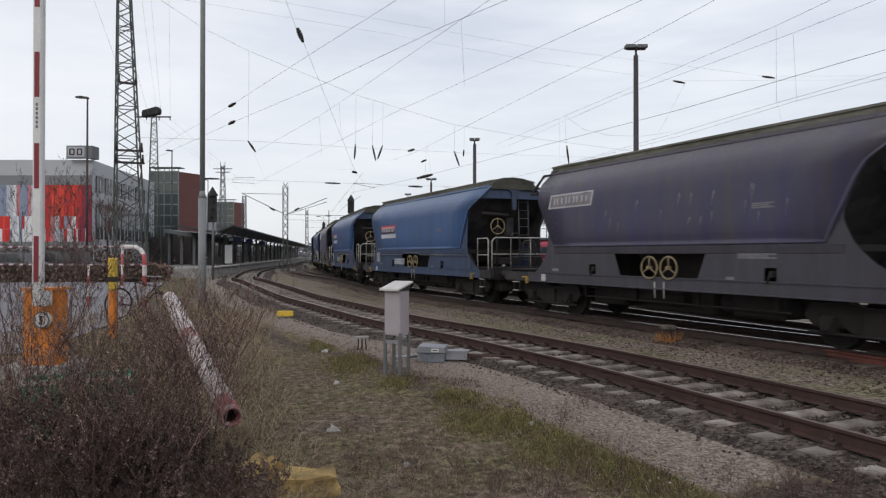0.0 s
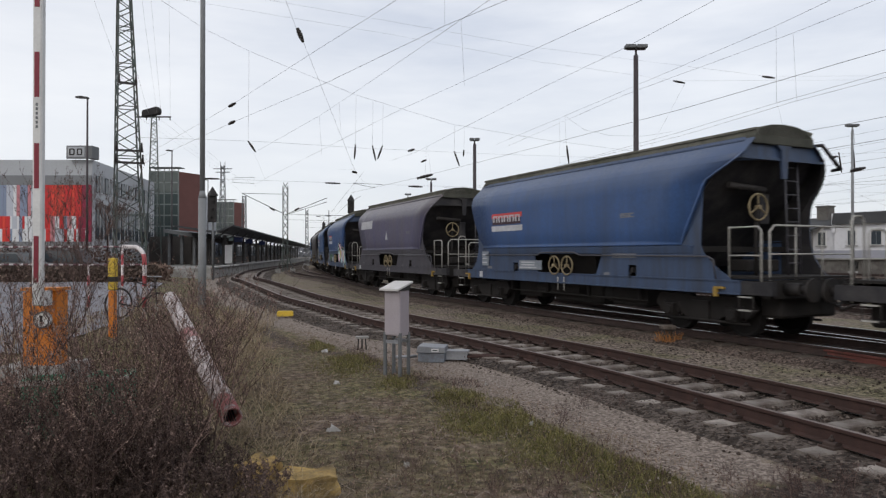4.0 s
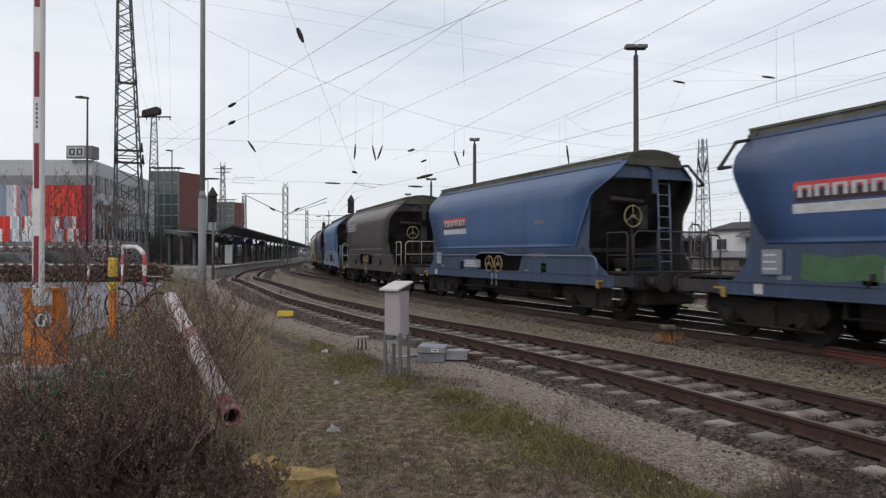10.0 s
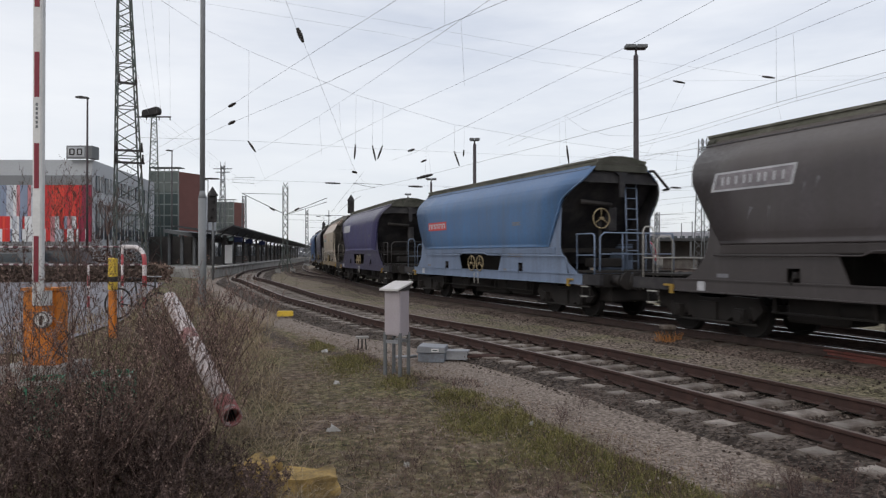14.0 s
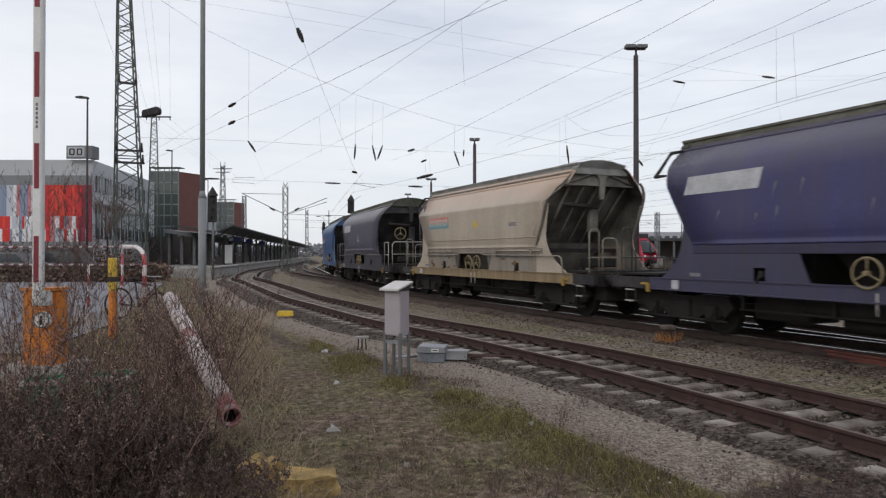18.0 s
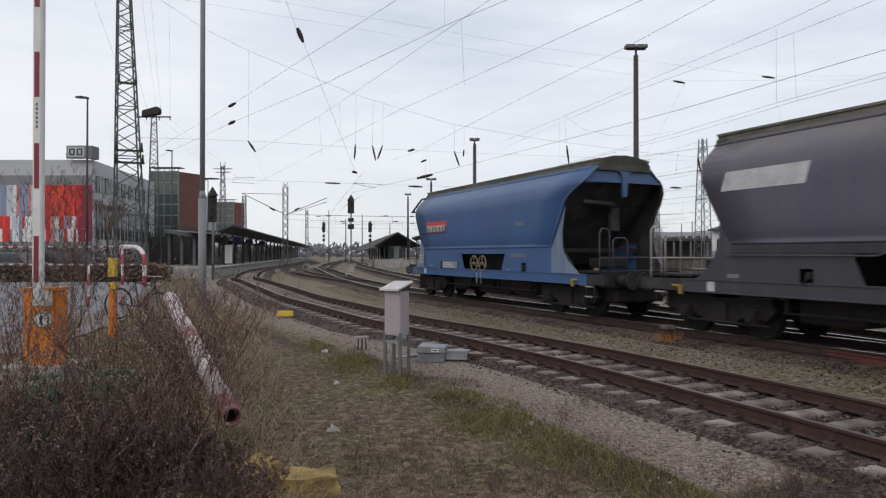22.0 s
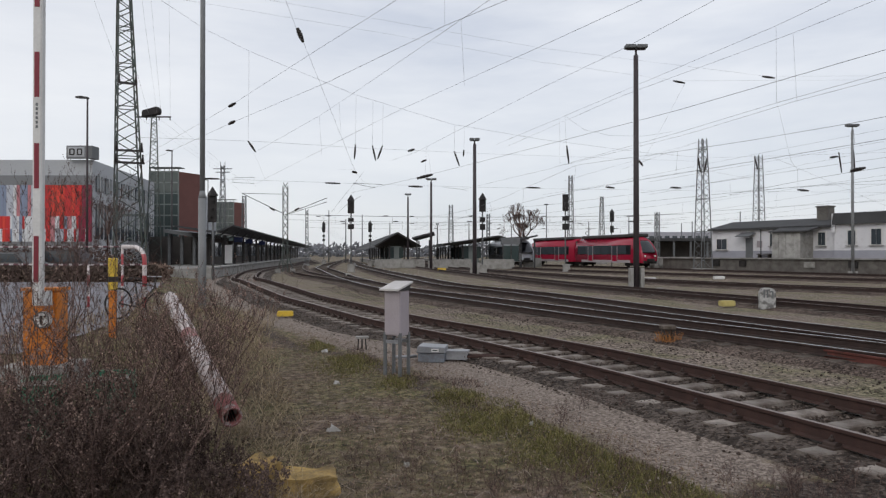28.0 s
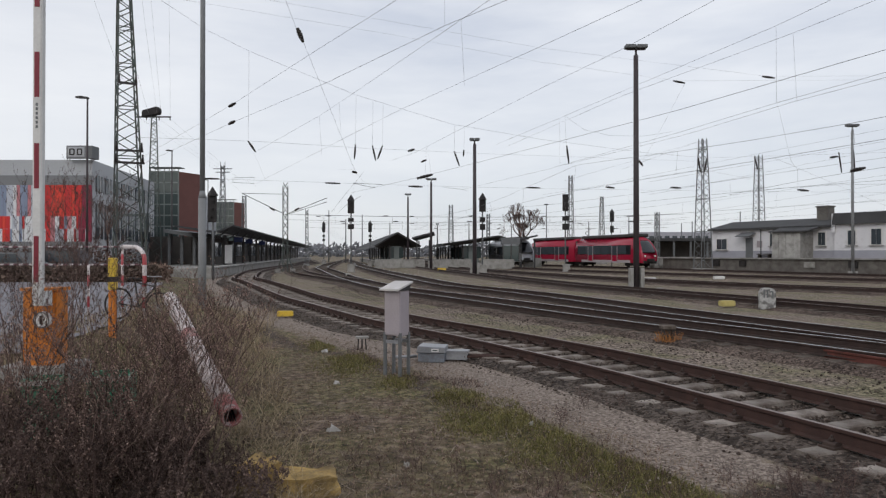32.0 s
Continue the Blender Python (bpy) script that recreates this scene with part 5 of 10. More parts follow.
GRAFFITI = spray(SPRAY)
GRAFFITI += [("graffiti_patch", [(-3.8, 1.3), (-3.3, 1.22), (-2.6, 1.3), (-1.9, 1.25), (-1.85, 1.55), (-2.4, 1.75), (-3.1, 1.68), (-3.75, 1.78)], "g_green", 0.004)]
# thin scrawl beside the big piece
for i in range(7):
    x = 0.05 + i * 0.16 + 0.05 * (i % 2)
    GRAFFITI.append(("graffiti_scrawl", [(x, 2.1), (x + 0.03, 2.1), (x + 0.07, 2.26 + 0.03 * (i % 3)), (x + 0.04, 2.26 + 0.03 * (i % 3))], "mark_white", 0.007))


def streaks(seed, n, mat="mark_dim"):
    """Run-off streaks down the side, as long thin smears."""
    rng = random.Random(seed)
    out = []
    for i in range(n):
        x, z = rng.uniform(-3.6, 3.6), rng.uniform(2.5, 3.15)
        h, a = rng.uniform(0.3, 0.8), rng.uniform(0.01, 0.035)
        out.append(("paint_scrape", [(x, z - h * 0.5), (x + a, z - h * 0.3), (x + a * 3.5, z), (x + a * 2.2, z + 0.04)], mat, 0.005))
    return out


def stains(seed, n):
    """Ragged rust stains on the skirt and the sill."""
    rng = random.Random(seed)
    out = []
    for i in range(n):
        x, z = rng.uniform(-4.0, 4.4), rng.uniform(1.22, 1.66)
        a, h = rng.uniform(0.05, 0.2), rng.uniform(0.04, 0.12)
        k = 9
        out.append(("rust_patch", [(x + a * rng.uniform(0.5, 1.1) * math.cos(2 * math.pi * j / k), max(1.1, z + h * rng.uniform(0.5, 1.2) * math.sin(2 * math.pi * j / k))) for j in range(k)], "rust_stain", 0.006))
    return out


# each upper-slope tint holds dust and, on blues and beige, sky light
BLUE = wagon_paint("faded_blue_paint", (0.052, 0.112, 0.255), (0.055, 0.082, 0.15), 0.4, dust_and_sky=(0.10, 0.135, 0.21), much=0.7)
BLUE_DARK = wagon_paint("dark_blue_paint", (0.039, 0.085, 0.212), (0.045, 0.07, 0.135), 0.3, dust_and_sky=(0.095, 0.115, 0.165), much=0.7)
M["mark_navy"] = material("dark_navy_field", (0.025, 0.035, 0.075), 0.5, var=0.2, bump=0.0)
BLUE_LAST = wagon_paint("deep_blue_paint", (0.042, 0.100, 0.245), (0.05, 0.09, 0.175), 0.4, dust_and_sky=(0.075, 0.12, 0.215), much=0.6)
BLUE_LIGHT = wagon_paint("light_blue_paint", (0.068, 0.15, 0.30), (0.09, 0.13, 0.20), 0.4, dust_and_sky=(0.115, 0.175, 0.30), much=0.6)
PURPLE = wagon_paint("weathered_violet_blue_paint", (0.052, 0.049, 0.105), (0.075, 0.068, 0.078), 0.45, dust_and_sky=(0.095, 0.085, 0.085), much=0.7)
VIOLET = wagon_paint("violet_blue_paint", (0.055, 0.053, 0.145), (0.062, 0.057, 0.10), 0.4, dust_and_sky=(0.105, 0.095, 0.11), much=0.8)
GREY_V = wagon_paint("grey_violet_paint", (0.085, 0.082, 0.145), (0.11, 0.10, 0.12), 0.45, dust_and_sky=(0.15, 0.133, 0.135), much=0.9)
BROWN_G = wagon_paint("grimy_brown_grey_paint", (0.074, 0.064, 0.068), (0.06, 0.052, 0.05), 0.45, dust_and_sky=(0.115, 0.10, 0.092), much=0.8)
SLATE = wagon_paint("slate_grey_paint", (0.085, 0.08, 0.125), (0.10, 0.09, 0.10), 0.45, dust_and_sky=(0.135, 0.12, 0.125), much=0.85)
BEIGE = wagon_paint("dusty_beige_paint", (0.42, 0.355, 0.285), (0.34, 0.29, 0.235), 0.3, dust_and_sky=(0.47, 0.335, 0.26), much=0.85)
TRIM_GREY = wagon_paint("grey_skirt_paint", (0.072, 0.070, 0.086), (0.045, 0.041, 0.042), 0.45)
TRIM_BLUE = wagon_paint("blue_grey_skirt_paint", (0.046, 0.079, 0.158), (0.035, 0.04, 0.055), 0.5)
TRIM_VIOLET = wagon_paint("violet_skirt_paint", (0.05, 0.047, 0.098), (0.05, 0.045, 0.055), 0.45)
TRIM_BROWN = wagon_paint("brown_grey_skirt_paint", (0.058, 0.05, 0.05), (0.046, 0.04, 0.04), 0.4)
TRIM_DARK = wagon_paint("dark_grey_skirt_paint", (0.058, 0.055, 0.072), (0.038, 0.035, 0.038), 0.45)
TRIM_SAND = wagon_paint("grey_beige_skirt_paint", (0.27, 0.24, 0.205), (0.15, 0.115, 0.085), 0.4)
TRIM_OCHRE = wagon_paint("ochre_sill_paint", (0.30, 0.225, 0.13), (0.13, 0.085, 0.05), 0.5)
TRIM_LIGHT = wagon_paint("pale_blue_grey_skirt_paint", (0.17, 0.22, 0.32), (0.10, 0.12, 0.16), 0.35)
# dusty end paint of the beige wagon, its shade put into the grey
SAND_END = material("dusty_shaded_end", (0.17, 0.158, 0.14), 0.8, var=0.3, scale=1.5, fine=20, dirt=(0.07, 0.062, 0.055), dirt_amount=0.5, dirt_scale=1.5)

PATCH = [("logo_patch", [(-4.39, 3.05), (-2.43, 3.05), (-2.32, 3.45), (-4.26, 3.44)], "mark_white")]
PATCH_DIM = [("logo_rim", [(-4.30, 3.09), (-2.47, 3.09), (-2.38, 3.41), (-4.20, 3.40)], "mark_faint", 0.011)] + [("logo_rim", [(x, 3.17), (x + 0.05, 3.17), (x + 0.07, 3.34), (x + 0.02, 3.34)], "mark_white", 0.015) for x in (-4.1, -3.95, -3.75, -3.55, -3.4, -3.2, -3.05, -2.85, -2.65)]
TRIANGLE = [("warning_triangle", [(-0.32, 2.44), (0.06, 2.44), (-0.13, 2.86)], "mark_white", 0.008)]
RED = logo_panel(LOGO_X, 2.72, 1.88, 0.36)
REDB = blocks(LOGO_X, 2.72, 1.88, 0.36)
G, D = M["rail_white"], M["dark_steel"]

WAGONS = [
    wagon("dark violet-blue grain hopper wagon with white scrapes", PURPLE, TRIM_DARK, M["roof_green"], M["end_dark"], PATCH, (D, D), extras=streaks(3, 16) + PATCH_DIM, bracket=True, rail=False),
    wagon("blue grain hopper wagon with a red and white panel", BLUE, TRIM_BLUE, M["roof_green"], M["end_dark"], RED, (TRIM_GREY, G), extras=REDB, boards=True, form="platform"),
    wagon("dark blue grain hopper wagon with a red and white panel", BLUE_DARK, TRIM_BLUE, M["roof_green"], M["end_dark"], RED, (TRIM_GREY, G), extras=REDB, boards=True, form="platform"),
    wagon("grey-violet grain hopper wagon with a white patch", GREY_V, TRIM_GREY, M["roof_green"], M["end_dark"], PATCH, (TRIM_GREY, G), extras=TRIANGLE),
    wagon("blue grain hopper wagon sprayed with pastel graffiti", BLUE_DARK, TRIM_BLUE, M["roof_green"], M["end_dark"], RED, (D, D), gold=False, extras=REDB + GRAFFITI, rail=False, bracket=True, boards=True, form="plain"),
    wagon("blue grain hopper wagon with a red panel and grey skirt", BLUE, TRIM_BLUE, M["roof_green"], M["end_dark"], RED, (TRIM_LIGHT, D), extras=REDB, boards=True, form="platform"),
    wagon("grimy brown-grey grain hopper wagon with a pale panel", BROWN_G, TRIM_BROWN, M["roof_green"], M["end_dark"], PATCH, (TRIM_BROWN, G), extras=streaks(8, 5) + PATCH_DIM),
    wagon("light blue grain hopper wagon with a red panel", BLUE_LIGHT, TRIM_LIGHT, M["roof_green"], M["end_dark"], [("logo_field", quad(LOGO_X - 0.2, 2.68, 1.7, 0.32), "logo_red")], (TRIM_LIGHT, TRIM_LIGHT), extras=blocks(LOGO_X - 0.2, 2.68, 1.7, 0.32), form="platform"),
    wagon("violet-blue grain hopper wagon with a white patch", VIOLET, TRIM_VIOLET, M["roof_green"], M["end_dark"], PATCH, (D, D), gold=False, extras=streaks(5, 12), bracket=True, rail=False),
    wagon("dusty beige grain hopper wagon with a red and teal panel", BEIGE, TRIM_SAND, M["roof_pale"], SAND_END,
          [("logo_field", quad(-3.75, 2.96, 1.8, 0.22), "logo_faded"), ("logo_strip", quad(-3.75, 2.74, 1.8, 0.22), "logo_blue")], (TRIM_SAND, TRIM_SAND), gold=False, light_gusset=BEIGE, header=SAND_END, form="ribbed", bracket=True,
          extras=blocks(-3.75, 2.76, 1.8, 0.40, "logo_pale") + [("warning_triangle", [(0.06, 2.70), (0.46, 2.70), (0.26, 3.0)], "mark_yellow", 0.008)] + stains(4, 9)),
    wagon("slate-grey grain hopper wagon with a white patch", SLATE, TRIM_DARK, M["roof_green"], M["end_dark"], PATCH, (TRIM_GREY, G), extras=TRIANGLE),
    wagon("bright blue grain hopper wagon, last of the train", BLUE_LAST, BLUE_LAST, M["roof_green"], M["end_dark"], logo_panel(-4.50, 2.56, 1.95, 0.48, under=False), (BLUE, TRIM_GREY), gold=False, light_gusset=TRIM_LIGHT, header=BLUE_LAST, rail=False, boards=True, bracket=True,
          extras=blocks(-4.47, 2.55, 1.85, 0.42) + [("stencil_field", [(-5.15, 2.62), (-4.45, 2.62), (-4.45, 2.05), (-4.8, 2.05)], "mark_navy", 0.006)], form="last"),
]


def train_place(t):
    """Where along the main track the middle of the first wagon is at t seconds."""
    return START + 6.4196 * t + 0.0285 * t * t


def wagon_pose(s):
    a, b = MAIN.at(s - PIVOT), MAIN.at(s + PIVOT)
    d = b - a
    m = (a + b) / 2
    return pose(m[0], m[1], m[2], 0, 0, math.degrees(math.atan2(d[1], d[0])))


START = MAIN.nearest(3.3, 22.1)[0] + 6.266


# ---- the road on the bank, left of the tracks ----
def build_road():
    bm = bmesh.new()
    prev = None
    for y in np.arange(10.5, 36.1, 0.75):
        s, d = NEAR.nearest(-9.0, y)
        right = min(-6.6, NEAR.at(s)[0] - 5.6)
        row = []
        for x in np.linspace(right, -46, 26):
            row.append(bm.verts.new((x, y, ground_height(x, y) + 0.035)))
        if prev:
            for i in range(25):
                bm.faces.new((prev[i], row[i], row[i + 1], prev[i + 1])).smooth = True
        prev = row
    bmesh.ops.recalc_face_normals(bm, faces=bm.faces[:])
    return solid("road", bm, M["asphalt"], "grey asphalt road leading to the level crossing", "road", kind="structure")


M["asphalt"] = material("worn_asphalt", (0.20, 0.195, 0.215), 0.9, var=0.15, scale=0.7, fine=45, dirt=(0.13, 0.12, 0.12), dirt_amount=0.4)
build_road()


# ---- poles, lamps, masts ----
def lamp_mast(base, height, r0, r1, head, label, mat, foot=0.0, turn=0.0, rungs=False, taper_at=None, head_mat="mast_grey"):
    """Round steel mast with a flat flood-light head."""
    t = thing("floodlight_mast", label, "lamp mast", pose(base[0], base[1], base[2], 0, 0, turn), group="floodlight masts of the yard")
    bm = bmesh.new()
    if taper_at:
        rod(bm, (0, 0, -0.3), (0, 0, taper_at), r0, 12, r0)
        rod(bm, (0, 0, taper_at), (0, 0, taper_at + 0.25), r0, 12, r1)
        rod(bm, (0, 0, taper_at + 0.25), (0, 0, height), r1, 12, r1 * 0.9)
    else:
        rod(bm, (0, 0, -0.3), (0, 0, height), r0, 12, r1)
    part("pole", bm, M[mat], t)
    if head:
        bm = bmesh.new()
        rod(bm, (0, 0, height - 0.02), (0, 0, height + 0.32), r1 * 0.5, 8)
        box(bm, (0, 0, height + 0.34), (head * 0.8, 0.10, 0.08))
        part("head_bracket", bm, M[mat], t)
        for sx in (-1, 1):
            bm = bmesh.new()
            box(bm, (sx * head * 0.26, 0, height + 0.48), (head * 0.48, 0.45, 0.2))
            soften(bm, 0.03)
            part("lamp_housing", bm, M[head_mat], t, "flat grey flood-light housing")
    if foot:
        bm = bmesh.new()
        for sx in (-1, 1):
            box(bm, (sx * (r0 + 0.12), 0, foot / 2 - 0.15), (0.2, 0.42, foot + 0.3))
        soften(bm, 0.02)
        part("concrete_foot", bm, M["concrete"], t, "two weathered concrete clamp posts")
    if rungs:
        bm = bmesh.new()
        z = 2.5
        while z < height:
            rod(bm, (-0.2, 0, z), (0.2, 0, z), 0.015, 5)
            z += 0.45
        tagged(part("climbing_rungs", bm, M["mast_grey"], t), kind="stuff")
    return t


lamp_mast((-8.165, 23, 0.007), 15.0, 0.135, 0.088, 0, "tall grey steel pole, thicker in its lower part", "pole_grey", taper_at=3.878)
lamp_mast((10.545, 37, -0.1), 12.95, 0.17, 0.13, 1.2, "tall dark floodlight mast between concrete posts", "pole_dark", foot=1.35)
lamp_mast((2.94, 63, -0.1), 12.3, 0.20, 0.15, 0.95, "dark floodlight mast with a signal beside it", "pole_dark", foot=1.3)
lamp_mast((-1.575, 90, -0.1), 11.6, 0.18, 0.14, 1.4, "slender dark floodlight mast by the platform tracks", "pole_dark", foot=1.2)
lamp_mast((-5.425, 105, -0.1), 10.9, 0.2, 0.12, 1.0, "slim dark floodlight mast near the platforms", "pole_dark")
lamp_mast((38.062, 63, -0.1), 13.6, 0.14, 0.10, 1.15, "pale grey floodlight mast with climbing rungs", "pole_grey", rungs=True, foot=0.5)
lamp_mast((-0.933, 112, -0.1), 6.6, 0.10, 0.09, 0.5, "short platform lamp on a slim post", "pole_dark")
lamp_mast((22.875, 150, -0.1), 12.6, 0.12, 0.10, 1.0, "far floodlight mast in the yard", "mast_grey")
lamp_mast((21.928, 118, -0.1), 3.0, 0.1, 0.1, 0.4, "low far lamp by the platform", "mast_grey")


def street_lamp(base, height, arm, label):
    t = thing("street_lamp", label, "street lamp", pose(*base), group="street lamps")
    bm = bmesh.new()
    rod(bm, (0, 0, -0.2), (0, 0, height), 0.09, 10, 0.055)
    part("pole", bm, M["pole_dark"], t)
    bm = bmesh.new()
    prism(bm, [(0.05, height + 0.02), (-arm * 0.5, height + 0.1), (-arm, height + 0.06), (-arm, height - 0.02), (0.05, height - 0.08)], "y", -0.14, 0.14)
    part("lantern", bm, M["dark_steel"], t, "flat dark lantern")
    return t


street_lamp((-23.625, 45, 0.2), 12.2, 0.75, "tall street lamp with a flat lantern")
street_lamp((-28.8, 72, 0.0), 13.0, 0.6, "street lamp beside the station building")
street_lamp((-32.933, 95, 0.0), 12.4, 0.6, "distant street lamp by the station")


def lattice_mast(base, levels, mat, label, bay=1.0, turn=20, leg=0.05, brace=0.028, category="lattice mast", lean=0.0):
    """Four-legged angle-steel mast; levels are (height, width) from the ground up."""
    t = thing("lattice_mast", label, category, pose(base[0], base[1], base[2], 0, lean, turn), group="lattice masts of the overhead line")
    zs, ws = [l[0] for l in levels], [l[1] for l in levels]
    top = zs[-1]

    def corner(i, z):
        w = float(np.interp(z, zs, ws)) / 2
        return ((-w, -w), (w, -w), (w, w), (-w, w))[i] + (z,)
    for i in range(4):
        bm = bmesh.new()
        for a, b in zip(zs, zs[1:]):
            rod(bm, corner(i, a), corner(i, b), leg, 4)
        part("leg", bm, mat, t)
    for i in range(4):
        bm = bmesh.new()
        z, k = 0.2, 0
        while z < top - 0.2:
            step = max(bay * 0.55, float(np.interp(z, zs, ws)) * bay)
            z2 = min(z + step, top)
            a, b = (i, (i + 1) % 4) if k % 2 else ((i + 1) % 4, i)
            rod(bm, corner(a, z), corner(b, z2), brace, 4)
            if k % 4 == 0:
                rod(bm, corner(i, z), corner((i + 1) % 4, z), brace, 4)
            z, k = z2, k + 1
        tagged(part("bracing", bm, mat, t), kind="stuff")
    bm = bmesh.new()
    box(bm, (0, 0, 0.05), (ws[0] + 0.5, ws[0] + 0.5, 0.5))
    part("foundation", bm, M["concrete"], t)
    return t


tower = lattice_mast((-18.433, 40, 0.1), [(0, 1.72), (7.5, 1.25), (17, 0.68), (24, 0.4)], M["green_steel"], "big green-grey lattice tower carrying overhead lines", 0.62, 32, 0.06, 0.03, lean=-1.3)
for zz, half in ((7.2, 0.8), (7.9, 0.75), (11.8, 0.5)):
    bm = bmesh.new()
    box(bm, (0, -0.75, zz), (half * 2, 0.12, 0.12))
    part("cross_arm", bm, M["dark_steel"], tower)
    for sx in (-1, 1):
        bm = bmesh.new()
        rod(bm, (sx * half * 0.9, -0.78, zz + 0.02), (sx * half * 0.9, -0.78, zz + 0.5), 0.07, 8, 0.04)
        part("insulator", bm, M["insulator"], tower)
lattice_mast((-32, 75, 0), [(0, 1.75), (9, 1.0), (17.3, 0.5)], M["green_steel"], "tapered lattice mast with a cross-arm and a dark box on top", 0.8, 20, 0.06, 0.03)
bm = bmesh.new()
box(bm, (-32.125, 75, 17.188), (4.0, 0.14, 0.14), 0)
for x in (-1.9, -0.7, 0.7, 1.9):
    rod(bm, (-32.125 + x, 75, 17.188), (-32.125 + x, 75, 16.812), 0.06, 6)
solid("cross_arm_beam", bm, M["dark_steel"], "dark steel cross-arm with small insulators on a mast", "cross-arm")
bm = bmesh.new()
prism(bm, [(-0.95, -0.42), (0.8, -0.1), (0.95, 0.15), (0.92, 0.62), (0.6, 0.72), (-0.85, 0.32), (-0.98, 0.1)], "y", -0.4, 0.4)
soften(bm, 0.05)
solid("floodlight_box", bm, M["black"], "tilted black floodlight box on the mast top", "floodlight", pose(-32.25, 75, 17.562))
lattice_mast((-37.375, 115, 0), [(0, 1.2), (17, 0.5)], M["mast_grey"], "far lattice mast with two cross-arms", 1.0, 0, 0.06, 0.04)
bm = bmesh.new()
for yy, w in ((299, 3.2), (305, 2.4)):
    box(bm, (-37.375, 115, 16.471 - (yy - 299) * 0.096), (w, 0.12, 0.12))
box(bm, (-37.758, 115, 17.142), (0.08, 0.08, 1.0))
box(bm, (-36.992, 115, 17.142), (0.08, 0.08, 1.0))
solid("cross_arm_beam", bm, M["mast_grey"], "grey steel cross-arms on a far mast", "cross-arm")
lattice_mast((-29.333, 100, 0), [(0, 0.7), (10.6, 0.45)], M["mast_grey"], "slim grey lattice mast at the platform", 1.0, 0, 0.05, 0.03)
lattice_mast((30.667, 80, 0), [(0, 1.5), (10, 1.0), (15.6, 0.62)], M["mast_grey"], "tall grey lattice tower with forked insulator arms", 0.8, 15, 0.06, 0.035)
lattice_mast((48.913, 105, 0), [(0, 1.5), (10, 1.1), (17.3, 0.75)], M["mast_grey"], "lattice tower behind the white building", 0.8, 15, 0.06, 0.035)
lattice_mast((21.093, 112, 0), [(0, 1.0), (15, 0.5)], M["mast_grey"], "far lattice tower behind the red train", 1.0, 10, 0.06, 0.035)
lattice_mast((32.315, 138, 0), [(0, 1.2), (13.7, 0.45)], M["mast_grey"], "far tapered lattice tower", 1.0, 10, 0.07, 0.04)
lattice_mast((1.493, 128, 0), [(0, 1.0), (11.3, 0.6)], M["mast_grey"], "far lattice mast behind the platform roof", 1.0, 10, 0.06, 0.04)
lattice_mast((34.742, 110, 0), [(0, 0.6), (8.8, 0.5)], M["mast_grey"], "plain far line mast", 1.0, 10, 0.07, 0.04)
lattice_mast((-23.698, 118, 0), [(0, 0.6), (9.8, 0.4)], M["mast_grey"], "thin far line mast by the platform", 1.0, 10, 0.06, 0.04)
lattice_mast((7.867, 118, 0), [(0, 0.6), (9.0, 0.4)], M["mast_grey"], "thin far line mast by the signals", 1.0, 10, 0.06, 0.04)
for x, d, top in ((612, 150, 388), (641, 170, 380), (582, 170, 372), (1113, 140, 385), (1206, 150, 395), (1225, 140, 392), (905, 160, 400), (1310, 140, 375), (830, 150, 392), (690, 160, 395), (1042, 150, 392)):
    bm = bmesh.new()
    rod(bm, (0, 0, 0), (0, 0, 2 + (450 - top) * d / 1200), 0.16, 8, 0.1)
    solid("line_mast", bm, M["mast_grey"], "slim grey overhead line mast far off in the yard", "line mast", pose((x - 784) * d / 1200, d, 0), group="far line masts")


def flat_mast(base, height, w):
    """Mast of two channels laced with crossed bars."""
    t = thing("overhead_line_mast", "green-grey latticed overhead line mast on a splayed foot", "line mast", pose(base[0], base[1], base[2], 0, 0, 15))
    for sx in (-1, 1):
        bm = bmesh.new()
        box(bm, (sx * w * 0.42, 0, height / 2), (w * 0.16, 0.3, height))
        part("channel", bm, M["green_steel"], t)
    z = 0.9
    bm = bmesh.new()
    while z < height:
        for y in (-0.13, 0.13):
            for q in (-1, 1):
                rod(bm, (-q * w * 0.4, y, z - 0.4), (q * w * 0.4, y, z + 0.4), 0.035, 4)
        z += 0.85
    tagged(part("lacing", bm, M["green_steel"], t), kind="stuff")
    for sx in (-1, 1):
        bm = bmesh.new()
        rod(bm, (sx * 0.95, 0, -0.1), (sx * w * 0.45, 0, 1.9), 0.06, 4)
        part("foot_brace", bm, M["green_steel"], t)
        bm = bmesh.new()
        box(bm, (sx * 0.8, 0, 0.15), (0.55, 0.7, 0.5))
        part("foundation", bm, M["concrete"], t)
    bm = bmesh.new()
    rod(bm, (0, 0, 6.317), (-4.563, 0, 8.537), 0.04, 6)
    rod(bm, (0, 0, 8.537), (-4.563, 0, 8.537), 0.03, 6)
    rod(bm, (0, 0, 6.317), (4.502, 0, 8.228), 0.04, 6)
    rod(bm, (0, 0, 6.255), (4.502, 0, 7.797), 0.03, 6)
    part("cantilever", bm, M["green_steel"], t)
    for dx in (-18, 16):
        bm = bmesh.new()
        rod(bm, (dx * 74 / 1200, 0, 6.748), (dx * 1.5 * 74 / 1200, 0, 7.057), 0.1, 8)
        part("insulator", bm, M["insulator"], t)
    return t


flat_mast((-17.205, 74, 0.0), 9.4, 0.62)


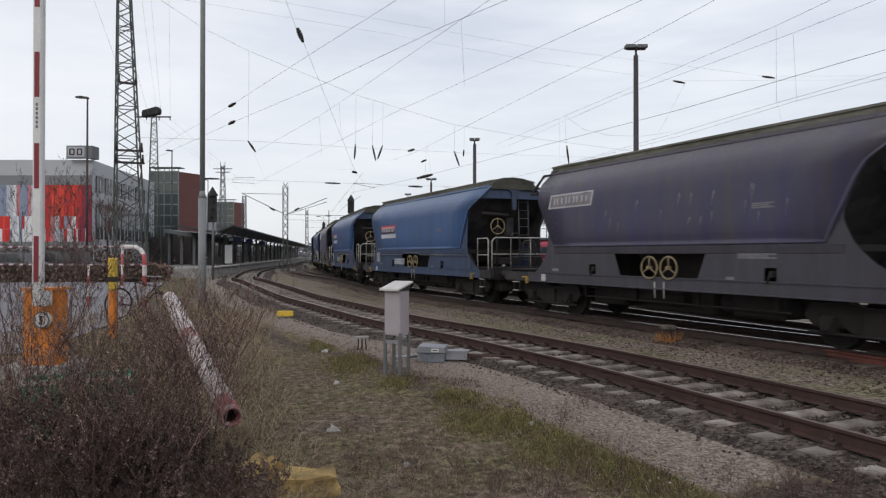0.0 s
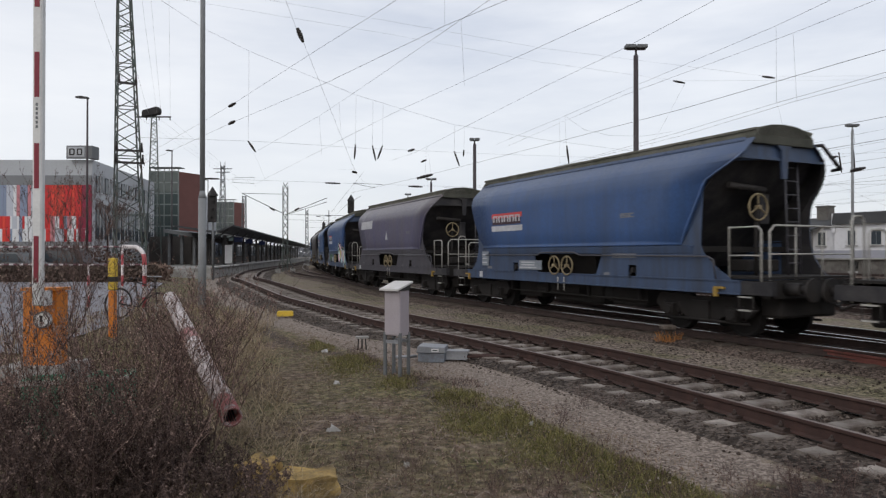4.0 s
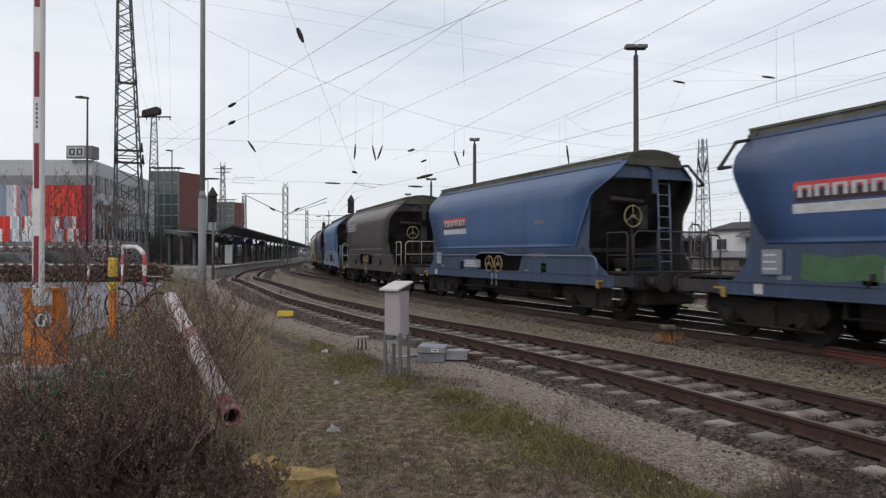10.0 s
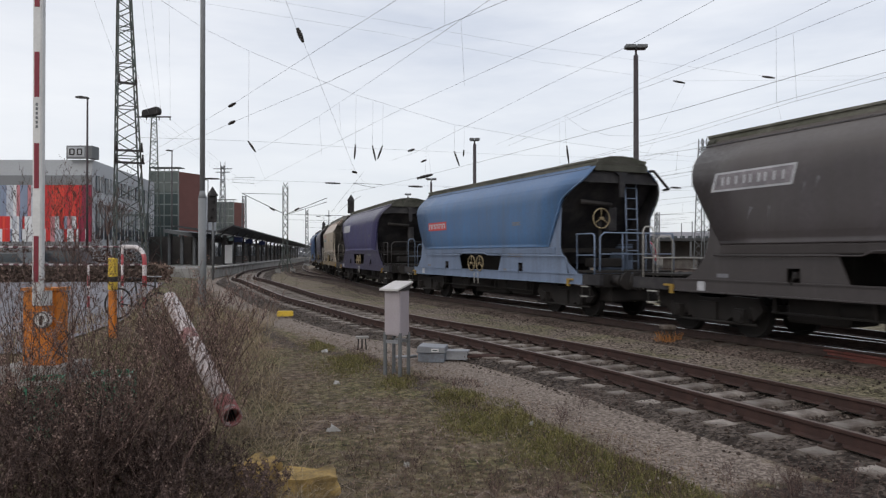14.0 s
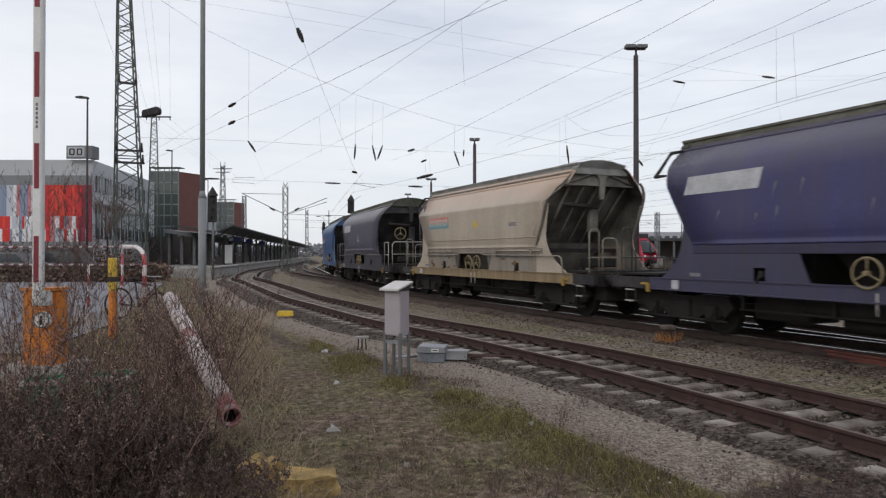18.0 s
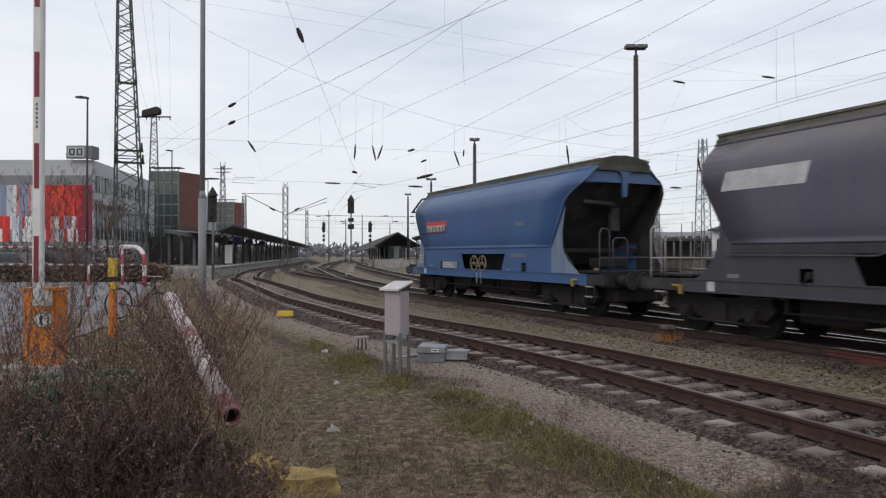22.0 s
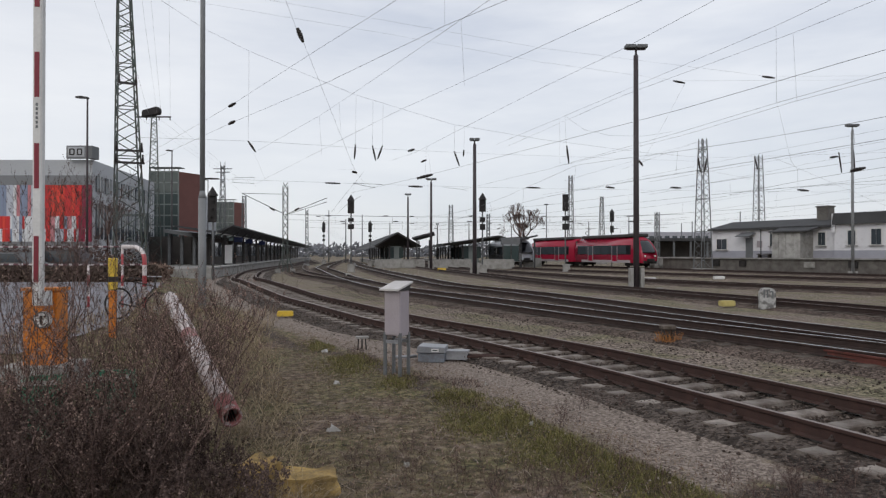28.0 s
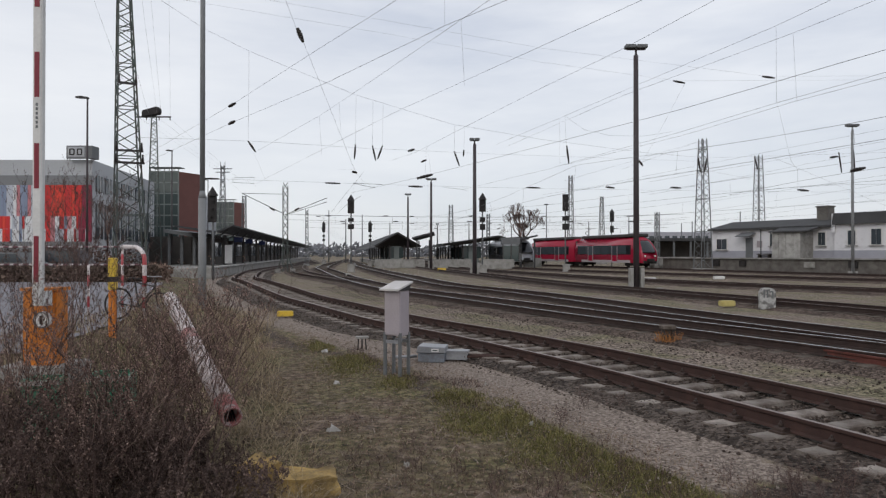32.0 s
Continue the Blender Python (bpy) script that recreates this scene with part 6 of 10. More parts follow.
# ---- signals ----
def signal(base, foot_z, heads, label, hat=True, w=0.62, cabinet=True):
    """Colour-light signal: post, screens one under another, a pointed hood, a cabinet at the foot."""
    t = thing("railway_signal", label, "signal", pose(*base), group="light signals")
    top = heads[0][1]
    bm = bmesh.new()
    rod(bm, (0, 0.15, -base[2]), (0, 0.15, top), 0.08, 8)
    part("post", bm, M["mast_grey"], t)
    for i, (lo, hi, k) in enumerate(heads):
        bm = bmesh.new()
        box(bm, (0, 0, (lo + hi) / 2), (w * k, 0.25, hi - lo))
        soften(bm, 0.03)
        sc = part("signal_screen", bm, M["black"], t)
        if i == 0:
            for j in range(3):
                bm = bmesh.new()
                rod(bm, (0.08 * (j - 1), -0.12, lo + (hi - lo) * (0.2 + 0.3 * j)), (0.08 * (j - 1), -0.28, lo + (hi - lo) * (0.2 + 0.3 * j)), 0.1, 10)
                part("lamp_hood", bm, M["black"], sc)
    if hat:
        bm = bmesh.new()
        v = top + 0.02
        r = w * 0.72
        rod(bm, (0, 0, v), (0, 0, v + w * 1.15), r, 4, 0.02)
        part("pointed_hood", bm, M["black"], t)
    if cabinet:
        bm = bmesh.new()
        box(bm, (0.05, -0.1, foot_z + 0.42), (0.75, 0.55, 0.95))
        soften(bm, 0.03)
        part("foot_cabinet", bm, M["concrete"], t, "pale concrete foot cabinet")
    return t


def heads_at(d, *rows):
    return [(2 - (lo - 450) * d / 1200, 2 - (hi - 450) * d / 1200, k) for hi, lo, k in rows]


signal((-10.323, 76, 0), 0, heads_at(76, (356, 378, 1.15), (386, 393, 1.0), (397, 406, 1.1)), "tall black light signal with a pointed hood", True, 0.62)
signal((-22.858, 130, 0), 0, heads_at(130, (398, 411, 1.0), (416, 420, 0.8), (423, 427, 0.8)), "far black light signal with a pointed hood", True, 0.6)
signal((-12.362, 115, 0), 0, heads_at(115, (398, 411, 1.0), (416, 420, 0.8), (423, 428, 0.8)), "black light signal beyond the turnouts", True, 0.6)
signal((4.083, 70, 0), 0, heads_at(70, (354, 375, 1.1), (385, 393, 0.9), (397, 407, 0.9)), "black light signal with a pointed hood by a mast", True, 0.62)
signal((13.743, 76, 0), 0, heads_at(76, (344, 374, 1.0), (383, 391, 1.1), (396, 407, 1.1)), "black light signal without a hood", False, 0.66)
signal((26.163, 105, 0), 0, heads_at(105, (378, 393, 1.0), (400, 412, 0.9)), "black light signal behind the red train", True, 0.62, False)
signal((-17.68, 52, 0.2), 0, heads_at(52, (352, 398, 1.0),), "black light signal seen from behind, with a big hood", True, 0.62, False)


# ---- platforms with roofs ----
M["roof_dark"] = material("dark_roof_felt", (0.05, 0.05, 0.052), 0.85, var=0.25, scale=0.6, fine=15)
M["soffit"] = material("brown_black_timber_soffit", (0.075, 0.066, 0.06), 0.8, var=0.3, scale=1, fine=15)
M["tower_frame"] = material("grey_green_steel_frame", (0.17, 0.19, 0.185), 0.6, var=0.12, scale=1, fine=15)
M["platform_edge"] = material("pale_platform_edge", (0.40, 0.39, 0.37), 0.85, var=0.2, scale=0.8, fine=20, dirt=(0.2, 0.19, 0.18), dirt_amount=0.4)
M["fascia"] = material("white_fascia_board", (0.62, 0.62, 0.60), 0.6, var=0.12, scale=1, fine=10)


def platform(origin, heading, length, width, deck, eave, ridge, over, first, posts, label, kiosk=True, glazing=False, apex=0.0, eave_right=None):
    """Raised platform (x across, y along) with a pitched roof on two rows of posts."""
    t = thing("platform", label, "platform", pose(origin[0], origin[1], 0, 0, 0, heading), group="station platforms")
    bm = bmesh.new()
    box(bm, (0, length / 2, deck / 2), (width, length, deck))
    part("deck", bm, M["concrete"], t)
    for sx in (-1, 1):
        bm = bmesh.new()
        box(bm, (sx * (width / 2 - 0.12), length / 2, deck + 0.06), (0.5, length, 0.12))
        part("edge_kerb", bm, M["platform_edge"], t, "pale platform edge slabs")
    hw = width / 2 + over
    for sx in (-1, 1):
        bm = bmesh.new()
        ez = eave if sx < 0 or eave_right is None else eave_right
        prism(bm, [(apex, ridge), (sx * hw, ez), (sx * hw, ez - 0.14), (apex, ridge - 0.2)], "y", first, length)
        part("roof_slope", bm, M["roof_dark"], t)
        bm = bmesh.new()
        prism(bm, [(apex, ridge - 0.21), (sx * (hw - 0.15), ez - 0.16), (sx * (hw - 0.15), ez - 0.22), (apex, ridge - 0.28)], "y", first + 0.25, length - 0.2)
        part("soffit", bm, M["soffit"], t)
        bm = bmesh.new()
        box(bm, (sx * (hw + 0.02), (first + length) / 2, ez - 0.12), (0.06, length - first, 0.34))
        part("fascia", bm, M["fascia"] if sx > 0 and not glazing else M["mast_grey"], t)
    for i in range(posts):
        y = first + 1.5 + i * 7.0
        for sx in (-1, 1):
            bm = bmesh.new()
            box(bm, (sx * width * 0.22, y, (deck + eave) / 2), (0.22, 0.22, eave - deck))
            rod(bm, (sx * width * 0.22, y, eave - 1.0), (sx * (width * 0.22 + 0.9), y, eave - 0.2), 0.06, 6)
            part("roof_post", bm, M["dark_steel"], t)
    if kiosk:
        for i in range(3):
            bm = bmesh.new()
            box(bm, (0, first + 5 + i * 11, deck + 1.25), (width * 0.3, 5.5, 2.5))
            k = part("waiting_room", bm, M["tower_frame"], t, "grey glazed waiting room under the roof")
            for sx in (-0.28, 0.28):
                bm = bmesh.new()
                box(bm, (sx * width * 0.5, first + 2.24 + i * 11, deck + 1.5), (width * 0.12, 0.03, 1.7))
                part("pane", bm, M["glass_green"], k)
            for j in range(3):
                bm = bmesh.new()
                box(bm, (width * 0.15 + 0.01, first + 3.3 + i * 11 + j * 1.7, deck + 1.6), (0.03, 1.3, 1.5))
                part("pane", bm, M["glass"], k)
    return t




def first_platform():
    """Long platform by the first track; its roof falls from the track side to a white gutter in the middle."""
    t = thing("platform", "long station platform under a dark roof with a white gutter board", "platform", pose(-18.8, 55, 0, 0, 0, 8.6), group="station platforms")
    bm = bmesh.new()
    box(bm, (-4, 95, 0.42), (8, 190, 0.84))
    part("deck", bm, M["concrete"], t)
    bm = bmesh.new()
    box(bm, (-0.1, 95, 0.9), (0.55, 190, 0.12))
    part("edge_kerb", bm, M["platform_edge"], t, "pale platform edge slabs")
    for pts, name in (([(0, 4.88), (0, 4.72), (-1.5, 4.05), (-1.5, 4.22)], "roof_slope"), ([(-1.5, 4.22), (-1.5, 4.05), (-5.4, 4.62), (-5.4, 4.78)], "roof_slope")):
        bm = bmesh.new()
        prism(bm, pts, "y", 11, 190)
        part(name, bm, M["roof_dark"], t)
    bm = bmesh.new()
    box(bm, (-1.5, 100, 4.12), (0.14, 178, 0.2))
    part("gutter_board", bm, M["fascia"], t, "white gutter board")
    for i in range(20):
        bm = bmesh.new()
        y = 12.5 + i * 7
        box(bm, (-2.1, y, 2.5), (0.28, 0.28, 3.3))
        rod(bm, (-2.1, y, 3.4), (-0.6, y, 4.4), 0.07, 6)
        part("roof_post", bm, M["dark_steel"], t)
    for i in range(9):
        bm = bmesh.new()
        box(bm, (-4.6, 24 + i * 15, 2.3), (2.0, 9.5, 2.9))
        k = part("waiting_room", bm, M["soffit"], t, "dark glazed waiting room under the roof")
        for j in range(4):
            bm = bmesh.new()
            box(bm, (-3.58, 20.6 + i * 15 + j * 2.3, 2.5), (0.05, 1.8, 1.6))
            part("pane", bm, M["glass"], k)
    for y in (21, 30, 44):
        bm = bmesh.new()
        box(bm, (-0.9, y, 3.6), (0.9, 0.12, 0.55))
        rod(bm, (-0.9, y, 3.8), (-0.9, y, 4.4), 0.03, 6)
        part("hanging_sign", bm, M["sign_blue"], t, "dark blue hanging sign")
    bm = bmesh.new()
    box(bm, (-1.0, 15, 2.0), (0.7, 0.2, 1.9))
    part("notice_case", bm, M["white"], t, "white-framed notice case")
    return t


M["sign_blue"] = material("dark_blue_sign", (0.02, 0.03, 0.09), 0.5, var=0.1, bump=0.0)
first_platform()
platform((-6.933, 104, 0)[:2], 9, 90, 5.2, 0.75, 3.35, 5.4, 0.9, 0.0, 10, "island platform under a dark gabled roof", glazing=True)
platform((4.45, 98, 0)[:2], 4, 90, 6.6, 0.75, 3.5, 4.72, 1.3, 0.0, 10, "island platform with a dark roof that rises to one side", glazing=True, apex=3.6, eave_right=4.5)
bm = bmesh.new()
prism(bm, [(-4.5, 4.417), (-1.333, 5.25), (-1.333, 5.042), (-4.5, 4.167)], "y", 98, 112)
for x in (-3.833, -2):
    box(bm, (x, 100, 2.0), (0.2, 0.2, 4.2))
    box(bm, (x, 108, 2.0), (0.2, 0.2, 4.2))
solid("stair_roof", bm, M["roof_dark"], "slanted dark roof over the platform stairs", "roof")
bm = bmesh.new()
prism(bm, [(10.72, 4.16), (13.28, 4.72), (13.28, 4.48), (10.72, 3.92)], "y", 95, 108)
for x in (11.04, 12.96):
    box(bm, (x, 96, 2.0), (0.2, 0.2, 4.0))
solid("stair_roof", bm, M["roof_dark"], "slanted dark roof beside the red train", "roof")
# pale low walls along the platform ramps
for x0, x1, d, y0, y1 in ((664, 752, 98, 459, 474), (766, 834, 94, 459, 472), (852, 910, 90, 459, 474), (926, 958, 104, 457, 470)):
    bm = bmesh.new()
    z1 = 2 - (y0 - 450) * d / 1200
    box(bm, ((x0 + x1 - 1568) / 2 * d / 1200, d, z1 / 2), ((x1 - x0) * d / 1200, 0.3, z1))
    for i in range(int((x1 - x0) * d / 1200 / 1.5)):
        box(bm, ((x0 - 784) * d / 1200 + i * 1.5 + 0.4, d - 0.18, z1 - 0.05), (0.08, 0.06, 0.1))
    solid("ramp_wall", bm, M["concrete"], "pale concrete ramp wall at the end of a platform", "wall", group="ramp walls")
# glazed shelter at the platform end
t = thing("platform_shelter", "grey glazed shelter at the platform end", "shelter", pose(9.123, 92, 0.0))
bm = bmesh.new()
box(bm, (0, 0, 3.75), (2.4, 2.4, 0.9))
part("roof_box", bm, M["mast_grey"], t)
for x in (-1.1, 0, 1.1):
    bm = bmesh.new()
    box(bm, (x, -1.1, 1.7), (0.12, 0.12, 3.4))
    part("post", bm, M["dark_steel"], t)
for x in (-0.55, 0.55):
    bm = bmesh.new()
    box(bm, (x, -1.1, 2.1), (0.95, 0.04, 2.1))
    part("pane", bm, M["glass_green"], t)


# ---- trains that stand in the station ----
def rake(z):
    """How far the nose leans back at height z."""
    return 0.25 * max(0.0, 1.0 - z) + 1.5 * max(0.0, (z - 1.5) / 2.4) ** 1.3 - 0.6


def rail_car(label, origin, heading, cars, shell, stripe, glassy=True, length=15.5, front_mat=None):
    """A standing multiple unit: rounded section, window band, doors, sloped nose at y = 0, cars towards +y."""
    t = thing("passenger_train", label, "train", pose(origin[0], origin[1], 0.4, 0, 0, heading))
    half = [(1.38, 0.45), (1.43, 0.8), (1.45, 1.3), (1.45, 2.0), (1.43, 2.5), (1.36, 2.9), (1.22, 3.25), (1.02, 3.55), (0.72, 3.78), (0.35, 3.9)]
    sec = [(-x, z) for x, z in half] + [(0.0, 3.93)] + half[::-1]
    y = 0.0
    for c in range(cars):
        bm = bmesh.new()
        rows = []
        stops = [(0.0, 0.72, 0.93), (0.12, 0.84, 0.95), (0.4, 0.92, 0.97), (1.0, 0.98, 0.99), (2.4, 1.0, 1.0), (length, 1.0, 1.0)] if c == 0 else [(0.0, 1, 1), (length, 1, 1)]
        if c == cars - 1 and cars > 1:
            stops = [(0.0, 1, 1), (length - 1.5, 1.0, 1.0), (length - 0.3, 0.85, 0.92)]
        for yy, kx, kz in stops:
            fade = max(0.0, 1 - yy / 2.4) if c == 0 else 0.0
            rows.append([bm.verts.new((px * kx, y + yy + fade * rake(pz), 0.45 + (pz - 0.45) * kz)) for px, pz in sec])
        for a, b in zip(rows, rows[1:]):
            for i in range(len(sec) - 1):
                bm.faces.new((a[i], a[i + 1], b[i + 1], b[i])).smooth = True
        bm.faces.new(rows[0])
        bm.faces.new(rows[-1][::-1])
        bmesh.ops.recalc_face_normals(bm, faces=bm.faces[:])
        car = part("car_body", bm, shell, t)
        for sx in (-1, 1):
            bm = bmesh.new()
            box(bm, (sx * 1.435, y + length / 2 + 0.5, 2.15), (0.04, length - 2.2, 1.25))
            part("window_band", bm, M["train_glass"], car, "dark continuous window band")
            n = 6
            for i in range(n):
                bm = bmesh.new()
                y0 = y + 2.6 + i * (length - 3.4) / n
                w = (length - 3.4) / n - 0.07
                box(bm, (sx * 1.45, y0 + w / 2, 2.17), (0.04, w, 1.12))
                part("window", bm, M["glass"], car)
            for i in (1, 4):
                bm = bmesh.new()
                box(bm, (sx * 1.47, y + 2.6 + i * (length - 3.4) / n + 0.6, 1.75), (0.04, 1.3, 2.2))
                part("door", bm, shell, car)
                for o in (-0.62, 0.62):
                    bm = bmesh.new()
                    box(bm, (sx * 1.49, y + 2.6 + i * (length - 3.4) / n + 0.6 + o, 1.65), (0.03, 0.09, 2.2))
                    part("door_jamb", bm, stripe, car, "pale door edge")
                bm = bmesh.new()
                box(bm, (sx * 1.495, y + 2.6 + i * (length - 3.4) / n + 0.6, 2.1), (0.02, 1.1, 1.3))
                part("door_pane", bm, M["glass"], car)
            bm = bmesh.new()
            box(bm, (sx * 1.42, y + length / 2, 0.62), (0.05, length - 3.5, 0.34))
            part("valance", bm, stripe, car)
        bm = bmesh.new()
        box(bm, (0, y + length / 2, 4.05), (2.0, length * 0.86, 0.42))
        soften(bm, 0.08)
        part("roof_gear", bm, M["dark_steel"], car)
        for yy in (2.2, length - 0.4):
            bm = bmesh.new()
            box(bm, (0, y + yy, 0.3), (2.2, 2.4, 0.5))
            for wx in (-0.75, 0.75):
                for o in (-0.9, 0.9):
                    rod(bm, (wx - 0.06, y + yy + o, 0.27), (wx + 0.06, y + yy + o, 0.27), 0.42, 14)
            part("bogie", bm, M["under"], car)
        if c < cars - 1:
            bm = bmesh.new()
            box(bm, (0, y + length + 0.2, 2.0), (2.3, 0.5, 3.0))
            part("gangway", bm, M["black"], car)
        y += length + 0.4
    bm = bmesh.new()
    rows = []
    for z in (1.75, 1.95, 2.3, 2.7, 3.1, 3.35):
        hw = 0.94 * (1.43 if z < 2.5 else 1.43 - 0.42 * (z - 2.5)) * (0.80 if z in (1.75, 3.35) else 0.88)
        y0 = rake((z - 0.45) / 0.93 + 0.45) - 0.05
        rows.append([bm.verts.new((hw * u, y0 + 0.30 * abs(u) ** 4, z)) for u in (-1, -0.8, -0.4, 0, 0.4, 0.8, 1)])
    for a, b in zip(rows, rows[1:]):
        for i in range(6):
            bm.faces.new((a[i], a[i + 1], b[i + 1], b[i])).smooth = True
    bmesh.ops.recalc_face_normals(bm, faces=bm.faces[:])
    bmesh.ops.solidify(bm, geom=bm.faces[:], thickness=-0.04)
    part("windscreen", bm, M["train_glass"], t)
    for sx in (-1, 1):
        bm = bmesh.new()
        rod(bm, (sx * 0.78, -0.66, 1.35), (sx * 0.78, -0.45, 1.35), 0.11, 10)
        part("headlight", bm, M["white"], t)
    bm = bmesh.new()
    box(bm, (0, -0.66, 0.8), (0.9, 0.5, 0.45))
    box(bm, (0, -0.3, 0.55), (2.0, 0.5, 0.35))
    part("coupler", bm, M["black"], t)
    return t


M["train_glass"] = glass("dark_train_glass", (0.02, 0.022, 0.026))
M["train_red"] = material("traffic_red_train_paint", (0.30, 0.012, 0.036), 0.16, var=0.08, scale=0.5, fine=10, bump=0.02)
M["train_silver"] = material("silver_train_paint", (0.46, 0.47, 0.50), 0.35, var=0.08, scale=0.5, fine=10, bump=0.02)
red = rail_car("bright red regional multiple unit standing at a platform", (26.4, 87.6), 19.5, 2, M["train_red"], M["plastic_grey"])
bm = bmesh.new()
bars(bm, [(0, 14, 4.2), (0, 15.2, 4.75), (0, 13.6, 5.3)], 0.04)
box(bm, (0, 13.6, 5.35), (1.6, 0.3, 0.06))
part("pantograph", bm, M["dark_steel"], red)
rail_car("pale silver railcar behind the platform shelter", (12.532, 103), 12, 1, M["train_silver"], M["white"])


# ---- white goods building on its loading ramp ----
M["stucco"] = material("white_stucco", (0.66, 0.65, 0.67), 0.85, var=0.08, scale=0.6, fine=12, dirt=(0.48, 0.46, 0.46), dirt_amount=0.2)
M["plinth"] = material("grey_plinth_paint", (0.33, 0.33, 0.37), 0.85, var=0.12, scale=0.8, fine=15)
M["ramp"] = material("dark_ramp_masonry", (0.13, 0.12, 0.11), 0.9, var=0.3, scale=1.0, fine=12, dirt=(0.07, 0.06, 0.055), dirt_amount=0.4)


def goods_building():
    turn = math.degrees(math.atan2(68 - 88, 46.2 - 34.9))
    t = thing("goods_building", "long low white goods building with a dark flat roof", "building", pose(34.9, 88, 0, 0, 0, turn))
    L = 30.0
    z0 = 1.5
    split = 16.2
    bm = bmesh.new()
    box(bm, (split / 2, 4.5, (z0 + 5.1) / 2), (split, 9, 5.1 - z0))
    w1 = part("wall", bm, M["stucco"], t)
    bm = bmesh.new()
    box(bm, ((split + L) / 2, 4.3, (z0 + 5.3) / 2), (L - split, 9.4, 5.3 - z0))
    w2 = part("wall", bm, M["stucco"], t)
    for a, b, w in ((0, split, w1), (split, L, w2)):
        bm = bmesh.new()
        box(bm, ((a + b) / 2, -0.02 if a == 0 else -0.42, z0 + 0.45), (b - a, 0.05, 0.9))
        part("plinth", bm, M["plinth"], t, "grey painted plinth")
    bm = bmesh.new()
    prism(bm, [(-0.5, 4.95), (4.5, 6.0), (9.5, 4.95), (9.5, 5.1), (4.5, 6.25), (-0.5, 5.2)], "x", -0.3, split)
    part("roof", bm, M["roof_dark"], t, "low dark roof with a wide eave")
    bm = bmesh.new()
    prism(bm, [(-0.9, 5.2), (9.5, 5.2), (9.5, 6.4), (-0.6, 6.4)], "x", split, L + 0.3)
    part("roof", bm, M["roof_dark"], t, "dark felt-clad upper roof")
    bm = bmesh.new()
    box(bm, (split - 0.05, 3.0, 5.4), (0.4, 7.0, 2.1))
    part("fire_wall", bm, M["stucco"], t)
    bm = bmesh.new()
    box(bm, (12.9, 3.5, 6.4), (1.3, 1.3, 2.2))
    box(bm, (12.9, 3.5, 7.5), (1.5, 1.5, 0.15))
    part("chimney", bm, M["ramp"], t, "square dark brick chimney")
    for i, (x, zb, w, h) in enumerate(((1.55, 2.6, 1.5, 1.3), (8.7, 3.0, 0.75, 1.45), (14.6, 3.0, 0.8, 1.4), (18.1, 3.0, 0.8, 1.5), (20.6, 3.0, 1.0, 1.6), (23.6, 3.0, 1.0, 1.6))):
        y = 0 if x < split else -0.4
        bm = bmesh.new()
        box(bm, (x, y - 0.03, zb + h / 2), (w + 0.24, 0.1, h + 0.24))
        win = part("window", bm, M["white"], t, "white-framed window with dark glass")
        for sx in (-1, 1):
            bm = bmesh.new()
            box(bm, (x + sx * w * 0.25, y - 0.09, zb + h / 2), (w * 0.46, 0.05, h))
            part("pane", bm, M["glass"], win)
        bm = bmesh.new()
        box(bm, (x, y - 0.12, zb - 0.12), (w + 0.4, 0.25, 0.08))
        part("sill", bm, M["concrete"], win)
    bm = bmesh.new()
    box(bm, (5.5, -0.03, z0 + 1.25), (1.0, 0.08, 2.5))
    part("door", bm, M["mast_grey"], t, "grey metal door")
    bm = bmesh.new()
    prism(bm, [(-0.05, z0 + 3.0), (-1.3, z0 + 2.6), (-1.3, z0 + 2.7), (-0.05, z0 + 3.15)], "x", 4.4, 6.4)
    part("door_canopy", bm, M["mast_grey"], t)
    bm = bmesh.new()
    box(bm, (6.9, -0.05, 3.2), (0.7, 0.05, 0.8))
    part("notice_board", bm, M["plastic_grey"], t)
    bm = bmesh.new()
    box(bm, (11.9, -1.2, z0 + 1.5), (3.4, 2.4, 3.0))
    porch = part("porch", bm, M["concrete"], t, "beige panelled lean-to porch")
    for i in range(4):
        bm = bmesh.new()
        box(bm, (10.6 + i * 0.87, -2.42, z0 + 1.5), (0.8, 0.04, 2.8))
        part("panel", bm, M["platform_edge"], porch)
    bm = bmesh.new()
    prism(bm, [(0.0, z0 + 3.5), (-2.8, z0 + 2.95), (-2.8, z0 + 3.08), (0.0, z0 + 3.65)], "x", 10.0, 14.6)
    part("porch_roof", bm, M["roof_dark"], t)
    bm = bmesh.new()
    box(bm, (8.6, -0.6, z0 + 0.5), (3.0, 0.7, 0.1))
    for x in (7.3, 8.6, 9.9):
        box(bm, (x, -0.6, z0 + 0.25), (0.1, 0.6, 0.5))
    part("bench", bm, M["soffit"], t)
    for x in (6.2 + 0.9, 22.3):
        bm = bmesh.new()
        rod(bm, (x, -0.1 if x < split else -0.5, z0), (x, -0.1 if x < split else -0.5, 5.0), 0.06, 8)
        part("downpipe", bm, M["mast_grey"], t)
    return turn


